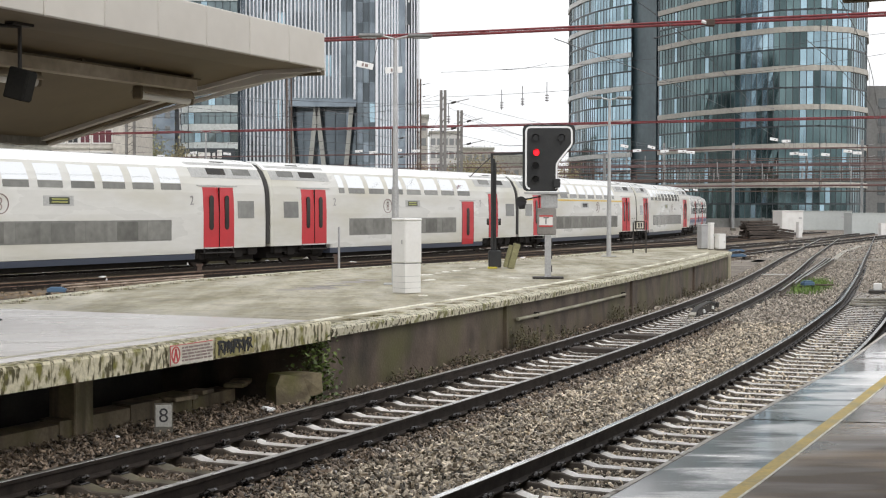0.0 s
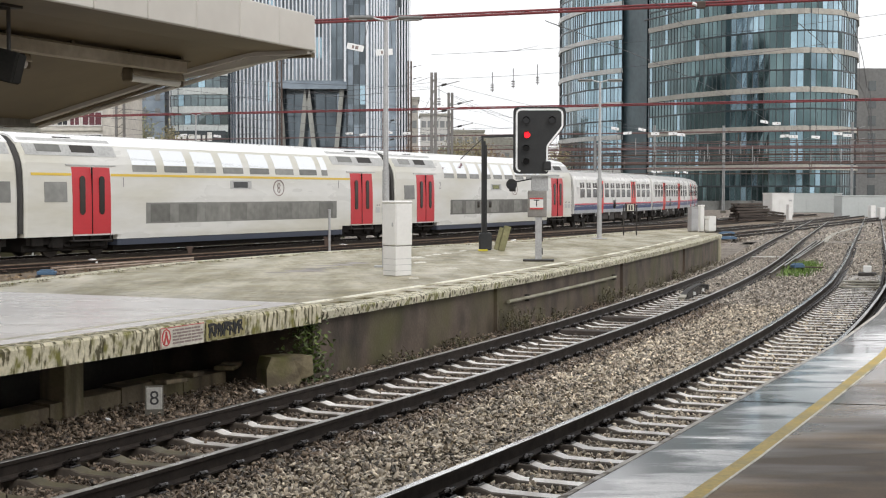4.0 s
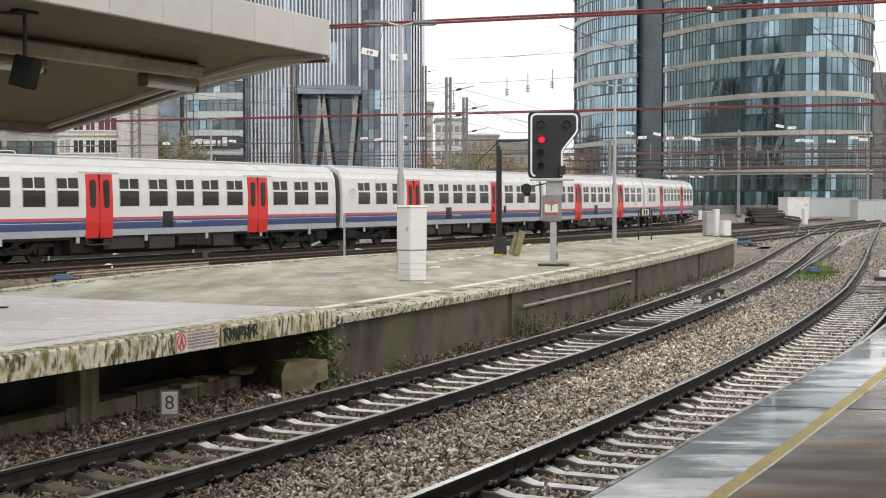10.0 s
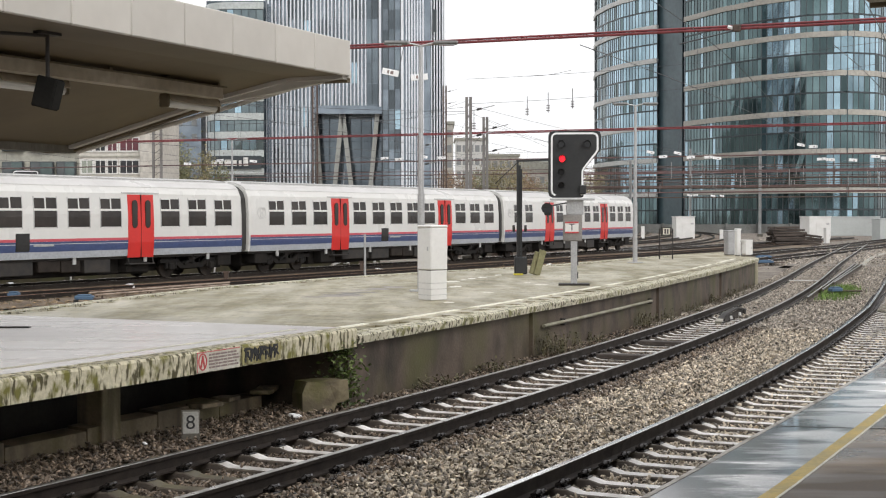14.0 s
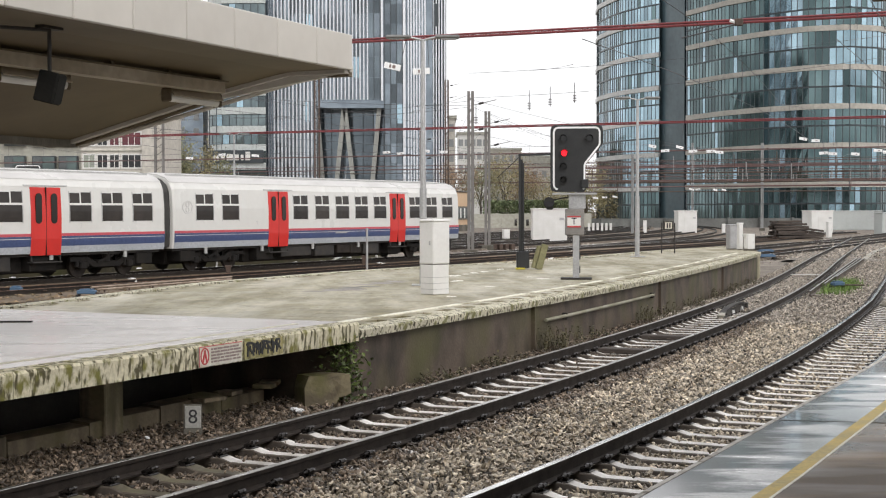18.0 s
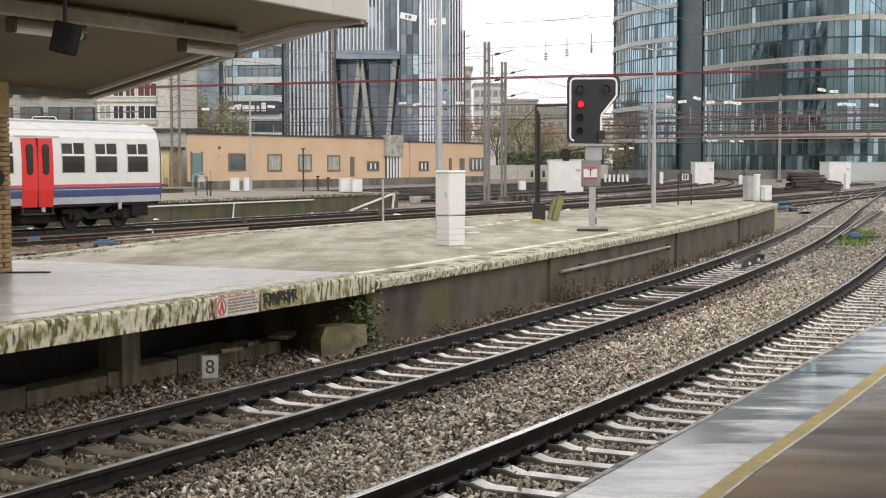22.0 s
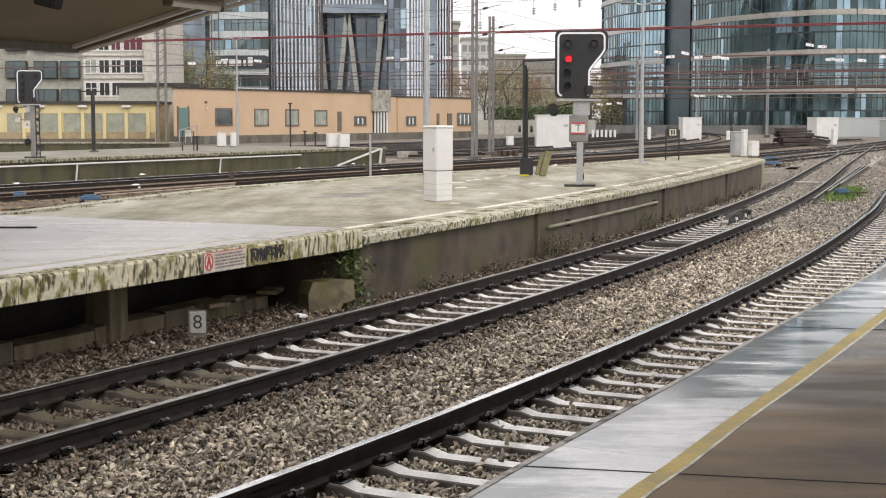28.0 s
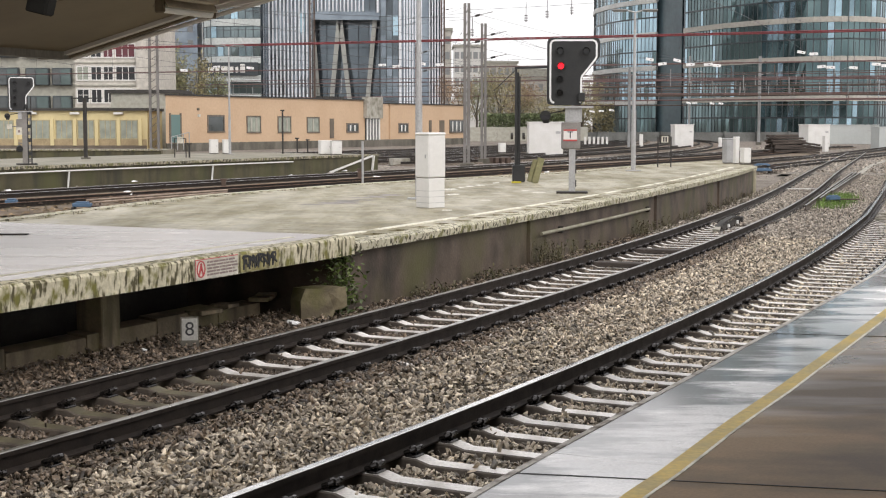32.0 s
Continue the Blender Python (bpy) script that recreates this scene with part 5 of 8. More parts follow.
# spare rails beside track 1, with a grass patch
SPARE = [((11.42, 43.5), (21.7, 73.4)), ((13.1, 48.0), (21.95, 73.6)), ((14.9, 53.0), (22.1, 73.4))]
for k in range(3):
    (xa, ya), (xb, yb) = SPARE[k]
    pts = [(xa, ya, -0.02), ((xa + xb) / 2, (ya + yb) / 2, -0.02), (xb, yb, -0.02)]
    sr = tagged(part("spare_rail", sweep("spare_rail", pts, [(a * 0.8, b + 0.02) for a, b in RAIL], M_OLDRAIL)), "rusty spare rail lying beside the track", "rail", "spare rails")
    part("rail_head", sweep("rail_head", pts, [(a * 0.8, b + 0.02) for a, b in HEAD], M_DULLHEAD), parent=sr, label="pale worn running surface")


def blades(name, label, cx, cy, z, sx, sy, n, h, material, seed, skew=0.0):
    r = random.Random(seed)
    verts, faces = [], []
    for _ in range(n):
        dy = max(-2.2, min(2.2, r.gauss(0, 1)))
        x, y = cx + r.gauss(0, 1) * sx + dy * sy * skew, cy + dy * sy
        b = Vector((x, y, z))
        top = b + Vector((r.gauss(0, 0.3), r.gauss(0, 0.3), 1)) * h * r.uniform(0.4, 1.1)
        d = Vector((r.uniform(-1, 1), r.uniform(-1, 1), 0)).normalized() * 0.018
        k = len(verts)
        verts += [b - d, b + d, top]
        faces.append((k, k + 1, k + 2))
    tagged(part(name, mesh_of(name, verts, faces, material)), label, "grass", kind="stuff")


blades("grass_patch", "fresh green grass growing in the ballast", 13.95, 49.0, -0.2, 0.27, 1.9, 2100, 0.2, M_GRASS, 4, 0.34)
for i in range(10):
    x, y, _ = TRACK_D.at(62 + i * 8, -2.5 + (i * 37 % 5))
    blades("dry_weeds", "dry brown weeds between the yard tracks", x, y, -0.21, 1.3, 2.2, 260, 0.16, M_WEED, 20 + i)


def point_gear(name, label, x, y, z, rz, m, w=0.55):
    t = thing(name, label, "trackside gear", at=pose(x, y, z, 0, 0, rz))
    part("case", box(-w, w, -0.14, 0.14, 0.08, 0.2, 0.02), m, t)
    part("lid", box(-w * 0.7, w * 0.7, -0.12, 0.12, 0.2, 0.24, 0.01), m, t)
    part("foot", box(-w * 1.1, -w * 0.8, -0.15, 0.15, -0.05, 0.07), M_DARK, t)
    part("foot", box(w * 0.8, w * 1.1, -0.15, 0.15, -0.05, 0.07), M_DARK, t)
    part("rod", tube((w, 0, 0.1), (w + 0.8, 0.05, 0.08), 0.025, seg=6), M_RUST, t)
    return t


point_gear("point_gear", "bright blue trackside box on short legs", -10.82, 43.3, -0.12, 0, M_BLUEPLASTIC, 0.28)
point_gear("point_gear", "bright blue trackside box among weeds", -13.7, 45.7, -0.15, 0, M_BLUEPLASTIC, 0.18)
point_gear("point_gear", "blue trackside box near the platform's end", 18.2, 78.6, -0.2, 20, M_BLUEPLASTIC, 0.55)
point_gear("point_gear", "blue trackside box near the platform's end", 20.0, 86.5, -0.15, 20, M_BLUEPLASTIC, 0.5)
point_gear("point_gear", "small blue box beside the grass", 13.35, 47.3, -0.12, 12, M_BLUEPLASTIC, 0.2)
M_PIPE = mat("rusty pale pipe", (0.34, 0.27, 0.21), (0.17, 0.12, 0.085), 0.6, scale=2, fine=20)
t = thing("ground_pipe", "pair of rusty pale pipes on short iron posts", "pipe")
for p, q in (((-11.43, 46.33, 0.0), (-7.88, 53.53, 0.0)), ((-11.14, 45.89, -0.05), (-7.77, 52.78, -0.05))):
    part("pipe", tube(p, q, 0.035, seg=8), M_PIPE, t)
    for k in range(6):
        c = Vector(p).lerp(Vector(q), (k + 0.3) / 6)
        part("post", beam((c.x, c.y, -0.25), tuple(c), 0.05, 0.05), M_RUST, t)
x, y, a = TRACK_A.at(sA(36.9), -0.1)
t = thing("point_machine", "arched metal contact ramp between the rails", "trackside gear", at=pose(x, y, -0.2, 0, 0, a))
ARCH = [(-1.72, 0.03), (-1.45, 0.09), (-1.0, 0.15), (-0.4, 0.19), (0.3, 0.21), (1.0, 0.21), (1.6, 0.18), (2.0, 0.12)]
for (xa, za), (xb, zb) in zip(ARCH[1:], ARCH[2:]):
    part("ramp_plate", beam((xa - 0.01, 0, za), (xb + 0.01, 0, zb), 0.15, 0.045), M_RAMP, t, "worn dark metal ramp")
part("ramp_nose", beam((-1.72, 0, 0.03), (-1.45, 0, 0.088), 0.16, 0.05), M_CONC, t, "pale nose of the ramp")
part("base_beam", beam((-1.6, 0, 0.0), (1.5, 0, 0.0), 0.2, 0.06), M_DARK, t)
for k in range(7):
    part("bracket", beam((-1.15 + k * 0.42, -0.09, 0.0), (-1.10 + k * 0.44, -0.05, 0.14), 0.08, 0.08), M_DARK, t)
for k in (-0.55, 0.9):
    part("insulator", tube((k, -0.13, 0.04), (k, -0.13, 0.12), 0.04, 0.03, seg=10), M_WHITE, t, "white insulator")
part("tail_plate", box(1.85, 2.08, -0.12, 0.12, 0.0, 0.16, 0.02), M_DARK, t)
# beacon and plates in the near track, pale cable trough
x, y, a = TRACK_B.at(sB(45.6), 0.1)
t = thing("track_beacon", "white block on a dark frame between the rails", "trackside gear", at=pose(x, y, -0.2, 0, 0, a))
part("frame", box(-0.35, 0.35, -0.28, 0.28, 0, 0.1, 0.01), M_DARK, t)
part("block", box(-0.16, 0.16, -0.13, 0.13, 0.1, 0.32, 0.02), M_WHITE, t)
for k in range(3):
    x, y, a = TRACK_B.at(sB(39.4 + 1.3 * k), 0.0)
    tagged(part("pale_board", box(-0.1, 0.1, -0.6, 0.55, 0, 0.05, 0.01, at=pose(x, y, -0.19, 0, 0, a + 3 * k)), M_CONC), "pale board lying across the sleepers", "board", "pale boards")
tagged(part("cable_trough", sweep("cable_trough", [(22.3, 74.0, 0), (25.2, 82.6, 0), (28.1, 90.7, 0), (33.0, 102.8, 0), (38, 114, 0)], [(-0.16, -0.3), (0.16, -0.3), (0.14, -0.1), (-0.14, -0.1)], M_CONC)), "pale concrete cable trough beside the track", "cable trough")
tagged(part("white_rod", box(-0.03, 0.03, -0.7, 0.6, 0, 0.04, 0.01, at=pose(*TRACK_A.at(sA(57.5))[:2], -0.16, 0, 0, TRACK_A.at(sA(57.5))[2])), M_WHITE), "white rod across the track", "rod")
for yy in (26.6, 29.4):
    x, y, a = TRACK_A.at(sA(yy))
    tagged(part("track_board", box(-0.17, 0.17, -0.55, 0.55, -0.2, -0.11, 0.015, at=pose(x, y, 0, 0, 0, a)), M_WOOD), "dark board lying between the rails", "board", "track boards")
for x, y, h in ((-13.1, 75.5, 0.75), (-9.2, 85.5, 2.6), (-8.65, 88.8, 0.9), (-8.0, 88.8, 0.8)):
    t = thing("thin_post", "thin dark post on the platform across the yard", "post", "thin posts", at=pose(x, y, 0.7))
    part("post", tube((0, 0, 0), (0, 0, h), 0.05, seg=8), M_DARK, t)
    part("cap", box(-0.12, 0.12, -0.03, 0.03, h - 0.05, h + 0.03), M_DARK, t)
t = thing("platform_notice", "small white notice in a dark frame", "sign", at=pose(-13.6, 75.6, 0.7))
part("post", tube((-0.3, 0, 0), (-0.3, 0, 1.0), 0.03, seg=8), M_DARK, t)
part("post", tube((0.3, 0, 0), (0.3, 0, 1.0), 0.03, seg=8), M_DARK, t)
part("plate", box(-0.15, 0.15, -0.02, 0.02, 0.75, 1.1), M_SIGNWHITE, t)
part("top_bar", beam((-0.32, 0, 1.0), (0.32, 0, 1.0), 0.04, 0.04), M_DARK, t)
t = thing("signal_post", "black post with a short crossarm on the farther platform", "post", at=pose(-18.0, 73.0, 0.7))
part("post", box(-0.085, 0.085, -0.1, 0.1, 0, 3.1, 0.02), M_DARK, t)
part("crossarm", beam((-0.8, 0, 3.1), (0.9, 0, 3.1), 0.1, 0.06), M_BLACK, t)
part("foot", box(-0.2, 0.2, -0.2, 0.2, 0, 0.07), M_WALL, t)
for x, y, h in ((-3.67, 68.5, 0.55), (-8.6, 57.5, 0.5)):
    t = thing("rail_stub", "rusty iron stub post beside the track", "post", "rail stubs", at=pose(x, y, -0.30))
    part("post", box(-0.09, 0.09, -0.06, 0.06, 0, h, 0.01), M_RUST, t)
    part("plate", box(-0.13, 0.13, -0.09, 0.09, h, h + 0.08), M_RUST, t)
t = thing("rail_pole", "slim grey pole beside the running line", "pole", at=pose(-2.9, 56.5, -0.30))
part("pole", tube((0, 0, 0), (0, 0, 2.1), 0.045, seg=8), M_GALV, t)
part("foot", box(-0.1, 0.1, -0.1, 0.1, 0, 0.05), M_GALV, t)
for k in range(6):
    tagged(part("wheel_stop", box(-0.16, 0.16, -0.3, 0.3, 0, 0.42, 0.04, at=pose(3.0 + k * 0.42, 100.5, -0.30, 0, 0, 30)), M_RUST), "rusty red wheel stop in the yard", "wheel stop", "wheel stops")

# ---- overhead line: red cross spans, masts, wires ----
M_MASTGREY = mat("weathered grey mast paint", (0.21, 0.20, 0.19), (0.14, 0.13, 0.12), 0.7, 0.1, scale=1, fine=12)
M_MASTPALE = mat("pale grey mast paint", (0.30, 0.31, 0.31), (0.22, 0.22, 0.22), 0.6, 0.1, scale=1, fine=12)
M_WIRE = plain("dark catenary wire", (0.05, 0.05, 0.055), 0.5)


M_REDFAR = mat("dull brownish red tube", (0.155, 0.085, 0.08), (0.115, 0.068, 0.062), 0.6, scale=0.5, fine=5)


def span(p, q, z, label, r=0.05, m=None):
    m = m or M_REDSTEEL
    t = thing("cross_span", label, "cross span", "overhead cross spans")
    part("lower_tube", tube((*p, z - r), (*q, z - r), r, seg=8), m, t)
    part("upper_tube", tube((*p, z + r * 0.9), (*q, z + r * 0.9), r * 0.8, seg=8), m, t)
    for k, (x, y) in enumerate((p, q)):
        part("mast", box(-0.2, 0.2, -0.2, 0.2, -0.3, z + 1.2, 0.02), M_RUST, t, at=pose(x, y, 0))
    return t


s1 = span((-24.0, 54.6), (26.0, 34.3), 8.0, "dark red tubular cross span over the near tracks", 0.042)
span((-47.0, 114.0), (58.0, 70.6), 8.0, "dark red tubular cross span over the yard", 0.045)
span((-75.0, 172.0), (95.0, 100), 8.0, "dull red tubular cross span over the yard", 0.035, M_REDFAR)
span((-95.0, 236.0), (120.0, 143), 8.2, "dull red tubular cross span over the yard", 0.04, M_REDFAR)
span((-60.0, 246.0), (140.0, 160), 9.5, "dull red tubular cross span over the yard", 0.03, M_REDFAR)
span((-40.0, 252.0), (150.0, 172), 7.0, "dull red tubular cross span over the yard", 0.04, M_REDFAR)


def portal(p, q, levels, seed, label, thin=1.0, red=0.6):
    """A light rusty gantry of thin tubes with droppers, far back in the yard."""
    r = random.Random(seed)
    t = thing("wire_gantry", label, "gantry", "wire gantries")
    p, q = Vector(p), Vector(q)
    for z in levels:
        part("tube", tube((p.x, p.y, z), (q.x, q.y, z + r.uniform(-0.2, 0.2)), thin * r.uniform(0.045, 0.085), seg=6), M_REDFAR if r.random() < red else M_RUST, t)
    n = int((q - p).length / 2.6)
    for i in range(n):
        c = p.lerp(q, (i + r.random()) / n)
        z0 = r.choice(levels[:-1])
        z1 = z0 + r.uniform(0.9, 2.3)
        part("dropper", beam((c.x, c.y, z0), (c.x + r.uniform(-0.1, 0.1), c.y, z1), 0.09, 0.09), M_MASTPALE if r.random() < 0.6 else M_RUST, t)
    for c in (p, q):
        part("post", box(-0.08, 0.08, -0.1, 0.1, -0.3, levels[-1] + 0.6), M_MASTPALE, t, at=pose(c.x, c.y, 0))
    return t


portal((20.5, 212), (96, 178), (5.2, 5.9, 6.8, 7.9, 8.8), 1, "rusty wire gantry with droppers across the far yard")
portal((18.9, 195), (88, 165), (5.6, 6.3, 7.4, 8.2), 2, "rusty wire gantry with droppers across the far yard")
portal((17.2, 177.5), (80, 150), (6.1, 6.45, 7.0, 7.35, 8.1, 8.5), 4, "rusty wire gantry with droppers across the far yard", 0.55, 0.35)
portal((21.3, 220), (104, 186), (6.0, 6.6, 7.1, 7.6, 8.2, 9.2), 5, "rusty wire gantry with droppers across the far yard", 0.7, 0.3)
portal((-40.5, 208), (4.1, 187), (5.6, 6.6, 7.7), 3, "rusty wire gantry with droppers before the towers", 0.5, 0.0)


def on_span(u):
    """A point on the nearest cross span, u metres to the right of the camera's axis."""
    return 54.6 + (u + 24.0) * (34.3 - 54.6) / 50.0


for k, (x, z0, tilt) in enumerate(((-1.5, 7.12, 12), (-0.57, 6.93, -3))):
    t = thing("catenary_plate", "white plate with dark marks hung from the cross span", "sign", "catenary plates", at=pose(x, on_span(x), z0, 0, tilt, 0))
    part("plate", box(-0.27, 0.27, -0.012, 0.012, -0.10, 0.10, 0.004), M_LITTER, t)
    part("hanger", tube((0.25, 0, 0.1), (0.25, 0, 8.0 - z0), 0.01, seg=6), M_WIRE, t)
    part("mark", box(-0.1, -0.04, -0.016, -0.011, -0.05, 0.05), M_INKGREY, t)
    part("mark", box(0.0, 0.10, -0.016, -0.011, -0.05, 0.05), M_INKGREY, t)
plate2 = None
for k, (x, y, z) in enumerate(((13.42, 89.0, 6.51), (14.16, 88.7, 6.22), (15.03, 88.4, 6.42), (15.79, 88.05, 6.16), (16.81, 87.6, 6.14), (17.3, 87.4, 6.07), (22.0, 85.5, 6.79), (22.66, 85.2, 6.67),
                               (23.1, 85.0, 5.91), (23.6, 84.8, 5.86), (24.8, 84.3, 5.82), (26.0, 83.8, 6.01), (26.5, 83.6, 5.9), (-3.58, 96.1, 6.44), (-2.62, 95.7, 6.35), (-0.9, 95.0, 6.5), (0.3, 94.4, 6.4), (-18, 102, 6.3), (-15.5, 101, 6.5), (-13, 100, 6.4),
                               (25.87, 145, 4.62), (26.5, 145, 4.62), (28.3, 145, 4.56), (29.2, 145, 4.56), (16.03, 145, 3.75), (16.95, 145, 3.81), (18.0, 145, 3.87))):
    m = pose(x, y, z, 0, random.Random(k).uniform(-7, 12), random.Random(k).uniform(-20, 20))
    if plate2 is None:
        plate2 = thing("catenary_plate", "small white plate hung from the cross span", "sign", "catenary plates", at=m)
        part("plate", box(-0.26, 0.26, -0.015, 0.015, -0.085, 0.085, 0.004), M_LITTER, plate2)
        part("edge_mark", box(0.02, 0.11, -0.019, -0.014, -0.03, 0.02), M_INKGREY, plate2)
        part("hanger", tube((0.0, 0, 0.1), (0.0, 0, 1.5), 0.012, seg=6), M_WIRE, plate2)
    else:
        copy_thing(plate2, m)


def mast(x, y, top, label, w=0.32, rz=0, m=None):
    m = m or M_RUST
    t = thing("catenary_mast", label, "mast", "catenary masts", at=pose(x, y, -0.3, 0, 0, rz))
    part("flange", box(-w / 2, -w / 2 + 0.42 * min(w, 0.5), -0.16, 0.16, 0, top + 0.3), m, t)
    part("flange", box(w / 2 - 0.42 * min(w, 0.5), w / 2, -0.16, 0.16, 0, top + 0.3), m, t)
    for k in range(int(top / 0.7)):
        part("lacing", beam((-w / 2 + 0.05, 0, 0.3 + k * 0.7), (w / 2 - 0.05, 0, 0.9 + k * 0.7), 0.05, 0.06), m, t)
    part("foot", box(-w, w, -w, w, -0.1, 0.35, 0.03), M_WALL, t)
    for k, z in enumerate((top - 0.6, top - 2.2)):
        part("bracket", tube((0, 0, z), (1.6, -0.4, z + 0.35), 0.03, seg=6), M_GALV, t)
        part("insulator", tube((0.5, -0.12, z + 0.1), (0.8, -0.2, z + 0.18), 0.07, seg=8), M_DARK, t)
    return t


mast(1.95, 88, 9.9, "dark riveted catenary mast with brackets", 0.42, 0, M_MASTGREY)
mast(3.4, 100, 9.5, "dark riveted catenary mast with brackets", 0.42, 0, M_MASTGREY)
mast(-1.5, 120, 9.3, "dark riveted catenary mast with brackets", 0.36)
mast(-26.7, 135, 14, "tall grey lattice catenary mast before the yellow building", 0.95, 0, M_MASTGREY)
mast(43.4, 190, 11.5, "tall catenary mast in the yard", 0.34, 0, M_MASTPALE)
mast(20.5, 150, 8.5, "catenary mast in the yard", 0.24, 0, M_MASTPALE)
mast(35.8, 200, 12, "catenary mast in the yard", 0.3, 0, M_MASTPALE)
mast(60.9, 190, 12, "catenary mast in the yard", 0.3, 0, M_MASTPALE)
mast(-16.4, 190, 22, "tall lattice catenary mast before the towers", 0.8)
mast(1.0, 190, 20, "tall lattice catenary mast before the towers", 0.6)


def overhead(line, s0, s1, z, label):
    """Contact wire, carrying wire and droppers over a track, sagging between supports."""
    t = thing("overhead_line", label, "overhead line", "overhead lines")
    pts = line.pts(s0, s1, 3.0, 0.0, 0.0)
    part("contact_wire", wire([(x, y, z) for x, y, _ in pts], 0.008, "contact_wire", M_WIRE), parent=t)
    up = [(x, y, z + 0.55 + 0.9 * abs(math.cos(math.pi * i * 3.0 / 48))) for i, (x, y, _) in enumerate(pts)]
    part("carrying_wire", wire(up, 0.009, "carrying_wire", M_WIRE), parent=t)
    for i in range(1, len(pts), 2):
        part("dropper", beam((*pts[i][:2], z), up[i], 0.008, 0.008), M_WIRE, t)
    return t


overhead(TRACK_A, sA(24), sA(140), 5.4, "thin dark overhead wires above the curved track")
overhead(TRACK_B, sB(24), sB(140), 5.4, "thin dark overhead wires above the near track")
overhead(TRACK_C, 60, 290, 5.5, "thin dark overhead wires above the running line")
overhead(TRACK_D, 60, 200, 5.5, "thin dark overhead wires above the little-used track")
overhead(bend(57.5, 84, 330), 60, 290, 5.5, "thin dark overhead wires above the yard track")
overhead(bend(66.5, 96, 350), 60, 290, 5.6, "thin dark overhead wires above the yard track")
up = thing("feeder_wires", "thin dark feeder wires with hanging insulators across the sky", "wires")
for p, q, d in (((-24, 104, 9.2), (1.9, 92, 9.6), 0.4), ((1.9, 92, 9.8), (30, 82, 12.0), 0.5), ((1.9, 88, 9.4), (34, 150, 8.5), 0.6), ((3.4, 100, 9.0), (36, 190, 8.5), 0.7), ((-26.7, 135, 12), (1.9, 92, 9.2), 0.7),
                ((-26.7, 135, 10), (-12, 190, 14), 0.6), ((-12, 190, 15), (1.0, 190, 13), 0.4), ((-12, 190, 11), (1.0, 190, 10), 0.4), ((1.0, 190, 15), (35, 193, 11), 0.8), ((1.95, 88, 8.8), (1.0, 190, 12), 0.8),
                ((3.4, 100, 8.6), (1.0, 190, 10), 0.8), ((1.95, 88, 9.7), (-12, 190, 16), 1.0), ((-30, 60, 9.5), (1.9, 88, 9.0), 0.6), ((3.4, 100, 9.4), (20.5, 150, 8.3), 0.5), ((1.95, 88, 9.0), (26, 200, 9.2), 0.6), ((20.5, 150, 8.2), (43.4, 190, 9.5), 0.5), ((5.86, 92.15, 11.6), (8.7, 91.0, 11.9), 0.1), ((1.9, 92, 11.4), (30, 80, 13.0), 0.4)):
    part("feeder", wire(sag(p, q, d), 0.012, "feeder", M_WIRE), parent=up)
M_PALEWIRE = plain("weathered grey insulator", (0.22, 0.21, 0.21), 0.4)
for x, y, z in ((5.86, 92.15, 10.3), (7.18, 91.6, 10.5), (8.7, 91.0, 10.7), (2.4, 92.4, 9.4)):
    part("insulator", tube((x, y, z - 1.3), (x, y, z), 0.025, seg=6), M_WIRE, up)
    for k in range(3):
        part("insulator_disc", tube((x, y, z - 1.2 + k * 0.16), (x, y, z - 1.13 + k * 0.16), 0.12, seg=8), M_PALEWIRE, up)
ra = thing("registration_arm", "dark registration arm with a white insulator under the cross span", "arm", at=pose(8.7, on_span(8.7) - 0.15, 7.95))
part("arm", tube((0, 0, -0.05), (-1.6, 0.3, -0.42), 0.02, seg=6), M_WIRE, ra)
part("insulator", tube((0.05, 0, -0.05), (-0.25, 0, 0.05), 0.05, seg=8), M_LITTER, ra)
part("clamp", box(-0.12, 0.12, -0.1, 0.1, -0.1, 0.1, 0.02), M_RUST, ra)


# ---- buildings round the yard ----
def glass(name, base, second, rough, ior, island, sc=0.3, metal=0.0):
    m = mat(name, base, second, rough, metal, scale=sc, fine=2.5, bump=0.0, rough_spread=0.03, ior=ior, island=island, spec=0.8, grain=0.05)
    return m


M_TOWER = glass("dark teal coated tower glass", (0.125, 0.185, 0.19), (0.062, 0.10, 0.105), 0.07, 1.5, 0.45, 0.12, 0.85)
M_TOWER2 = glass("pale blue reflection-toned glass", (0.36, 0.49, 0.56), (0.20, 0.30, 0.345), 0.06, 1.5, 0.35, 0.12, 0.85)
M_FINGLASS = glass("slate blue coated curtain glass", (0.20, 0.235, 0.265), (0.115, 0.14, 0.165), 0.1, 1.5, 0.3, 0.3, 0.7)
M_VOID = glass("dark recessed glass", (0.06, 0.08, 0.095), (0.04, 0.052, 0.062), 0.12, 1.6, 0.4, 0.3, 0.5)
M_VOIDGLASS = glass("recessed slate glass", (0.135, 0.165, 0.185), (0.075, 0.095, 0.11), 0.1, 1.5, 0.5, 0.2, 0.6)
M_OFFICEGLASS = glass("grey-green office glass", (0.17, 0.215, 0.22), (0.10, 0.13, 0.14), 0.08, 1.5, 0.4, 0.3, 0.7)
M_BAYGLASS = glass("dark green bay glass", (0.085, 0.115, 0.11), (0.055, 0.075, 0.072), 0.1, 1.5, 0.4, 0.3, 0.55)
M_RECESS = mat("dark slate recess panel", (0.07, 0.108, 0.122), (0.05, 0.08, 0.092), 0.35, scale=0.1, fine=1, bump=0.0, island=0.2)
M_MULLION = plain("dark window bar", (0.05, 0.06, 0.066), 0.4, 0.3)
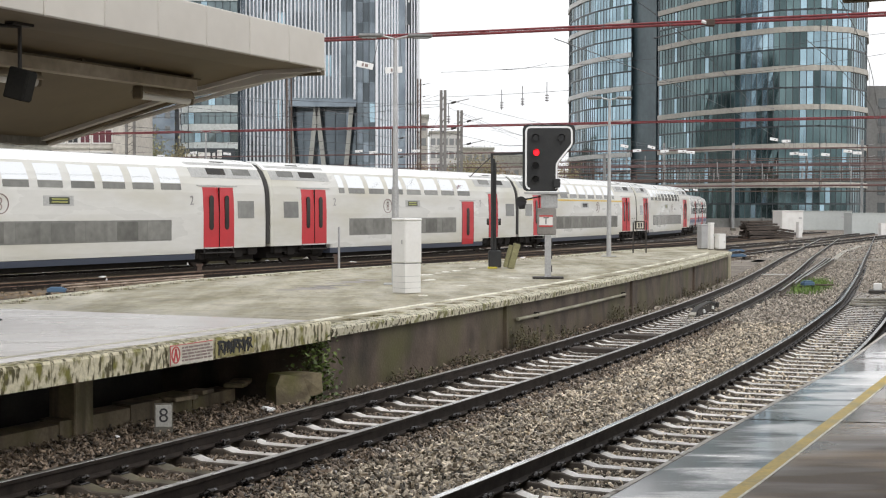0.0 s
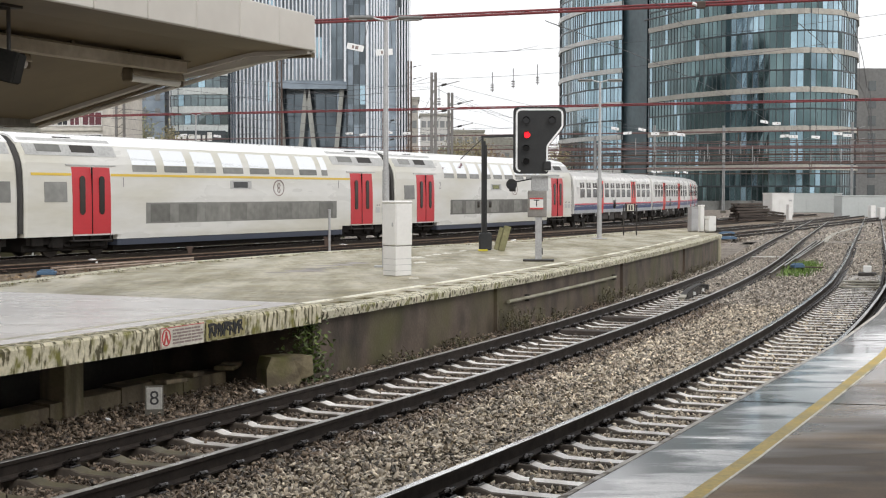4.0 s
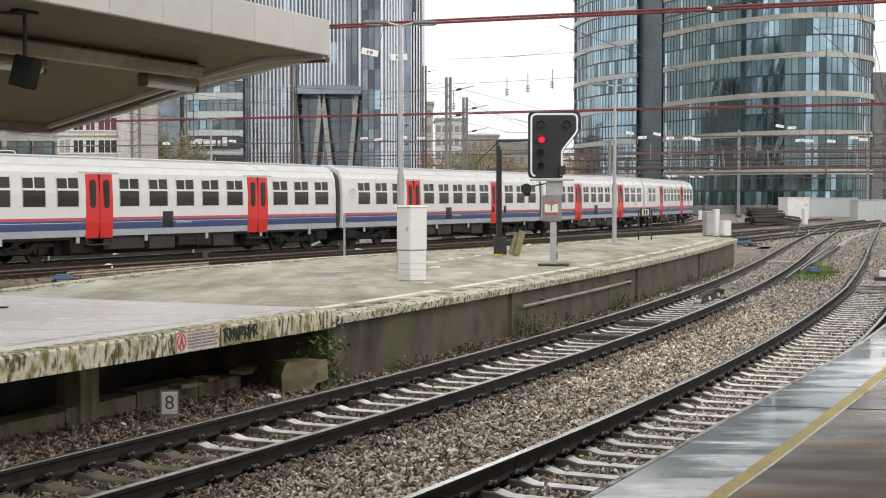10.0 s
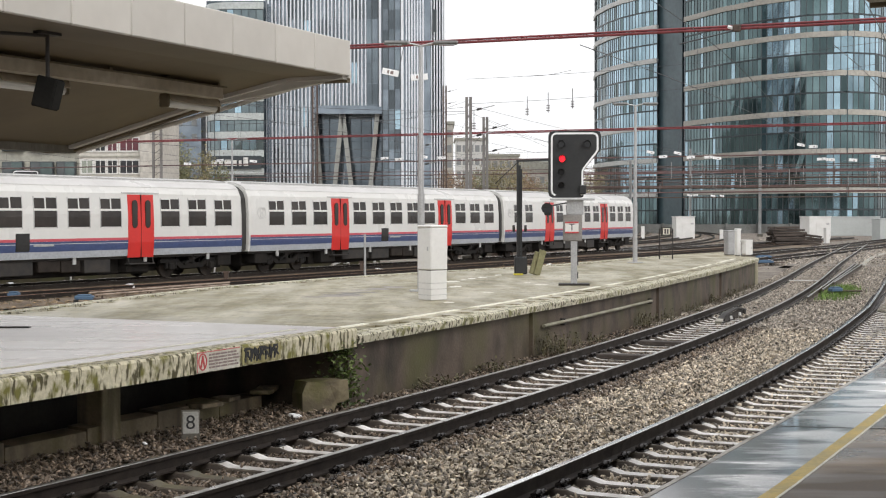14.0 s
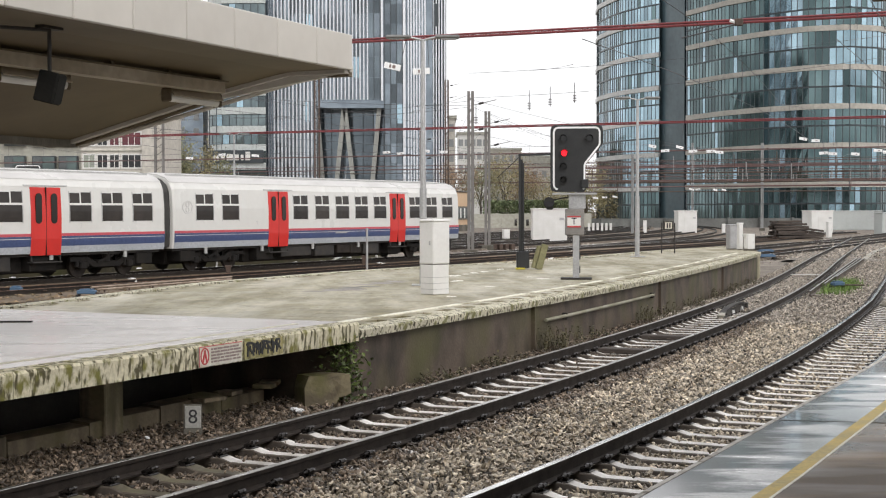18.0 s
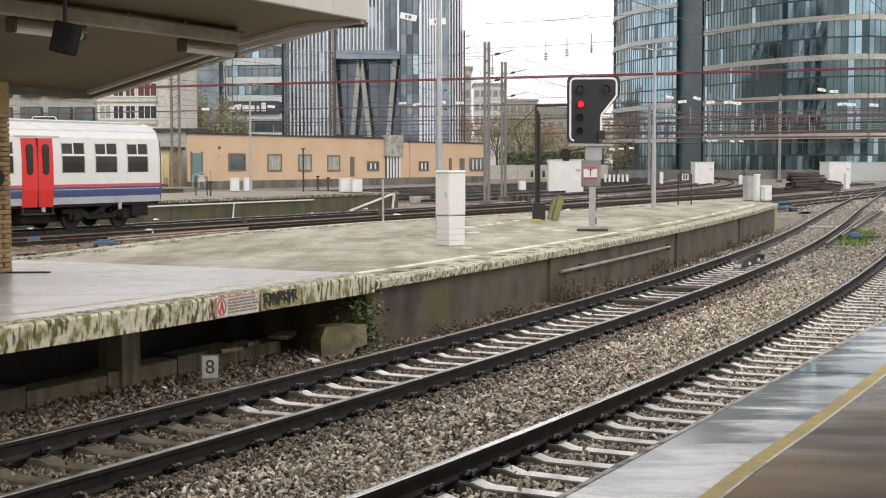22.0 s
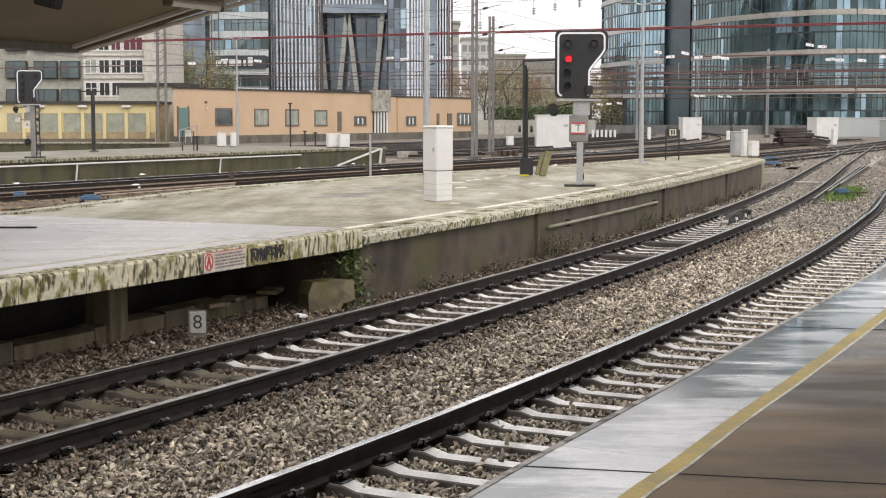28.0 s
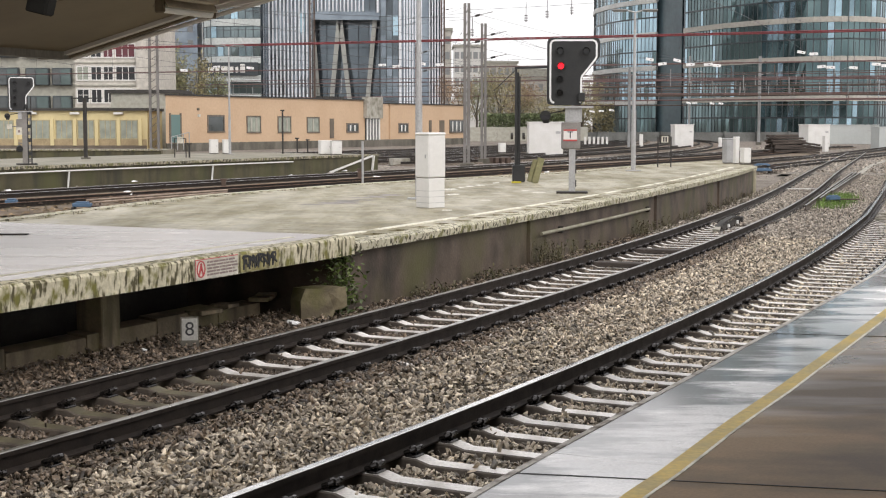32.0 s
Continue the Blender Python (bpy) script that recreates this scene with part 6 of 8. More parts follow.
M_SOFT = mat("grey rendered wall", (0.41, 0.40, 0.345), (0.34, 0.33, 0.28), 0.8, scale=0.15, fine=2, bump=0.05)
M_PALE = mat("pale beige wall", (0.55, 0.52, 0.47), (0.46, 0.43, 0.38), 0.8, scale=0.15, fine=2, bump=0.05)
M_YELLOWWALL = mat("cream yellow wall", (0.68, 0.58, 0.33), (0.60, 0.51, 0.28), 0.8, scale=0.3, fine=2, bump=0.0, grain=0.04)
M_TARROOF = mat("dark roof felt", (0.06, 0.055, 0.05), (0.04, 0.038, 0.035), 0.8, scale=0.5, fine=5)
M_CURTAIN = glass("window with grey curtain", (0.29, 0.31, 0.255), (0.19, 0.21, 0.18), 0.2, 1.5, 0.3, 1.0)
M_WINDOW = glass("dark house window", (0.035, 0.045, 0.045), (0.02, 0.025, 0.025), 0.08, 1.6, 0.5)
M_FRAME = plain("white window frame", (0.68, 0.67, 0.64), 0.4)
M_TANWALL = mat("soiled tan render", (0.40, 0.315, 0.19), (0.31, 0.24, 0.145), 0.8, scale=1, fine=8)
M_SURROUND = mat("dull cream window surround", (0.42, 0.37, 0.23), (0.34, 0.30, 0.19), 0.8, scale=1, fine=8)
M_SILL = mat("dark stone surround", (0.17, 0.14, 0.11), (0.12, 0.10, 0.08), 0.8, scale=1, fine=8)
M_TEALDOOR = plain("faded teal door", (0.12, 0.20, 0.19), 0.5)
M_SILVER = mat("pale aluminium fin", (0.74, 0.76, 0.79), (0.66, 0.68, 0.72), 0.4, 0.1, scale=0.3, fine=3, bump=0.0)
M_STRUT = mat("beige concrete strut", (0.33, 0.335, 0.31), (0.27, 0.275, 0.255), 0.7, scale=0.3, fine=3, grain=0.05)


def facade_panes(t, pts, zs, bay, materials, pick, part_rows, seed, gap=0.05):
    """Curtain wall along the footprint: a pane for each bay and storey, each set at a slightly different tilt."""
    r = random.Random(seed)
    line = Line(pts)
    n = max(1, round(line.length / bay))
    joined = {}
    for row, (z0, z1) in enumerate(zs):
        for i in range(n):
            s0, s1 = line.length * i / n, line.length * (i + 1) / n
            (xa, ya, _), (xb, yb, _) = line.at(s0 + gap), line.at(s1 - gap)
            d = math.hypot(xb - xa, yb - ya) or 1
            nx, ny = (yb - ya) / d, -(xb - xa) / d
            q = [r.uniform(-0.012, 0.012) for _ in range(4)]
            v = [(xa + nx * q[0], ya + ny * q[0], z0), (xb + nx * q[1], yb + ny * q[1], z0), (xb + nx * q[2], yb + ny * q[2], z1), (xa + nx * q[3], ya + ny * q[3], z1)]
            m = materials[pick(i / n, row, r)]
            if row in part_rows:
                part("pane", mesh_of("pane", v, [(0, 1, 2, 3)], m), parent=t)
            else:
                vs, fs = joined.setdefault(m.name, ([], []))
                k = len(vs)
                vs += v
                fs.append((k, k + 1, k + 2, k + 3))
    for name, (vs, fs) in joined.items():
        tagged(part("upper_panes", mesh_of("upper_panes", vs, fs, bpy.data.materials[name]), parent=t), kind="stuff")
    bm = bmesh.new()
    for i in range(n + 1):
        x, y, a = line.at(line.length * i / n)
        beam((x, y, zs[0][0]), (x, y, zs[-1][1]), 0.1, 0.14, bm)
    tagged(part("mullions", bm, M_MULLION, t), kind="stuff")


def bands(t, pts, levels, h, out, material, label):
    line = Line(pts)
    for z in levels:
        part("band", sweep("band", line.pts(0, line.length, 2.5, 0.0, z), [(0.12 + out, -h / 2), (0.12 + out, h / 2), (-0.3, h / 2), (-0.3, -h / 2)], material), parent=t, label=label)


M_BANDPALE = mat("very pale tower band", (0.60, 0.60, 0.58), (0.52, 0.52, 0.5), 0.5, scale=0.2, fine=2, bump=0.0)
# round glass tower, in two curved volumes with a dark recess between
tw = thing("glass_tower", "round office tower of teal glass with pale floor bands", "office tower")
RIGHT = [(51.5, 294), (56.4, 280), (62.0, 270), (68.6, 262.5), (75.4, 260), (81.6, 262.5), (87.0, 269.5), (90.5, 280), (91.5, 292)]
LEFT = [(38.4, 345), (37.8, 335), (39.3, 325), (41.2, 317.5), (44.3, 310.5), (47.5, 305.5)]
BANDS = [7.2 * k for k in range(1, 9)]
zs = []
for k in range(8):
    z = 7.2 * k
    zs += [(z + 0.45 if k else 0.1, z + 3.5), (z + 3.8, z + 6.75)]


def reflection_panes(u, row, r):
    """Sky reflections painted as paler panes in upright strips, more in the upper storeys."""
    if 0.47 < u < 0.515:
        chance = 0.9 if row > 1 else 0.5
    elif 0.515 <= u < 0.70:
        chance = 0.8 if row > 7 else (0.3 if row > 5 else 0.06)
    elif 0.33 < u < 0.42:
        chance = 0.85 if row > 6 else (0.5 if row > 4 else 0.12)
    else:
        chance = 0.45 if int(u * 131) * 37 % 9 == 0 and row > 1 else 0.03
    return 1 if r.random() < chance else 0


facade_panes(tw, RIGHT, zs, 1.25, (M_TOWER, M_TOWER2), reflection_panes, (2, 3, 4, 5), 1)
# on the left volume, too, paler panes stand for reflected sky
facade_panes(tw, LEFT, zs, 1.25, (M_TOWER, M_TOWER2), lambda u, row, r: 1 if row > 1 and r.random() < (0.4 + 0.5 * u) else 0, (4, 5), 2)
bands(tw, RIGHT, BANDS, 1.0, 0.25, M_BAND, "pale horizontal floor band")
bands(tw, LEFT, BANDS, 1.0, 0.25, M_BANDPALE, "pale horizontal floor band")
bands(tw, RIGHT, [z + 3.65 for z in [0] + BANDS[:-1]], 0.3, 0.0, M_MULLION, "thin dark transom")
bands(tw, LEFT, [z + 3.65 for z in [0] + BANDS[:-1]], 0.3, 0.0, M_MULLION, "thin dark transom")
part("recess_wall", sweep("recess_wall", [(47.6, 308, 0), (49.6, 302.5, 0), (51.6, 297, 0)], [(0, 0), (0.2, 0), (0.2, 58), (0, 58)], M_RECESS), parent=tw, label="smooth dark recess between the volumes")
core = [(x + (70 - x) * 0.02, y + 1.2) for x, y in LEFT] + [(47.8, 309.5), (52.0, 298.5)] + [(x, y + 1.2) for x, y in RIGHT] + [(88, 330), (60, 352)]
bm = bmesh.new()
lo, hi = [bm.verts.new((x, y, -0.3)) for x, y in core], [bm.verts.new((x, y, 58)) for x, y in core]
bm.faces.new(hi)
for i in range(len(core)):
    j = (i + 1) % len(core)
    bm.faces.new((lo[i], lo[j], hi[j], hi[i]))
part("core", bm, M_VOID, tw, "dark interior behind the glass")

# tower with silver fins and splayed struts over a dark void
ft = thing("fin_tower", "tower with silver vertical fins above splayed concrete struts", "office tower")
part("left_block", box(-31.4, -22.2, 258.6, 285, -0.3, 66), M_FINGLASS, ft)
part("upper_block", box(-22.2, -6.3, 258.6, 285, 22.6, 66), M_FINGLASS, ft)
part("right_block", box(-6.3, -1.2, 258.6, 285, -0.3, 66), M_FINGLASS, ft)
facade_panes(ft, [(-22.1, 265), (-6.4, 265)], [(0.2, 5.4), (5.6, 10.8), (11, 16.4), (16.6, 22.4)], 2.0, (M_VOIDGLASS, M_FINGLASS), lambda u, row, r: 1 if 0.3 < u < 0.75 and r.random() < 0.3 else 0, (0, 1, 2, 3), 5)
part("void_back", box(-22.2, -6.3, 265.5, 285, -0.3, 22.6), M_VOID, ft)
part("soffit", box(-22.2, -10.1, 258.2, 266, 21.2, 22.6), M_FINGLASS, ft)
part("soffit", box(-10.1, -6.3, 258.6, 266, 21.9, 22.6), M_FINGLASS, ft)
part("glass_strip", box(-13.1, -10.7, 258.2, 258.55, 22.8, 66), M_FINGLASS, ft)
part("glass_strip", box(-10.0, -6.6, 258.2, 258.55, 0, 66), M_VOIDGLASS, ft)
for (x0, x1, z0, z1), sd in (((-31.3, -22.3, 0.3, 22.5), 21), ((-31.3, -13.15, 22.9, 65.5), 22), ((-13.0, -10.75, 22.9, 65.5), 23), ((-9.95, -6.65, 0.3, 65.5), 24)):
    rows = int((z1 - z0) / 3.6)
    facade_panes(ft, [(x0, 258.16 if x0 > -14 else 258.55), (x1, 258.16 if x0 > -14 else 258.55)], [(z0 + (z1 - z0) * k / rows, z0 + (z1 - z0) * (k + 1) / rows - 0.12) for k in range(rows)], 1.36 if x0 < -14 else 1.15,
                 (M_FINGLASS, M_VOIDGLASS, M_TOWER2), lambda u, row, r: 2 if r.random() < 0.03 else (1 if r.random() < (0.2 if x0 < -14 else 0.75) else 0), (), sd)
fin = box(-0.12, 0.12, -0.55, 0.1, 0, 1)
FIN = bpy.data.meshes.new("fin")
fin.to_mesh(FIN)
fin.free()
FIN.materials.append(M_SILVER)
xf = -31.4
while xf < -13.0:
    z0 = 0.0 if xf < -22.2 else 22.7
    part("fin", FIN, parent=ft, at=pose(xf, 258.5, z0) @ Matrix.Diagonal((1, 1, 66 - z0, 1)))
    xf += 0.68
for xf, w in ((-10.4, 1.6), (-6.35, 2.0)):
    part("fin", FIN, parent=ft, at=pose(xf, 258.3, 22.5 if xf < -7 else 0) @ Matrix.Diagonal((w, 1, 43.5 if xf < -7 else 66, 1)))
for k in range(14):
    u = k / 13
    part("fin", FIN, parent=ft, at=pose(-5.6 + u * 6.6, 258.4 + 5 * u ** 2.5, 0) @ Matrix.Diagonal((1.0, 1, 66, 1)))
pts = [(-5.7 + i / 10 * 6.9, 258.7 + 5 * (i / 10) ** 2.5) for i in range(11)] + [(1.6, 270), (1.6, 285)]
part("curved_corner", sweep("curved_corner", [(x, y, 0) for x, y in pts], [(0, 0), (0, 66), (-0.4, 66), (-0.4, 0)], M_FINGLASS), parent=ft)
for p, q in (((-17.4, 259.5, 22.2), (-19.6, 259.5, 0)), ((-17.4, 259.5, 22.2), (-14.9, 259.5, 0)), ((-10.9, 259.5, 22.2), (-13.0, 259.5, 0)), ((-22.6, 259.5, 22.2), (-21.2, 262, 0))):
    part("strut", beam(p, q, 0.8, 0.8), M_STRUT, ft, "splayed beige concrete strut")
part("work_cradle", box(-0.9, -0.1, 257.2, 258.0, 36, 40), M_MULLION, ft)

# round-cornered office block with white spandrels and a sign band
M_SPANDREL = mat("pale glass spandrel", (0.50, 0.53, 0.52), (0.43, 0.46, 0.45), 0.3, scale=0.2, fine=3, bump=0.0)
ob_ = thing("office_block", "office block with white spandrels, window bands and a white sign", "office building")
WE = [(-41.6, 270), (-41.6, 256), (-41.0, 252.8), (-39.2, 250.8), (-36.5, 250), (-30.6, 250)]
zs = [(0.2 + 3.25 * k + 1.1, 0.2 + 3.25 * (k + 1) - 0.25) for k in range(12)]
facade_panes(ob_, WE, zs, 1.3, (M_OFFICEGLASS, M_TOWER2), lambda u, row, r: 1 if r.random() < 0.15 else 0, (2, 3, 4, 5), 6)
bands(ob_, WE, [0.2 + 3.25 * k + 0.45 for k in range(13)], 1.2, 0.1, M_SPANDREL, "pale spandrel band")
part("body", box(-41.2, -30.6, 253.5, 285, -0.3, 41), M_VOID, ob_)
part("sign_band", sweep("sign_band", [(-40.6, 251.5, 0), (-39.2, 250.3, 0), (-36.5, 249.5, 0), (-31.0, 249.5, 0)], [(0.15, 10.9), (0.15, 13.2), (-0.1, 13.2), (-0.1, 10.9)], M_MULLION), parent=ob_)
for k, (x, w, h) in enumerate(((-39.4, 0.95, 1.0), (-38.2, 0.7, 1.0), (-36.9, 1.15, 1.1), (-35.7, 0.8, 1.05), (-34.7, 0.5, 1.0), (-33.7, 0.85, 1.5))):
    part("sign_shape", box(x - w / 2, x + w / 2, 249.0 + max(0, -36.5 - x) * 0.35, 249.12 + max(0, -36.5 - x) * 0.35, 11.4, 11.4 + h, 0.1), M_FRAME, ob_, "plain white sign shape")


def window(t, x0, x1, z0, z1, y, frame_m, glass_m, bars=1, depth=0.08, rail=False):
    """A window in a wall that faces -y: frame round the pane, upright bars."""
    w = part("window", box(x0, x1, y - 0.01, y + 0.02, z0, z1), glass_m, t)
    f = depth
    part("frame", box(x0 - f, x0, y - 0.06, y + 0.02, z0 - f, z1 + f), frame_m, w)
    part("frame", box(x1, x1 + f, y - 0.06, y + 0.02, z0 - f, z1 + f), frame_m, w)
    part("frame", box(x0, x1, y - 0.06, y + 0.02, z1, z1 + f), frame_m, w)
    part("sill", box(x0 - f, x1 + f, y - 0.10, y + 0.02, z0 - f, z0), frame_m, w)
    for k in range(1, bars + 1):
        x = x0 + (x1 - x0) * k / (bars + 1)
        part("bar", box(x - 0.04, x + 0.04, y - 0.05, y, z0, z1), frame_m, w)
    if rail:
        part("bar", box(x0, x1, y - 0.05, y, z0 + (z1 - z0) * 0.55, z0 + (z1 - z0) * 0.55 + 0.07), frame_m, w)


M_DARKPANE = plain("dark apartment window", (0.02, 0.022, 0.024), 0.3)
M_MAROONGLASS = plain("window with a maroon blind", (0.12, 0.03, 0.04), 0.4)
ap = thing("apartment_block", "pale apartment block with rows of white-framed windows", "apartment building")
part("wall", box(-43.55, -33.9, 172, 186, -0.3, 20), M_PALE, ap)
for k in range(5):
    z = 5.08 + 2.72 * k - 0.0
    for j, (x0, x1, b) in enumerate(((-43.2, -41.9, 1), (-41.5, -40.35, 1), (-40.0, -38.95, 1), (-38.5, -36.3, 2))):
        window(ap, x0, x1, z, z + 1.5, 171.99, M_FRAME, M_MAROONGLASS if (j, k) in ((3, 2), (2, 2)) else (M_CURTAIN if (j, k) in ((0, 1), (2, 3)) else M_DARKPANE), b, 0.16, (j + k) % 3 == 0)
    part("floor_ledge", box(-43.55, -34.5, 171.85, 172.0, z - 0.75, z - 0.6), M_SOFT, ap)
gb = thing("office_wing", "grey office wing with protruding dark bay windows", "office building")
part("wall", box(-62, -43.6, 172.4, 186, -0.3, 19), M_SOFT, gb)
for k in range(4):
    z = 3.75 + 3.35 * k
    for x0, x1 in ((-60.2, -57.8), (-56.6, -53.9), (-52.8, -50.25), (-49.4, -46.6), (-46.2, -43.9)):
        w = part("bay_window", box(x0, x1, 171.7, 172.45, z, z + 2.1, 0.05), M_MULLION, gb, "dark metal bay window")
        part("pane", box(x0 + 0.12, x0 + (x1 - x0) * 0.42, 171.66, 171.7, z + 0.12, z + 1.98), M_WINDOW, w)
        part("pane", box(x0 + (x1 - x0) * 0.46, x1 - 0.12, 171.66, 171.7, z + 0.12, z + 1.98), M_BAYGLASS, w)
yb = thing("yellow_building", "low cream-yellow building with curtained windows and dark roof", "building")
part("wall", box(-56, -30.4, 150, 158, -0.3, 3.85), M_YELLOWWALL, yb)
part("roof", box(-56.3, -30.2, 149.6, 158.2, 3.85, 4.15), M_TARROOF, yb)
part("plinth", box(-56, -30.5, 149.9, 150.0, -0.3, 0.2), M_SILL, yb)
part("apron", box(-56, -30.5, 149.93, 150.0, 0.2, 0.85), M_TANWALL, yb, "soiled tan wall under the windows")
for x0, x1 in ((-55.5, -53.8), (-52.6, -50.8), (-49.4, -47.6), (-46.0, -44.6), (-42.8, -40.8), (-40.0, -38.4), (-37.7, -36.1), (-35.4, -33.8), (-33.2, -31.5)):
    window(yb, x0, x1, 0.95, 2.8, 149.99, M_SURROUND, M_CURTAIN, 2, 0.1)
    part("pilaster", box(x1 + 0.16, x1 + 0.52, 149.75, 150.0, 0.2, 3.0), M_YELLOWWALL, yb)
for x in (-47, -42.5, -38.0, -33.4):
    part("wall_lamp", box(x - 0.5, x + 0.5, 149.5, 149.95, 3.45, 3.7, 0.05), M_WHITE, yb)
part("end_pier", box(-36.0, -34.3, 171.4, 172.2, -0.3, 20), M_PALE, ap, "pale pier at the end of the facade")
rb = thing("roof_house", "grey dark-roofed plant house behind the yellow building", "building")
part("wall", box(-36.5, -29.0, 160, 168, -0.3, 5.9), M_SOFT, rb)
part("roof", box(-36.8, -28.7, 159.7, 168, 5.9, 6.3), M_TARROOF, rb)

def skewed(bm, limit):
    """Cuts the near end of the long building at a slant, as its plot is cut."""
    for v in bm.verts:
        if v.co.x < limit and v.co.y > 1:
            v.co.x += 1.2 * v.co.y
    return bm


# long ochre railway building; local x runs along its front
oc = thing("ochre_building", "long low ochre railway building with dark-framed windows", "building", at=pose(-27.1, 140, 0, 0, 0, 60.2))
part("wall", skewed(box(0.8, 40.6, 0, 8, 0.55, 5.3), 0.81), M_OCHRE, oc)
part("wall", box(42.7, 63.3, -0.3, 8, 0.45, 4.95), M_OCHRE, oc)
part("wall", box(40.6, 42.7, -0.1, 8, 0.45, 4.9), M_OCHRE, oc)
# dark strip put in for the shadow along the wall's foot, no built plinth
part("plinth", skewed(box(0.6, 63.5, -0.42, 8, -0.3, 0.55), 0.61), M_WALL, oc)
part("roof_edge", skewed(box(0.5, 40.8, -0.15, 8.2, 5.3, 5.45), 0.51), M_TARROOF, oc)
part("roof_edge", box(42.4, 63.6, -0.45, 8.2, 4.95, 5.08), M_TARROOF, oc)
part("entrance_pier", box(37.0, 40.7, -0.5, 0.2, 3.15, 5.75), M_CONC, oc, "grey concrete pier over slatted doors")
part("doorway", box(37.3, 40.5, -0.15, 0.02, 0.5, 3.15), M_WINDOW, oc)
for k in range(5):
    part("door_slat", box(37.45 + k * 0.68, 37.75 + k * 0.68, -0.22, -0.14, 0.5, 3.1), M_FRAME, oc)
part("door", box(1.5, 2.9, -0.08, 0.01, 0.6, 3.4), M_TEALDOOR, oc, "faded teal door")
part("door_frame", box(1.3, 1.5, -0.1, 0.02, 0.6, 3.55), M_SILL, oc)
part("door_frame", box(2.9, 3.1, -0.1, 0.02, 0.6, 3.55), M_SILL, oc)
for k in range(4):
    part("stair_rail", beam((0.2 + k * 0.9, -1.2, -0.1), (0.2 + k * 0.9, -1.2, 1.2 + 0.15 * k), 0.07, 0.07), M_GALV, oc)
part("stair_rail", beam((0.2, -1.2, 1.2), (2.9, -1.2, 1.65), 0.07, 0.07), M_GALV, oc)
for x0, x1, z0, z1, m, b in ((7.4, 9.9, 1.75, 3.25, M_WINDOW, 0), (14.0, 16.2, 1.65, 3.2, M_CURTAIN, 2), (19.6, 21.8, 1.62, 3.18, M_CURTAIN, 2), (25.2, 27.4, 1.6, 3.12, M_CURTAIN, 1), (33.4, 35.7, 1.58, 2.42, M_WINDOW, 2), (44.8, 46.9, 1.5, 2.42, M_WINDOW, 2), (57.9, 62.7, 1.42, 2.9, M_WINDOW, 4)):
    front = -0.01 if x0 < 41 else -0.31
    window(oc, x0, x1, z0, z1, front, M_SILL, m, 0, 0.16)
    for k in range(b):
        part("light_bar", box(x0 + (x1 - x0) * (k + 0.7) / (b + 0.4) - 0.14, x0 + (x1 - x0) * (k + 0.7) / (b + 0.4) + 0.14, front - 0.05, front - 0.005, z0 + 0.05, z1 - 0.1), M_FRAME if m == M_WINDOW else M_SOFT, oc)
for x0, x1, z0, z1 in ((29.7, 30.5, 0.8, 3.1), (52.3, 52.9, 1.4, 2.95), (55.1, 56.3, 1.2, 2.95)):
    part("slot_door", box(x0, x1, -0.4 if x0 > 41 else -0.08, 0.02, z0, z1), M_SILL, oc)
part("wall_lamp", box(5.7, 6.0, -0.15, 0, 3.2, 3.45), M_LAMPGLASS, oc)
part("vent", box(5.6, 5.95, -0.08, 0, 3.85, 4.1), M_SILL, oc)
for k in range(7):
    part("roof_vent", box(30.5 + k * 0.8, 31.0 + k * 0.8, 2, 2.5, 5.4, 5.75), M_TARROOF, oc)

# low wall, hedge and distant houses
M_YARDWALL = mat("grey yard wall", (0.17, 0.175, 0.165), (0.10, 0.10, 0.095), 0.8, scale=0.4, fine=4)
yw = thing("yard_wall", "long grey wall along the back of the yard", "wall", kind="structure")
for k in range(24):
    part("wall_bay", box(6 + k * 5.0, 6 + k * 5.0 + 4.97, 228 - k * 0.4, 228.5 - k * 0.4, -0.3, 1.15 + (k % 4 == 1) * 0.05), M_YARDWALL, yw)
    part("wall_pier", box(5.9 + k * 5.0, 6.2 + k * 5.0, 227.8 - k * 0.4, 228.6 - k * 0.4, -0.3, 1.3), M_YARDWALL, yw)
M_SLAB = mat("dark grey rendered wall", (0.20, 0.20, 0.195), (0.16, 0.16, 0.155), 0.8, scale=0.15, fine=2, bump=0.05)
gs = thing("grey_slab_building", "plain grey office slab with small dark windows", "office building")
part("wall", box(94, 125, 300, 330, -0.3, 29), M_SLAB, gs)
for k in range(7):
    for j in range(6):
        part("window", box(95 + j * 4.5, 96.6 + j * 4.5, 299.9, 300.02, 2 + k * 3.7, 4.1 + k * 3.7), M_WINDOW, gs)


M_FARPANE = plain("pale distant pane", (0.27, 0.28, 0.28), 0.5)


def house(name, label, x0, x1, y, h, m, rows, cols, roof=None):
    t = thing(name, label, "building", "distant houses")
    part("wall", box(x0, x1, y, y + 15, -0.3, h), m, t)
    part("roof", box(x0 - 0.3, x1 + 0.3, y - 0.3, y + 15.3, h, h + (2.6 if roof else 0.6)), roof or M_SOFT, t)
    for r in range(rows):
        for c in range(cols):
            wx = x0 + (x1 - x0) * (c + 0.5) / cols
            part("window", box(wx - 0.55, wx + 0.55, y - 0.08, y + 0.02, h - 2.8 - r * 3.2, h - 1.2 - r * 3.2), M_FARPANE, t)
    return t


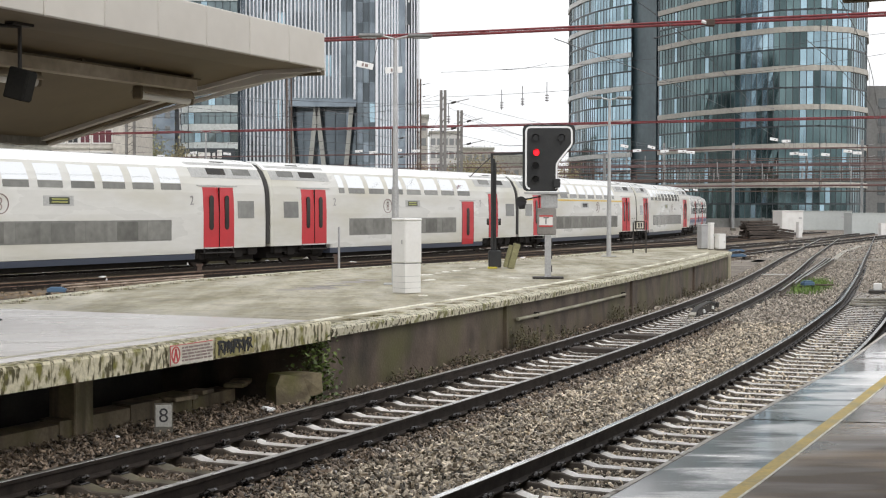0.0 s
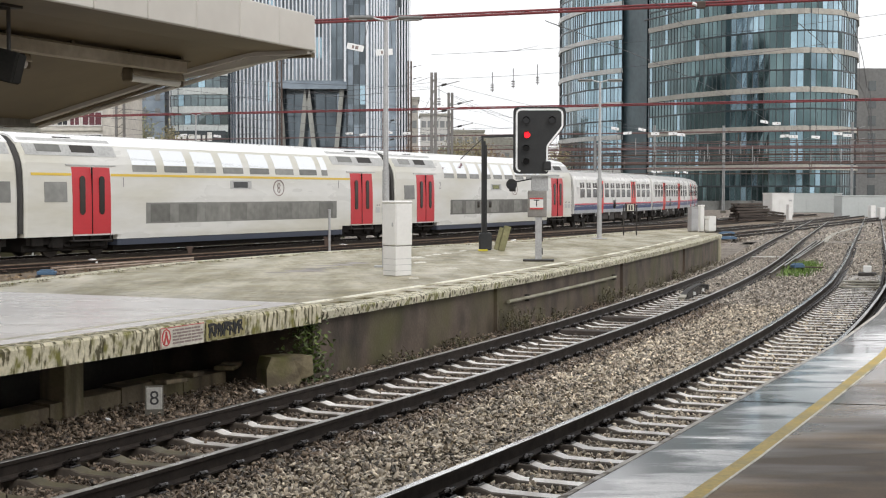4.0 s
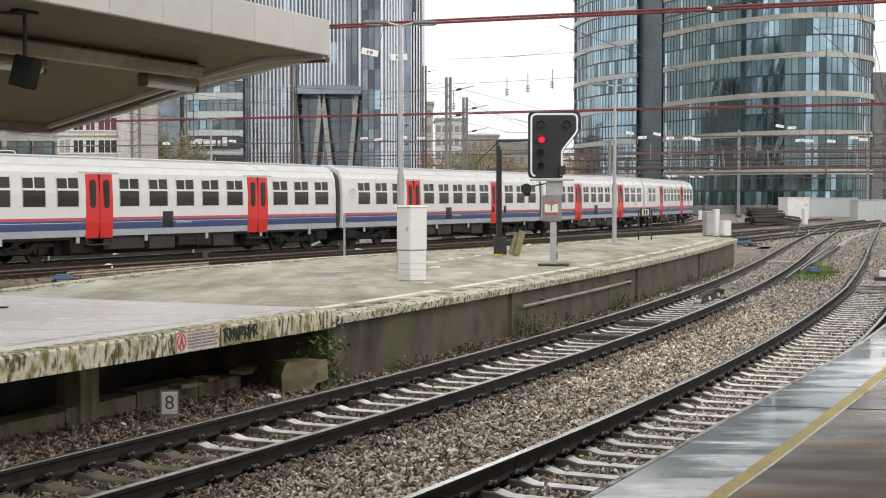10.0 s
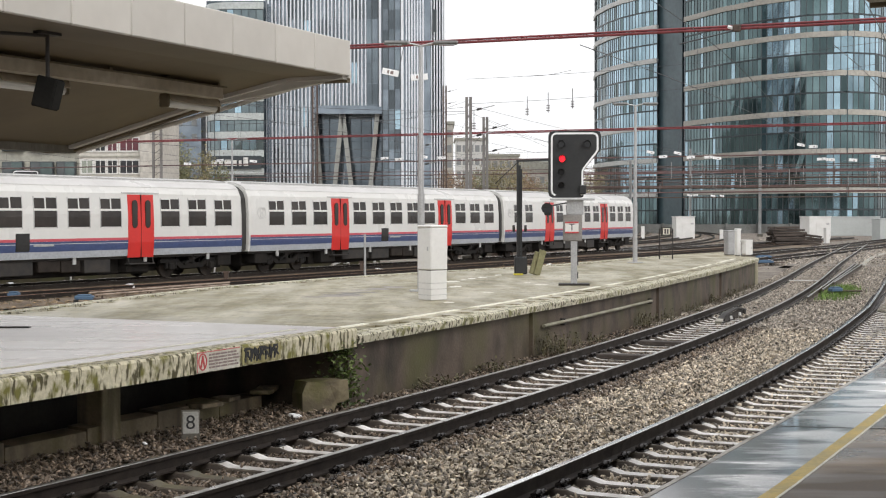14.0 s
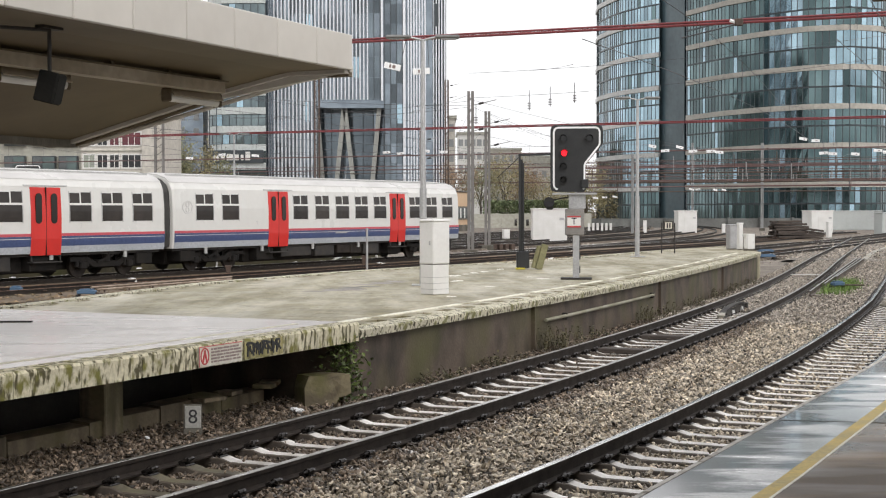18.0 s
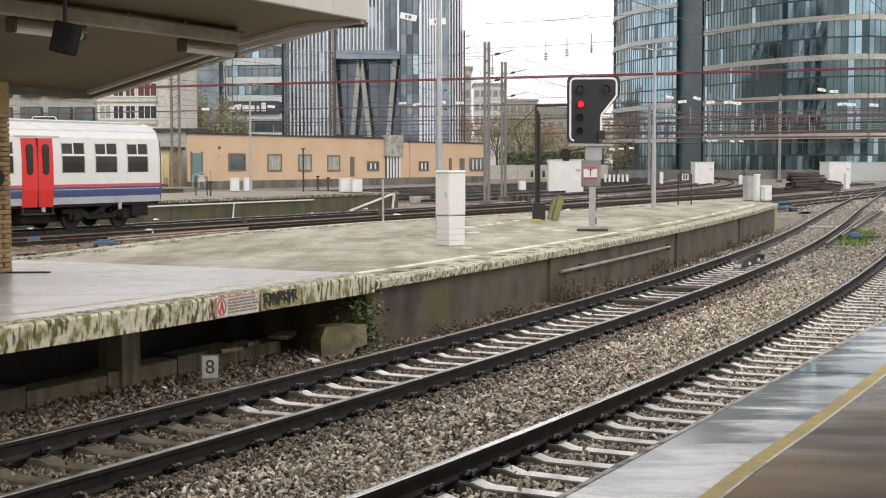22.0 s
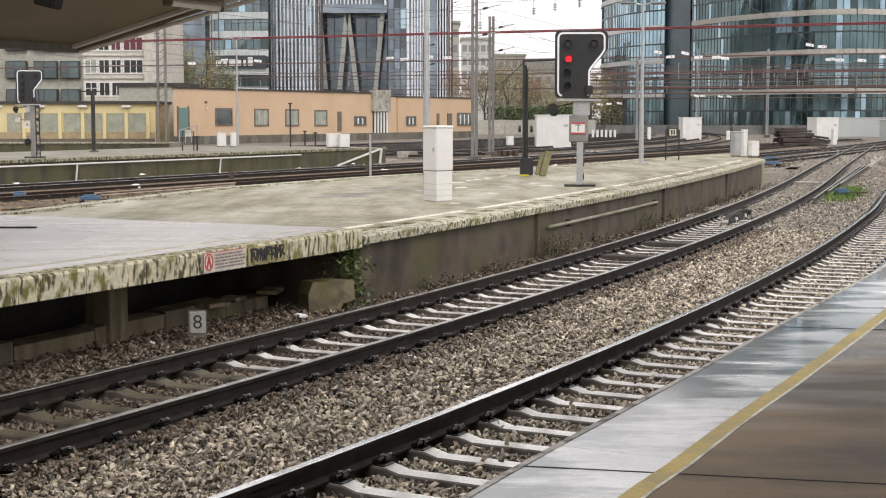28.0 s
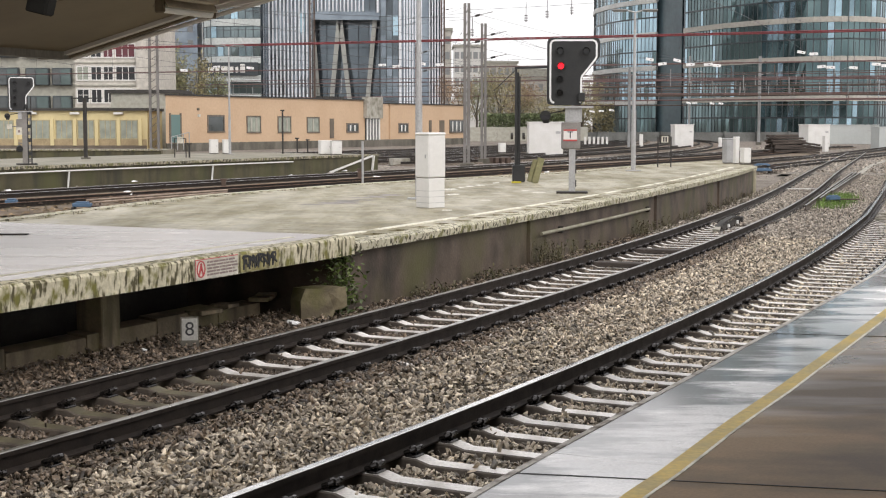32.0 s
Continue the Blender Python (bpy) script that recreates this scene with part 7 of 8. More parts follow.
house("terrace_house", "white distant apartment house with a flat roof", 4.5, 12.0, 345, 21.0, M_FRAME, 4, 5)
house("terrace_house", "pale distant office house", 12.0, 20.5, 355, 17.5, M_PALE, 4, 5)
house("terrace_house", "pale distant house beside the tower", 1.6, 3.4, 300, 22, M_PALE, 5, 1)
house("terrace_house", "brown distant house with a dark roof", 20.5, 34, 352, 13.5, M_PALE, 3, 6, M_SOFT)
house("terrace_house", "bluish distant block behind the trees", -62, -50, 300, 34, M_FINGLASS, 5, 4)
house("terrace_house", "white distant block behind the trees", -49, -45, 300, 30, M_FRAME, 5, 2)


# ---- trees ----
def leaf_mat(name, a, b):
    return mat(name, a, b, 0.6, scale=0.8, fine=6, bump=0.0, island=0.5)


M_LEAF = [leaf_mat("green autumn leaves", (0.25, 0.25, 0.13), (0.16, 0.165, 0.085)), leaf_mat("yellow autumn leaves", (0.33, 0.29, 0.155), (0.23, 0.20, 0.11)), leaf_mat("rust autumn leaves", (0.33, 0.22, 0.14), (0.22, 0.155, 0.10))]
M_BARK = mat("grey bark", (0.12, 0.10, 0.08), (0.07, 0.06, 0.05), 0.9, scale=2, fine=10, bump=0.4)


def tree(x, y, h, spread, leaf, seed, label):
    r = random.Random(seed)
    t = thing("tree", label, "tree", "trees behind the yard", at=pose(x, y, -0.3, 0, 0, r.uniform(0, 360)))
    part("trunk", tube((0, 0, 0), (0.1, 0.1, h * 0.5), h * 0.022, h * 0.012, 8), M_BARK, t)
    tips = []
    for k in range(9):
        a = k * 2.4
        z0 = h * r.uniform(0.25, 0.5)
        e = Vector((math.cos(a) * spread * r.uniform(0.35, 0.8), math.sin(a) * spread * r.uniform(0.35, 0.8), h * r.uniform(0.5, 0.95)))
        part("limb", tube((0.05, 0.05, z0), e, h * 0.008, h * 0.003, 5), M_BARK, t)
        tips.append(e)
    verts, faces = [], []
    for _ in range(2600):
        c = r.choice(tips)
        p = c + Vector((r.gauss(0, spread * 0.22), r.gauss(0, spread * 0.22), r.gauss(-h * 0.06, h * 0.10)))
        if p.z < h * 0.16:
            continue
        m = Euler((r.uniform(0, 6), r.uniform(0, 6), r.uniform(0, 6))).to_matrix()
        sz = h * 0.017 * r.uniform(0.5, 1.3)
        k = len(verts)
        verts += [p + m @ Vector(v) * sz for v in ((-0.8, 0, 0), (0, -0.5, 0.2), (0.8, 0, 0), (0, 0.5, 0.2))]
        faces.append((k, k + 1, k + 2, k + 3))
    part("crown", mesh_of("crown", verts, faces, leaf), parent=t)


for i, (x, y, h, sp_, l) in enumerate(((3.5, 232, 9.5, 3.5, 2), (7.0, 236, 10.5, 4.2, 0), (10.8, 233, 11.5, 4.5, 1), (14.0, 238, 10.5, 4.0, 2), (17.5, 236, 9.5, 4.0, 1), (21.5, 240, 9, 4, 0), (25, 243, 8.5, 4, 1),
                                       (-39.9, 208, 14.5, 3.9, 0), (-36.2, 211, 12.5, 3.3, 1), (-33.5, 214, 11.0, 2.6, 0), (27.0, 258, 11, 4.0, 1))):
    tree(x, y, h, sp_, M_LEAF[l], 40 + i, ("autumn tree with thinning rusty leaves", "autumn tree with green leaves", "autumn tree with yellow leaves")[0 if l == 2 else (1 if l == 0 else 2)])
leaves("shrubs", "yellowing shrubs behind the yard wall", 2600, lambda r: (r.uniform(23, 31.5), 250 + r.gauss(0, 0.8), r.random() ** 0.8 * 6.0), 0.36, M_LEAF[1], 12, "shrub")
leaves("shrubs", "yellowing shrubs behind the yard wall", 2600, lambda r: (r.uniform(23, 31.5), 250 + r.gauss(0, 0.8), r.random() ** 0.8 * 6.0), 0.36, M_LEAF[1], 12, "shrub")
yw = thing("hedge_wall", "grey concrete panel wall before the hedge", "wall", kind="structure")
for k in range(8):
    part("wall_panel", box(5.0 + k * 2.4, 7.37 + k * 2.4, 224.5, 224.8, -0.3, 1.95 + 0.05 * (k % 2), 0.02), M_SOFT, yw)
M_HEDGE = leaf_mat("clipped green hedge", (0.17, 0.205, 0.10), (0.10, 0.13, 0.06))
leaves("hedge", "low green hedge behind the grey yard wall", 6000, lambda r: (r.uniform(7, 22), 226 + r.gauss(0, 0.5), 1.5 + r.random() ** 0.7 * 2.6), 0.32, M_HEDGE, 9, "hedge")


# ---- pavers of the far platform: the nearest are pieces of their own ----
def pavers():
    verts = [(-0.2105, -0.2455, 0), (0.2105, -0.2455, 0), (0.2105, 0.2455, 0), (-0.2105, 0.2455, 0), (-0.209, -0.244, 0.05), (0.209, -0.244, 0.05), (0.209, 0.244, 0.05), (-0.209, 0.244, 0.05)]
    faces = [(4, 5, 6, 7), (0, 1, 5, 4), (1, 2, 6, 5), (2, 3, 7, 6), (3, 0, 4, 7)]
    me = mesh_of("paver", verts, faces, M_PAVER)
    rnd = random.Random(8)
    av, af, gv, gf, count = [], [], [], [], 0
    s = s_step + 0.25
    row = 0
    while s < s_end - 0.2:
        y = float(np.interp(s, TRACK_A.s, TRACK_A.p[:, 1]))
        x0, y0, a, w = cross(y)
        t = radians(a + 90)
        d = 0.36 + 0.245 + (0.25 if row % 2 else 0.0)
        while d < w - 0.5:
            m = pose(x0 + math.cos(t) * d, y0 + math.sin(t) * d, P2Z - 0.05 + rnd.uniform(-0.0015, 0.0015), rnd.uniform(-0.12, 0.12), rnd.uniform(-0.12, 0.12), a)
            if count < 300:
                part("paver", me, parent=p2, at=m)
                count += 1
            else:
                # a strip of relaid grey pavers runs slantwise over the deck
                u = (m.translation.y - 28.6) / 5.6
                relaid = 0 < u < 1 and abs(m.translation.x + 2.75 - 1.8 * u) < 0.42 - 0.22 * u and rnd.random() < 0.9
                vs, fs = (gv, gf) if relaid else (av, af)
                k = len(vs)
                vs += [m @ Vector(v) for v in verts]
                fs += [tuple(i + k for i in f) for f in faces]
            d += 0.494
        s += 0.424
        row += 1
    tagged(part("far_pavers", mesh_of("far_pavers", av, af, M_PAVERFAR), parent=p2), kind="stuff")
    tagged(part("grey_pavers", mesh_of("grey_pavers", gv, gf, M_PAVERGREY), parent=p2), "relaid purplish grey pavers", kind="stuff")


M_PAVERGREY = mat("relaid grey pavers", (0.235, 0.21, 0.19), (0.165, 0.145, 0.125), 0.5, scale=1.5, fine=8, bump=0.06, island=0.3)
M_PAVERFAR = mat("mossy pavers farther off", (0.345, 0.31, 0.218), (0.195, 0.172, 0.10), 0.5, scale=0.6, fine=5, bump=0.06, island=0.16, rough_spread=0.42, coord="World", stretch=(1.9, 0.5, 1), spread=(0.40, 0.66))
pavers()
bm = bmesh.new()
tip = [(12.55, 56.3), (13.0, 57.2), (13.15, 59.6), (13.38, 65.2), (13.1, 65.2), (8.3, 57.6)]
lo, hi = [bm.verts.new((x, y, -0.4)) for x, y in tip], [bm.verts.new((x, y, P2Z - 0.006)) for x, y in tip]
bm.faces.new(hi)
for i in range(len(tip)):
    j = (i + 1) % len(tip)
    bm.faces.new((lo[i], lo[j], hi[j], hi[i]))
part("platform_tip", bm, M_PAVERFAR, p2, "paved tip of the platform, narrowing to a point")


# ---- ballast stones ----
M_FARSTONE = mat("grey-brown ballast stone", (0.42, 0.37, 0.308), (0.18, 0.152, 0.124), 0.5, scale=9, fine=60, bump=0.1, island=0.65)


def stones(name, n, y0, y1, d0, d1, size, seed, material, label):
    """Crushed stones scattered over both tracks, off the rails and mostly off the sleepers."""
    g = np.random.default_rng(seed)
    s = sA(y0) + (sA(y1) - sA(y0)) * g.random(n) ** (1.35 if y0 < 20 else 1.15)
    d = g.uniform(d0, d1, n)
    ax, ay = np.interp(s, TRACK_A.s, TRACK_A.p[:, 0]), np.interp(s, TRACK_A.s, TRACK_A.p[:, 1])
    bx, by = np.interp(s + 0.5, TRACK_A.s, TRACK_A.p[:, 0]), np.interp(s + 0.5, TRACK_A.s, TRACK_A.p[:, 1])
    h = np.hypot(bx - ax, by - ay)
    ux, uy = (bx - ax) / h, (by - ay) / h
    x, y = ax + uy * d, ay - ux * d
    gx = np.interp(y, TRACK_B.p[:, 1], TRACK_B.p[:, 0])
    dx = (np.interp(y + 0.5, TRACK_B.p[:, 1], TRACK_B.p[:, 0]) - gx) / 0.5
    hb = np.hypot(1, dx)
    db = (x - gx) / hb
    sb = np.interp(y, TRACK_B.p[:, 1], TRACK_B.s) + (x - gx) * dx / hb
    ex = np.interp(y, P1_EDGE.p[:, 1], P1_EDGE.p[:, 0])
    keep = np.where(y < 43, x < ex + 0.1, db < 3.2)
    z = -0.178 - 0.09 * g.random(n)
    keep &= g.random(n) < 0.93
    for dd, ss, s00 in ((d, s, sA(4)), (db, sb, sB(-8))):
        phase = np.abs((ss - s00 + 0.3) % 0.6 - 0.3)
        inside = np.abs(dd) < 1.27
        on = inside & (phase < 0.15)
        buried = inside & (y > (37.5 if dd is d else 46))
        on &= ~buried
        if dd is d:
            on &= ~((dd > 0.86) & (g.random(n) < 0.8))
        else:
            on &= ~((dd < -0.84) & (g.random(n) < 0.85))
        keep &= ~(on & (g.random(n) < 0.985))
        keep &= ~(np.abs(np.abs(dd) - 0.75) < 0.085)
        keep &= ~(inside & (np.abs(np.abs(dd) - 0.75) < 0.2) & (g.random(n) < 0.5))
        z[inside] = -0.245
        if dd is d:
            z[inside & (dd > 0.86)] = -0.178
        else:
            z[inside & (dd < -0.84)] = -0.172
        z[buried] = -0.205
        z[on] = -0.16
    z += g.normal(0, 0.012, n)
    x, y, z = x[keep], y[keep], z[keep]
    m = len(x)
    corner = np.array([(-1, -1, -1), (1, -1, -1), (1, 1, -1), (-1, 1, -1), (-0.8, -0.8, 1), (0.8, -0.8, 1), (0.8, 0.8, 1), (-0.8, 0.8, 1)], float)
    v = corner[None] * g.uniform(0.62, 1.12, (m, 8, 1)) + g.normal(0, 0.2, (m, 8, 3))
    v = v * (size * g.uniform(0.5, 1.25, (m, 1, 1)) * np.array([1.45, 0.72, 0.4]) * g.uniform(0.7, 1.25, (m, 1, 3)))
    q = g.normal(size=(m, 4)) * np.array([1, 0.5, 0.5, 1])
    q /= np.linalg.norm(q, axis=1)[:, None]
    w, a, b, c = q.T
    r = np.stack([1 - 2 * (b * b + c * c), 2 * (a * b - c * w), 2 * (a * c + b * w), 2 * (a * b + c * w), 1 - 2 * (a * a + c * c), 2 * (b * c - a * w),
                  2 * (a * c - b * w), 2 * (b * c + a * w), 1 - 2 * (a * a + b * b)], 1).reshape(m, 3, 3)
    v = np.einsum("mij,mkj->mki", r, v) + np.stack([x, y, z], 1)[:, None]
    tris = np.array([(4, 5, 6), (4, 6, 7), (0, 1, 5), (0, 5, 4), (1, 2, 6), (1, 6, 5), (2, 3, 7), (2, 7, 6), (3, 0, 4), (3, 4, 7)])
    f = (tris[None] + 8 * np.arange(m)[:, None, None]).reshape(-1)
    me = bpy.data.meshes.new(name)
    me.vertices.add(8 * m)
    me.vertices.foreach_set("co", v.reshape(-1).astype(np.float32))
    me.loops.add(len(f))
    me.loops.foreach_set("vertex_index", f.astype(np.int32))
    me.polygons.add(len(f) // 3)
    me.polygons.foreach_set("loop_start", np.arange(0, len(f), 3, dtype=np.int32))
    me.materials.append(material)
    me.update(calc_edges=True)
    me.validate()
    tagged(part(name, me), label, "ballast", kind="stuff")


stones("ballast_stones", 132000, 7.5, 34, 1.25, 5.6, 0.0235, 1, M_STONE, "wet grey and tan crushed ballast stones")
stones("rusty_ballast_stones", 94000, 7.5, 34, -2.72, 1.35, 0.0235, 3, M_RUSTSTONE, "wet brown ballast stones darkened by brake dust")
stones("far_ballast_stones", 80000, 34, 80, -1.6, 7.0, 0.032, 2, M_FARSTONE, "wet grey and tan crushed ballast stones")
stones("distant_ballast_stones", 15000, 78, 122, -3.2, 8.0, 0.075, 4, M_FARSTONE, "wet grey crushed stones round the farther tracks")


# ---- loose litter of stones and leaves over the yard ----
def scatter(name, n, rho, along, size, seed, material, label, z=-0.2, flat=0.6):
    g = np.random.default_rng(seed)
    r, s = g.uniform(*rho, n), along[0] + (along[1] - along[0]) * g.random(n)
    clump = np.sin(s * 0.9 + r * 1.7) + np.sin(s * 0.31 - r * 2.3)
    keep = g.random(n) < 0.45 + 0.3 * clump
    r, s = r[keep], s[keep]
    m = len(r)
    x, y = -r * math.cos(TH) + s * math.sin(TH), r * math.sin(TH) + s * math.cos(TH)
    axes = np.array([(1, 0, 0), (-1, 0, 0), (0, 1, 0), (0, -1, 0), (0, 0, 1), (0, 0, -1)], float)
    v = axes[None] * g.uniform(0.5, 1.3, (m, 6, 1)) + g.normal(0, 0.25, (m, 6, 3))
    v = v * (size * g.uniform(0.5, 1.7, (m, 1, 1)) * np.array([1.2, 1.2, flat])) + np.stack([x, y, np.full(m, z)], 1)[:, None]
    tris = [(0, 2, 4), (2, 1, 4), (1, 3, 4), (3, 0, 4)]
    f = (np.array(tris)[None] + 6 * np.arange(m)[:, None, None]).reshape(-1, 3)
    tagged(part(name, mesh_of(name, v.reshape(-1, 3), [tuple(q) for q in f.tolist()], material)), label, "litter", kind="stuff")


M_LEAFLITTER = mat("rotting leaf litter", (0.22, 0.155, 0.09), (0.09, 0.065, 0.04), 0.8, scale=3, fine=20, island=0.6)
M_CHIPS = mat("grey-brown yard stones", (0.30, 0.27, 0.23), (0.13, 0.11, 0.09), 0.7, scale=3, fine=20, island=0.7)
scatter("leaf_litter", 14000, (29.5, 37.4), (-5, 85), 0.055, 31, M_LEAFLITTER, "brown leaves and cinders littering the old track", -0.15)
scatter("yard_stones", 9000, (37.5, 44.5), (0, 130), 0.07, 32, M_CHIPS, "grey and brown stones strewn along the running line", -0.28)
scatter("yard_stones", 9000, (44, 78), (66, 170), 0.10, 33, M_CHIPS, "grey and brown stones strewn over the yard", -0.29)
scatter("yard_stones", 9000, (8, 37), (68, 170), 0.09, 35, M_CHIPS, "grey and brown stones strewn over the yard", -0.29)
scatter("pale_scraps", 130, (30, 44), (0, 100), 0.10, 34, M_LITTER, "pale scraps of litter between the yard tracks", -0.13, 0.4)


# ---- white patches for wet sky glints on the far platform ----
def paint_patch(x, y, w, d, seed):
    """A sky reflection on wet paving, painted as a thin white patch with a ragged outline."""
    r = random.Random(seed)
    k = 18
    pts = []
    for i in range(k):
        a = 2 * math.pi * i / k
        f = r.uniform(0.65, 1.15)
        pts.append((w * f * math.cos(a), d * f * math.sin(a)))
    verts = [(px, py, 0.006) for px, py in pts] + [(px * 1.04, py * 1.04, 0.0) for px, py in pts]
    faces = [tuple(range(k))] + [(i, (i + 1) % k, k + (i + 1) % k, k + i) for i in range(k)]
    ob = part("paint_patch", mesh_of("paint_patch", verts, faces, M_SKYGLINT), at=pose(x, y, P2Z + 0.004, 0, 0, r.uniform(-12, 12)))
    tagged(ob, "white patch painted as a wet sky glint on the mossy pavers", "paint mark", "worn paint patches")


M_SKYGLINT = mat("white of wet sky glints", (0.72, 0.70, 0.62), (0.50, 0.47, 0.38), 0.4, scale=3, fine=20, spread=(0.5, 0.62))
for i, (x, y, w, d) in enumerate(((0.37, 36.6, 0.19, 0.40), (0.41, 33.9, 0.17, 0.30), (0.24, 27.7, 0.10, 0.16), (0.92, 38.3, 0.13, 0.36), (1.23, 39.0, 0.12, 0.34), (0.70, 37.5, 0.08, 0.25), (2.55, 34.9, 0.16, 0.3), (2.27, 35.8, 0.10, 0.25), (1.12, 31.3, 0.12, 0.2), (1.75, 40.6, 0.11, 0.3))):
    paint_patch(x, y, w, d, 70 + i)


# ---- the train ----
M_SCREEN = plain("dark olive display screen", (0.035, 0.04, 0.02), 0.3)
M_GREENBAR = glow("yellow-green display characters", (0.35, 0.36, 0.10), 0.16)
M_CRIMSON = mat("crimson door paint", (0.48, 0.03, 0.038), (0.42, 0.026, 0.032), 0.35, scale=1, fine=10, bump=0.0, grain=0.03)
M_SKYLITROOF = mat("white roof paint lifted for sky brightness", (0.80, 0.80, 0.79), (0.74, 0.735, 0.72), 0.28, scale=0.5, fine=5, bump=0.0, grain=0.02)
M_MAROON = plain("dark maroon seal", (0.12, 0.02, 0.025), 0.5)
M_COATED = plain("mirror-coated coach window", (0.86, 0.87, 0.88), 0.06, 1.0)
M_SKIRT = plain("dark slate skirt paint", (0.05, 0.06, 0.085), 0.4)
M_GREYGLASS = mat("grey tinted coach window", (0.20, 0.20, 0.185), (0.14, 0.14, 0.13), 0.1, scale=0.4, fine=3, bump=0.0, rough_spread=0.03, random_amount=0.28)
M_BROWNGLASS = mat("brown tinted coach window", (0.034, 0.028, 0.024), (0.02, 0.017, 0.015), 0.12, spec=0.35, scale=0.4, fine=3, bump=0.0, rough_spread=0.03, random_amount=0.3)
M_AC = mat("grey vent panel", (0.42, 0.42, 0.41), (0.36, 0.36, 0.35), 0.45, scale=1, fine=10)
M_SILL_STRIPE = mat("grey sill stripe", (0.40, 0.42, 0.45), (0.34, 0.36, 0.38), 0.4, scale=1, fine=10, bump=0.0)
M_REDSTRIPE = plain("red stripe paint", (0.50, 0.075, 0.095), 0.4)
M_YELLOWSTRIPE = plain("yellow first-class stripe", (0.65, 0.45, 0.06), 0.4)
M_DIRTYBODY = mat("coach grey paint with grime", (0.60, 0.595, 0.565), (0.49, 0.47, 0.385), 0.3, scale=0.35, fine=4, bump=0.0, grain=0.03, stretch=(0.4, 1, 1.6), spread=(0.42, 0.7))
PROF_D = [(0.36, 1.36), (0.8, 1.40), (2.3, 1.41), (3.2, 1.37), (3.58, 1.31), (3.9, 1.19), (4.3, 0.96), (4.6, 0.58), (4.72, 0.0)]
PROF_S = [(0.97, 1.38), (1.5, 1.43), (2.6, 1.43), (3.4, 1.37), (3.68, 1.24), (3.87, 0.98), (4.0, 0.58), (4.07, 0.0)]


def width_at(prof, z):
    return float(np.interp(z, [p[0] for p in prof], [p[1] for p in prof]))


def body_shell(prof, x0, x1, z0, z1=None):
    """The coach's shell: the cross section carried from end to end, the ends drawn in a little."""
    half = [(z, w) for z, w in prof if z > z0 + 0.01 and (z1 is None or z < z1)]
    half = [(z0, width_at(prof, z0))] + half + ([(z1, width_at(prof, z1))] if z1 else [])
    ring = [(-w, z) for z, w in half] + [(w, z) for z, w in reversed(half) if w > 0]
    verts, faces, k = [], [], len(ring)
    for x, f in ((x0, 0.955), (x0 + 0.14, 1.0), (x1 - 0.14, 1.0), (x1, 0.955)):
        verts += [(x, y * f, z0 + (z - z0) * (1 - (1 - f) * 0.5)) for y, z in ring]
    for i in range(3):
        for j in range(k):
            faces.append((i * k + j, i * k + (j + 1) % k, (i + 1) * k + (j + 1) % k, (i + 1) * k + j))
    faces += [tuple(range(k)), tuple(range(3 * k, 4 * k))]
    return verts, faces


def skin(prof, x0, x1, zs, out, thick=0.02, side=-1, z_round=0.0):
    """A panel that follows the coach's side between two heights, standing out from it."""
    verts, faces, n = [], [], len(zs)
    for dz in (out, out - thick):
        for x in (x0, x1):
            verts += [(x, side * (width_at(prof, z) + dz), z) for z in zs]
    for i in range(n - 1):
        faces += [(i, i + 1, n + i + 1, n + i), (2 * n + i, 3 * n + i, 3 * n + i + 1, 2 * n + i + 1)]
        faces += [(i, 2 * n + i, 2 * n + i + 1, i + 1), (n + i, n + i + 1, 3 * n + i + 1, 3 * n + i)]
    faces += [(0, n, 3 * n, 2 * n), (n - 1, 3 * n - 1, 4 * n - 1, 2 * n - 1)]
    return verts, faces


def put(t, name, vf, m, label=""):
    me = mesh_of(name, vf[0], vf[1], m)
    bm = bmesh.new()
    bm.from_mesh(me)
    bmesh.ops.recalc_face_normals(bm, faces=bm.faces)
    bm.to_mesh(me)
    bm.free()
    return part(name, me, parent=t, label=label)


def oval(side, x, z0, z1, w, y, thick=0.012):
    bm = bmesh.new()
    pts = []
    for i in range(9):
        a = math.pi * i / 8
        pts.append((x + w * math.cos(a), z1 - w + w * math.sin(a)))
    for i in range(9):
        a = math.pi + math.pi * i / 8
        pts.append((x + w * math.cos(a), z0 + w + w * math.sin(a)))
    a = [bm.verts.new((px, side * y, pz)) for px, pz in pts]
    b = [bm.verts.new((px, side * (y - thick), pz)) for px, pz in pts]
    bm.faces.new(a)
    bm.faces.new(b[::-1])
    for i in range(len(pts)):
        j = (i + 1) % len(pts)
        bm.faces.new((a[i], a[j], b[j], b[i]))
    return bm


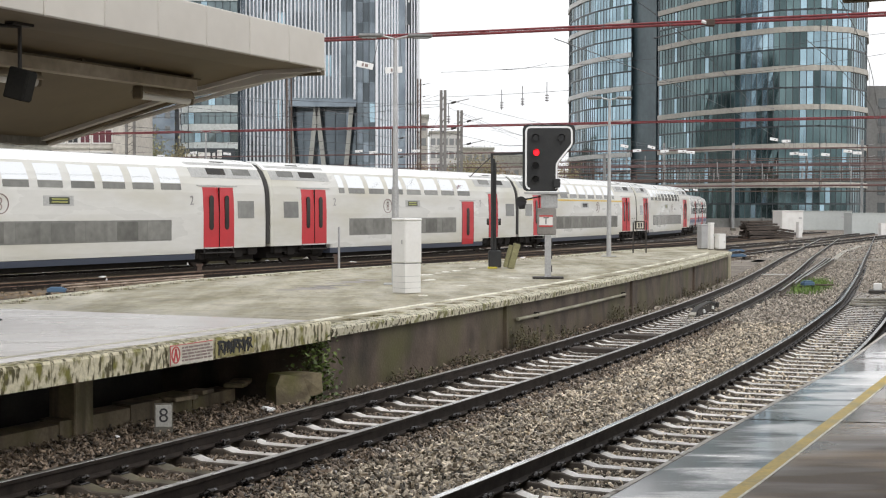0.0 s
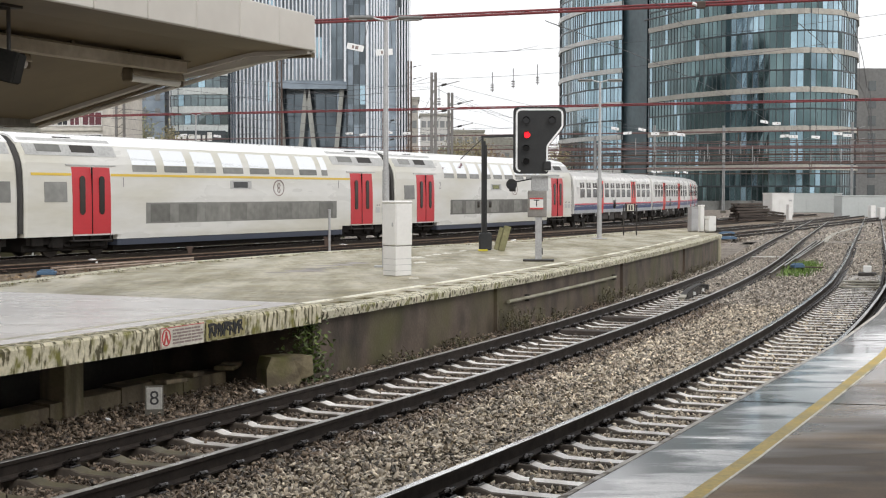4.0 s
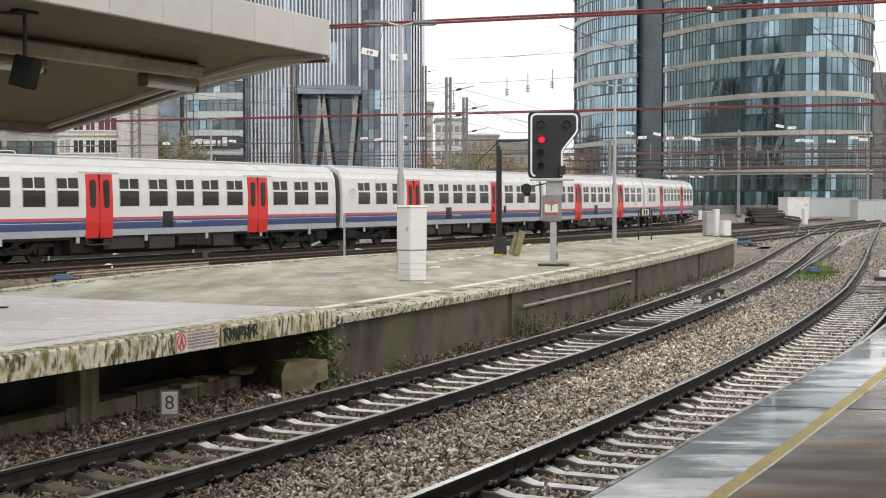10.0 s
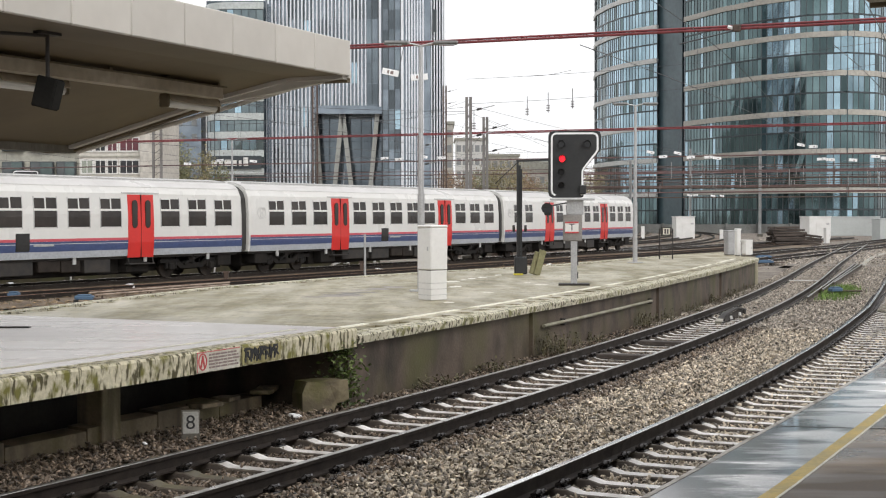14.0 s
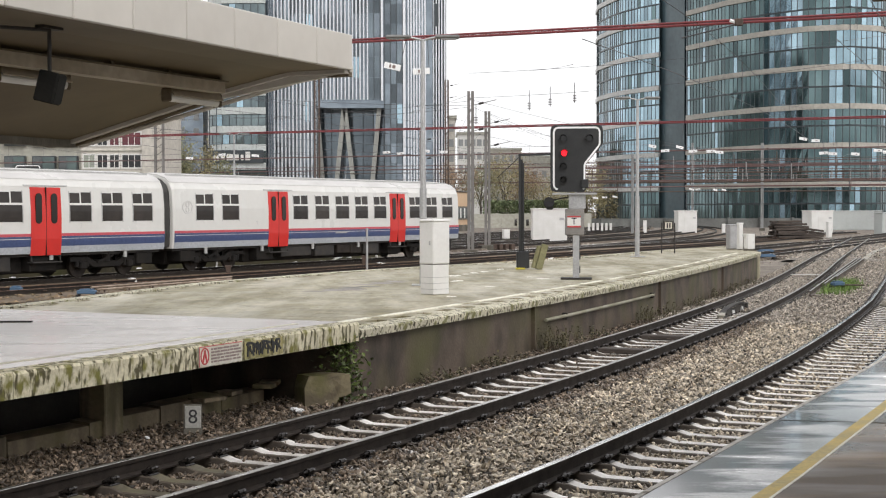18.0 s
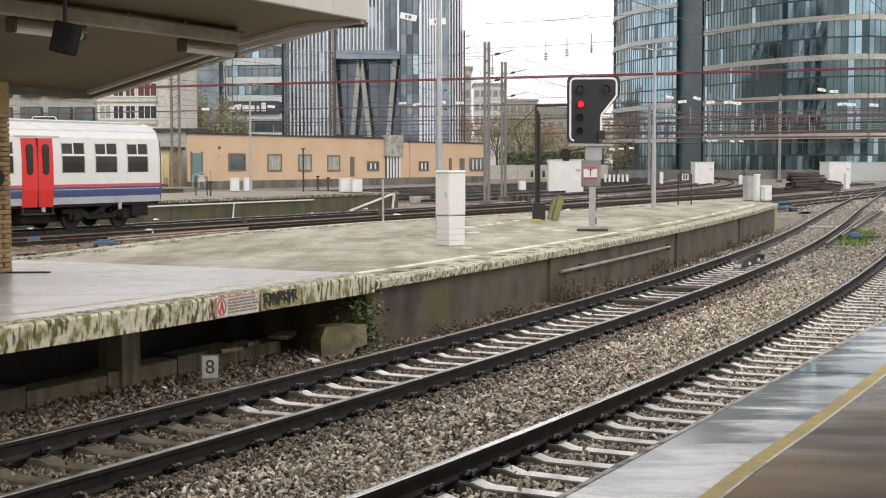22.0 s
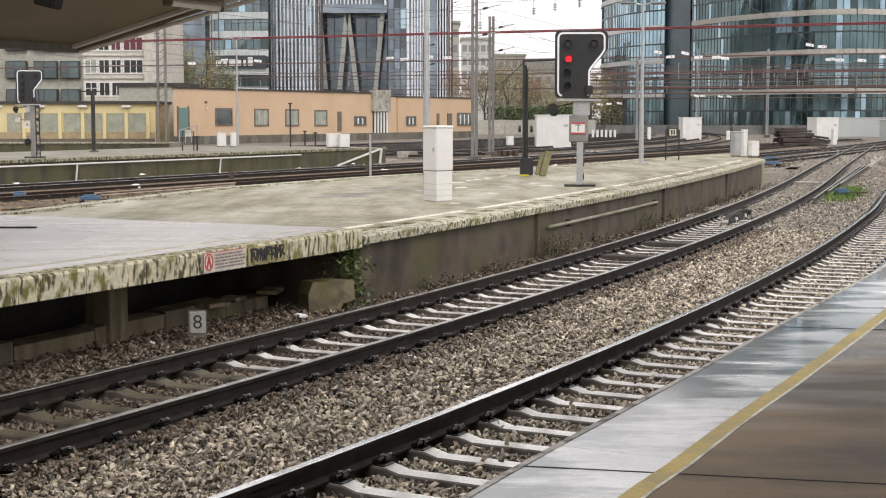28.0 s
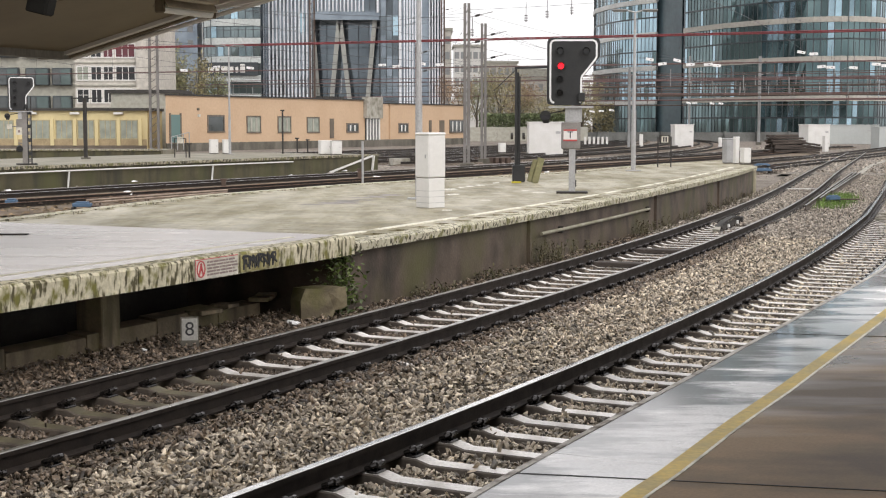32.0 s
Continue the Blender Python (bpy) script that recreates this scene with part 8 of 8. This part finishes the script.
def doors(t, prof, x0, x1, z0, z1, wz0, wz1, side, paint=None):
    """A pair of red leaves with long round-ended windows, a rain strip above and a step below."""
    xm = (x0 + x1) / 2
    for a, b in ((x0, xm - 0.015), (xm + 0.015, x1)):
        zs = [z for z in (z0, 1.5, 2.4, 3.0, z1) if z0 <= z <= z1]
        d = put(t, "door_leaf", skin(prof, a, b, sorted(set(zs)), 0.015, 0.03, side), paint or M_RED, "bright red door leaf")
        c = (a + b) / 2
        part("door_window", oval(side, c, wz0, wz1, 0.15, width_at(prof, (wz0 + wz1) / 2) + 0.032, 0.03), M_BROWNGLASS, d)
        part("edge_seal", box(xm - 0.014, xm + 0.014, min(side * 1.38, side * 1.44), max(side * 1.38, side * 1.44), z0, z1), M_DARK, d)
    put(t, "rain_strip", skin(prof, x0 - 0.3, x1 + 0.35, [z1 + 0.05, z1 + 0.09], 0.035, 0.05, side), M_AC)
    bm = bmesh.new()
    box(x0 + 0.02, x1 - 0.02, min(side * 1.2, side * 1.5), max(side * 1.2, side * 1.5), z0 - 0.27, z0 - 0.23, bm=bm)
    for x in (x0 + 0.04, x1 - 0.04):
        beam((x, side * 1.42, z0 - 0.25), (x, side * 1.38, z0), 0.04, 0.04, bm)
    part("step", bm, M_DARK, t)


M_UNDER = mat("grimy black underframe", (0.011, 0.010, 0.0095), (0.022, 0.019, 0.016), 0.8, scale=3, fine=20, bump=0.2, spec=0.25)


M_WHEEL = mat("rusty wheel steel", (0.03, 0.023, 0.018), (0.016, 0.013, 0.011), 0.7, scale=3, fine=20, bump=0.1, spec=0.3)


def bogie(t, x, wheelbase=2.56):
    """A two-axle bogie: cranked side frames, wheels with hubs, axle boxes, coil springs, brake gear and a bolster."""
    b = part("bogie", box(x - 0.45, x + 0.45, -0.98, 0.98, 0.4, 0.66, 0.03), M_UNDER, t, "black bogie frame")
    crank = [(-1.95, 0.62), (-1.05, 0.60), (-0.72, 0.38), (0.72, 0.38), (1.05, 0.60), (1.95, 0.62), (1.95, 0.76), (0.98, 0.77), (0.62, 0.58), (-0.62, 0.58), (-0.98, 0.77), (-1.95, 0.76)]
    for s in (-1, 1):
        part("side_frame", extruded([(x + u, z) for u, z in crank], min(s * 0.98, s * 1.1), max(s * 0.98, s * 1.1)), M_UNDER, b)
    for k in (-1, 1):
        wx = x + k * wheelbase / 2
        part("axle", tube((wx, -1.0, 0.46), (wx, 1.0, 0.46), 0.08, seg=10), M_UNDER, b)
        for s in (-1, 1):
            w = tube((wx, s * 0.70, 0.46), (wx, s * 0.84, 0.46), 0.46, 0.44 if s > 0 else 0.46, 26)
            tube((wx, s * 0.84, 0.46), (wx, s * 0.88, 0.46), 0.2, 0.16, 16, w)
            part("wheel", w, M_WHEEL, b, "rusty brown wheel")
            part("axle_box", box(wx - 0.16, wx + 0.16, s * 1.08 - 0.1, s * 1.08 + 0.1, 0.32, 0.6, 0.04), M_UNDER, b)
            for q in (-0.27, 0.27):
                part("spring", tube((wx + q, s * 1.05, 0.40), (wx + q, s * 1.05, 0.64), 0.085, seg=8), M_UNDER, b)
            part("brake_hanger", beam((wx - k * 0.56, s * 0.86, 0.3), (wx - k * 0.5, s * 0.9, 0.85), 0.07, 0.08), M_UNDER, b)
    for s in (-1, 1):
        part("bolster_spring", tube((x, s * 1.06, 0.58), (x, s * 1.06, 0.92), 0.15, seg=10), M_UNDER, b)
        part("damper", beam((x - 0.55, s * 1.16, 0.55), (x + 0.45, s * 1.16, 0.88), 0.06, 0.08), M_UNDER, b)
    return b


def ends(t, half, top, prof):
    for k in (-1, 1):
        g = part("gangway", box(min(k * (half - 0.02), k * (half + 0.28)), max(k * (half - 0.02), k * (half + 0.28)), -0.85, 0.85, 1.05, min(top - 0.7, 3.6), 0.06), M_UNDER, t, "black rubber gangway bellows")
        for s in (-1, 1):
            part("buffer", tube((k * (half - 0.05), s * 0.87, 1.04), (k * (half + 0.26), s * 0.87, 1.04), 0.1, 0.2, 12), M_UNDER, t)
        for q in range(3):
            part("hose", tube((k * (half - 0.1), -0.4 + q * 0.4, 0.95), (k * (half + 0.25), -0.35 + q * 0.36, 0.55), 0.03, seg=6), M_UNDER, t)


def logo(t, prof, x, z, r, side, m=None):
    bm = bmesh.new()
    y = width_at(prof, z) + 0.012
    for i in range(20):
        a, b = i * 0.31416, (i + 1) * 0.31416
        beam((x + r * math.cos(a), side * y, z + r * 0.85 * math.sin(a)), (x + r * math.cos(b), side * y, z + r * 0.85 * math.sin(b)), 0.012, 0.04, bm)
    for dz in (-0.10, 0.10):
        for i in range(10):
            a, b = i * 0.6283, (i + 1) * 0.6283
            beam((x + 0.1 * math.cos(a), side * y, z + dz * 1.1 + 0.1 * math.sin(a)), (x + 0.1 * math.cos(b), side * y, z + dz * 1.1 + 0.1 * math.sin(b)), 0.012, 0.035, bm)
    part("emblem", bm, m or M_INKGREY, t, "plain oval emblem")


M_NUMERAL = plain("grey numeral paint", (0.27, 0.265, 0.26), 0.4)
M_FAINT = plain("faint grey emblem paint", (0.585, 0.58, 0.565), 0.4)
M_BELLOWS = mat("dark grey rubber bellows", (0.042, 0.04, 0.037), (0.028, 0.027, 0.025), 0.6, scale=2, fine=20)


def single_door(t, prof, x0, x1, z0, z1, wz0, wz1, side):
    """One red leaf with a long round-ended window and a rain strip above."""
    zs = sorted(z for z in {z0, 0.8, 1.1, 1.5, 2.4, min(3.0, z1 - 0.05), z1} if z0 <= z <= z1)
    d = put(t, "door_leaf", skin(prof, x0, x1, zs, 0.015, 0.03, side), M_CRIMSON, "crimson door leaf")
    c = (x0 + x1) / 2
    part("door_window", oval(side, c, wz0, wz1, 0.16, width_at(prof, (wz0 + wz1) / 2) + 0.032, 0.03), M_BROWNGLASS, d)
    for x in (x0, x1):
        put(d, "edge_seal", skin(prof, x - 0.02, x + 0.02, zs, 0.018, 0.03, side), M_MAROON)
    put(t, "rain_strip", skin(prof, x0 - 0.25, x1 + 0.25, [z1 + 0.04, z1 + 0.08], 0.035, 0.05, side), M_AC)


def double_deck(label, kind="second"):
    first_class, low = kind == "first", kind == "low"
    t = thing("double_deck_coach", label, "railway coach", "coaches of the train")
    half = 13.22
    vs, fs = body_shell(PROF_D, -half, half, 0.80)
    put(t, "body", (vs, fs), M_DIRTYBODY, "pale grey coach body")
    put(t, "lower_body", body_shell(PROF_D, -8.15, 8.6, 0.62, 0.80), M_DIRTYBODY)
    # the roof's white is raised to carry the bright sky falling on it
    put(t, "roof", body_shell([(z + 0.005, w + 0.005) for z, w in PROF_D if z > 4.2], -half + 0.02, half - 0.02, 4.3), M_SKYLITROOF, "white coach roof, brightened as by the sky")
    put(t, "skirt", body_shell([(z, w + 0.004) for z, w in PROF_D], -8.15, 8.6, 0.37, 0.60), M_SKIRT, "dark slate bottom stripe")
    for side in (-1, 1):
        if kind == "second":
            wide = [(-6.56 + 1.735 * k, 0.64) for k in range(8)] + [(7.02, 0.26)]
        elif first_class:
            wide = [(-6.5 + 2.0 * k, 0.74) for k in range(7)] + [(6.95, 0.26)]
        else:
            wide = [(-7.12, 0.25)] + [(-5.7 + 1.97 * k, 0.76) for k in range(7)]
        for c, h in wide:
            w = put(t, "upper_window", skin(PROF_D, c - h, c + h, [3.58, 3.75, 3.9, 4.05, 4.2], 0.012, 0.03, side), M_COATED, "curved upper window reflecting the sky")
            put(w, "lower_pane", skin(PROF_D, c - h, c + h, [3.30, 3.56], 0.012, 0.03, side), M_GREYGLASS)
        band = put(t, "window_band", skin(PROF_D, -6.5, 5.06 if low else 7.95, [1.20, 1.6, 2.05], 0.006, 0.02, side), M_GREYGLASS, "grey lower window band")
        for k in range(6 if low else 8):
            c = (-5.5 + 1.90 * k) if low else (-5.6 + 1.80 * k)
            put(band, "pane", skin(PROF_D, c - 0.62, c + 0.62, [1.26, 1.6, 1.99], 0.012, 0.02, side), M_GREYGLASS)
        doors(t, PROF_D, -10.76, -8.62, 0.86, 3.44, 1.6, 3.1, side, M_CRIMSON)
        if low:
            single_door(t, PROF_D, 5.8, 7.26, 0.50, 2.96, 1.0, 2.6, side)
            single_door(t, PROF_D, 9.3, 10.5, 0.84, 3.44, 1.6, 3.1, side)
            put(t, "small_window", skin(PROF_D, 11.65, 12.85, [2.10, 2.5, 2.86], 0.012, 0.03, side), M_GREYGLASS)
        else:
            doors(t, PROF_D, 9.28, 11.42, 0.86, 3.44, 1.6, 3.1, side, M_CRIMSON)
            for x in (11.75, 12.35):
                put(t, "socket_cover", skin(PROF_D, x, x + 0.42, [1.42, 1.7], 0.010, 0.02, side), M_AC)
                for u in (0.1, 0.3):
                    put(t, "socket", skin(PROF_D, x + u, x + u + 0.06, [1.78, 1.84], 0.014, 0.02, side), M_DARK)
        put(t, "small_window", skin(PROF_D, -12.25, -11.05, [2.10, 2.5, 2.86], 0.012, 0.03, side), M_GREYGLASS)
        for x0, x1 in ((-13.0, -8.05), (7.85, 13.0)):
            p = put(t, "vent_panel", skin(PROF_D, x0, x1, [3.86, 4.05, 4.25, 4.45, 4.52], 0.015, 0.03, side), M_AC, "grey ventilation panel in the roof edge")
            for u in (0.25, 0.62):
                put(p, "grille", skin(PROF_D, x0 + (x1 - x0) * (u - 0.12), x0 + (x1 - x0) * (u + 0.14), [4.0, 4.15, 4.28], 0.022, 0.02, side), M_DARK if u > 0.5 else M_GREYGLASS)
            put(p, "hatch", skin(PROF_D, x0 + (x1 - x0) * 0.4, x0 + (x1 - x0) * 0.6, [4.55, 4.6], 0.02, 0.02, side), M_DARK)
        d = put(t, "display", skin(PROF_D, -0.78, 0.80, [2.62, 3.0], 0.012, 0.02, side), M_AC, "destination display in a pale frame")
        put(d, "screen", skin(PROF_D, -0.55, 0.5, [2.68, 2.94], 0.02, 0.02, side), M_GLASS if first_class else M_SCREEN)
        if not first_class:
            for z in (2.74, 2.85):
                put(d, "text_bar", skin(PROF_D, -0.45, 0.38, [z, z + 0.04], 0.024, 0.02, side), M_GREENBAR)
        logo(t, PROF_D, -2.69 if low else 2.95, 2.68, 0.42, side)
        y = width_at(PROF_D, 2.85) + 0.012
        for x in (-7.85, 8.15):
            letters("1" if first_class else "2", 0.55, M_NUMERAL, pose(x, side * y, 2.85, 90, 0, 0 if side < 0 else 180), t, "class_numeral")
        if first_class:
            for x0, x1 in ((-12.9, -10.8), (-8.58, 9.24)):
                put(t, "class_stripe", skin(PROF_D, x0, x1, [3.10, 3.2], 0.008, 0.02, side), M_YELLOWSTRIPE, "yellow first-class stripe")
    for x in (-10.1, 10.1):
        bogie(t, x)
    ends(t, half, 4.7, PROF_D)
    part("underframe", box(-12.9, 12.9, -1.1, 1.1, 0.5, 0.82), M_UNDER, t)
    # black box put in for the shadow below the floor between the bogies
    part("underfloor_gear", box(-8.0, 8.4, -1.0, 1.0, 0.14, 0.5, 0.04), M_UNDER, t)
    for x0, x1 in ((-12.9, -8.2), (8.65, 12.9)):
        part("end_gear", box(x0, x1, -0.9, 0.9, 0.22, 0.6, 0.05), M_UNDER, t)
        for k in range(4):
            u = x0 + 0.5 + k * 1.05
            part("gear_box", box(u - 0.3, u + 0.3, -1.2, 1.2, 0.45 - 0.1 * (k % 2), 0.8, 0.03), M_UNDER, t)
    for k in (-1, 1):
        g = put(t, "bellows", body_shell([(z * 0.975 + 0.05, w * 0.93) for z, w in PROF_D], min(k * 13.1, k * 13.42), max(k * 13.1, k * 13.42), 0.95), M_BELLOWS, "dark grey bellows between the coaches")
    part("roof_line", box(-12.8, 12.8, -0.02, 0.02, 4.70, 4.74), M_AC, t)
    return t


def single_deck(label, gaps=()):
    t = thing("single_deck_coach", label, "railway coach", "coaches of the train")
    half = 11.95
    put(t, "body", body_shell(PROF_S, -half, half, 0.97), M_BODY, "white coach body")
    up = [(z + 0.004, w + 0.004) for z, w in PROF_S if z > 3.6]
    put(t, "roof", body_shell([(3.66, 1.262)] + up, -half + 0.02, half - 0.02, 3.66), M_ROOF, "pale grey coach roof")
    for k in (-0.55, 0.0, 0.55):
        part("roof_rib", box(-half + 0.3, half - 0.3, k * 1.3 - 0.012, k * 1.3 + 0.012, 3.98 - abs(k) * 0.12, 4.09 - abs(k) * 0.13), M_AC, t)
    runs = ((-half + 0.06, -5.56), (-4.07, 4.70), (6.19, half - 0.06))
    for k in (-1, 1):
        put(t, "bellows", body_shell([(z * 0.96 + 0.05, w * 0.88) for z, w in PROF_S], min(k * 11.9, k * 12.2), max(k * 11.9, k * 12.2), 1.05), M_BELLOWS)
    for side in (-1, 1):
        for a, b in runs:
            put(t, "sill_stripe", skin(PROF_S, a, b, [0.98, 1.22], 0.004, 0.02, side), M_SILL_STRIPE, "grey sill stripe")
            put(t, "blue_stripe", skin(PROF_S, a, b, [1.222, 1.4, 1.588], 0.004, 0.02, side), M_BLUE, "dark blue stripe")
            put(t, "red_stripe", skin(PROF_S, a, b, [1.591, 1.69], 0.004, 0.02, side), M_REDSTRIPE, "red stripe")
        for x in (-10.53, -8.8, -7.07, -3.65, -1.90, -0.2, 1.49, 3.2, 6.64, 8.34, 10.05):
            if x in gaps:
                continue
            w = put(t, "window", skin(PROF_S, x, x + 1.1, [2.12, 2.5, 2.72], 0.010, 0.03, side), M_BROWNGLASS, "brown tinted window with a divided top")
            f = put(w, "top_pane", skin(PROF_S, x, x + 0.52, [2.80, 3.18], 0.008, 0.03, side), M_BROWNGLASS)
            put(w, "top_pane", skin(PROF_S, x + 0.56, x + 1.1, [2.80, 3.2], 0.012, 0.03, side), M_BROWNGLASS)
            put(w, "transom", skin(PROF_S, x - 0.03, x + 1.13, [2.72, 2.80], 0.022, 0.03, side), M_FRAME)
            put(w, "bar", skin(PROF_S, x + 0.51, x + 0.57, [2.80, 3.2], 0.022, 0.03, side), M_FRAME)
            for a, b in ((x - 0.04, x), (x + 1.1, x + 1.14)):
                put(w, "rubber_seal", skin(PROF_S, a, b, [2.08, 2.6, 3.24], 0.012, 0.03, side), M_AC)
        doors(t, PROF_S, -5.56, -4.07, 0.90, 3.36, 2.05, 3.15, side)
        doors(t, PROF_S, 4.70, 6.19, 0.90, 3.36, 2.05, 3.15, side)
        if side < 0 and not gaps:
            put(t, "socket_box", skin(PROF_S, -1.1, -0.45, [1.25, 1.5, 1.9], 0.02, 0.04, side), M_GLASS)
        logo(t, PROF_S, -11.1, 2.66, 0.30, side, M_FAINT)
        put(t, "marking", skin(PROF_S, -0.25, 0.75, [1.42, 1.5], 0.008, 0.02, side), M_AC)
        for x in (-6.4, 7.2):
            letters("2", 0.3, M_FAINT, pose(x, side * (width_at(PROF_S, 1.95) + 0.012), 1.95, 90, 0, 0 if side < 0 else 180), t, "class_numeral")
        for k in range(6):
            part("lifting_lug", box(-9.9 + k * 3.9, -9.75 + k * 3.9, min(side * 1.3, side * 1.36), max(side * 1.3, side * 1.36), 0.72, 0.97), M_AC, t)
    for x in (-8.9, 8.9):
        bogie(t, x)
    ends(t, half, 4.05, PROF_S)
    part("underframe", box(-11.8, 11.8, -1.2, 1.2, 0.86, 0.98), M_DARK, t)
    part("underfloor_gear", box(-6.6, 6.6, -0.8, 0.8, 0.24, 0.9, 0.05), M_UNDER, t)
    # black box added behind the bogies so their gaps look shaded
    part("centre_beam", box(-11.5, 11.5, -0.55, 0.55, 0.3, 0.88, 0.03), M_UNDER, t)
    for k, (x, w, h, m) in enumerate(((-3.2, 1.2, 0.5, M_DARK), (-0.9, 0.8, 0.55, M_DARK), (0.7, 0.55, 0.46, M_WHEEL), (1.8, 0.5, 0.5, M_WHEEL), (3.2, 0.7, 0.56, M_DARK), (-5.6, 0.6, 0.6, M_UNDER), (5.4, 0.6, 0.6, M_UNDER), (-10.9, 0.45, 0.5, M_UNDER), (10.9, 0.45, 0.5, M_UNDER))):
        part("equipment_box", box(x - w, x + w, -1.25, 1.25, 0.92 - h, 0.88, 0.03), m, t)
    return t


DOUBLE = double_deck("pale grey double-deck coach with red doors and grimy sides")
DOUBLE1 = double_deck("pale grey double-deck coach with red doors and a yellow stripe", "first")
DOUBLE2 = double_deck("pale grey double-deck coach with one low red door", "low")
SINGLE = single_deck("white single-deck coach with red doors and a blue stripe")
LAST = single_deck("white single-deck last coach with red doors and a blue stripe", (-7.07,))
T_KEYS = [0, 1, 2, 3, 6, 7, 8, 9, 10, 12, 13, 14, 17, 18, 19, 20, 21, 22, 23, 25, 28, 30, 32]
S_KEYS = [231.0, 220.55, 210.07, 199.95, 169.15, 159.4, 150.0, 140.6, 131.65, 114.5, 106.2, 98.15, 75.5, 68.55, 61.6, 55.3, 48.95, 42.95, 37.2, 26.6, 12.9, 5.2, -1.2]
S_FIT = np.polyfit(T_KEYS, S_KEYS, 6)


def train_end(t):
    """How far along the line the train's last buffer stands; the train slows as it enters the station."""
    return float(np.polyval(S_FIT, t))


HERE = pose(0, 0, 0)
COACHES, back = [], 0.0
for ob, ln in ((LAST, 24.4), (SINGLE, 24.4), (copy_thing(SINGLE, HERE), 24.4), (copy_thing(SINGLE, HERE), 24.4), (DOUBLE, 26.8), (DOUBLE1, 26.8), (DOUBLE2, 26.8), (copy_thing(DOUBLE, HERE), 26.8)):
    COACHES.append((ob, back + ln / 2, ln * 0.36, 180 if back > 170 else 0))
    back += ln


def motions():
    for ob, behind, half, turn in COACHES:
        rows = []
        for i in range(33):
            s = train_end(i) - behind - C_START
            x0, y0 = track_c_point(s - half)
            x1, y1 = track_c_point(s + half)
            rows.append((float(i), pose((x0 + x1) / 2, (y0 + y1) / 2, 0, 0, 0, math.degrees(math.atan2(y1 - y0, x1 - x0)) + turn)))
        walk(ob, rows)


def track_c_point(s):
    """A point of the running line, straight on beyond its near end."""
    if s > 1:
        return TRACK_C.at(s)[:2]
    x, y, a = TRACK_C.at(1.0)
    return x + (s - 1) * math.cos(radians(a)), y + (s - 1) * math.sin(radians(a))


motions()
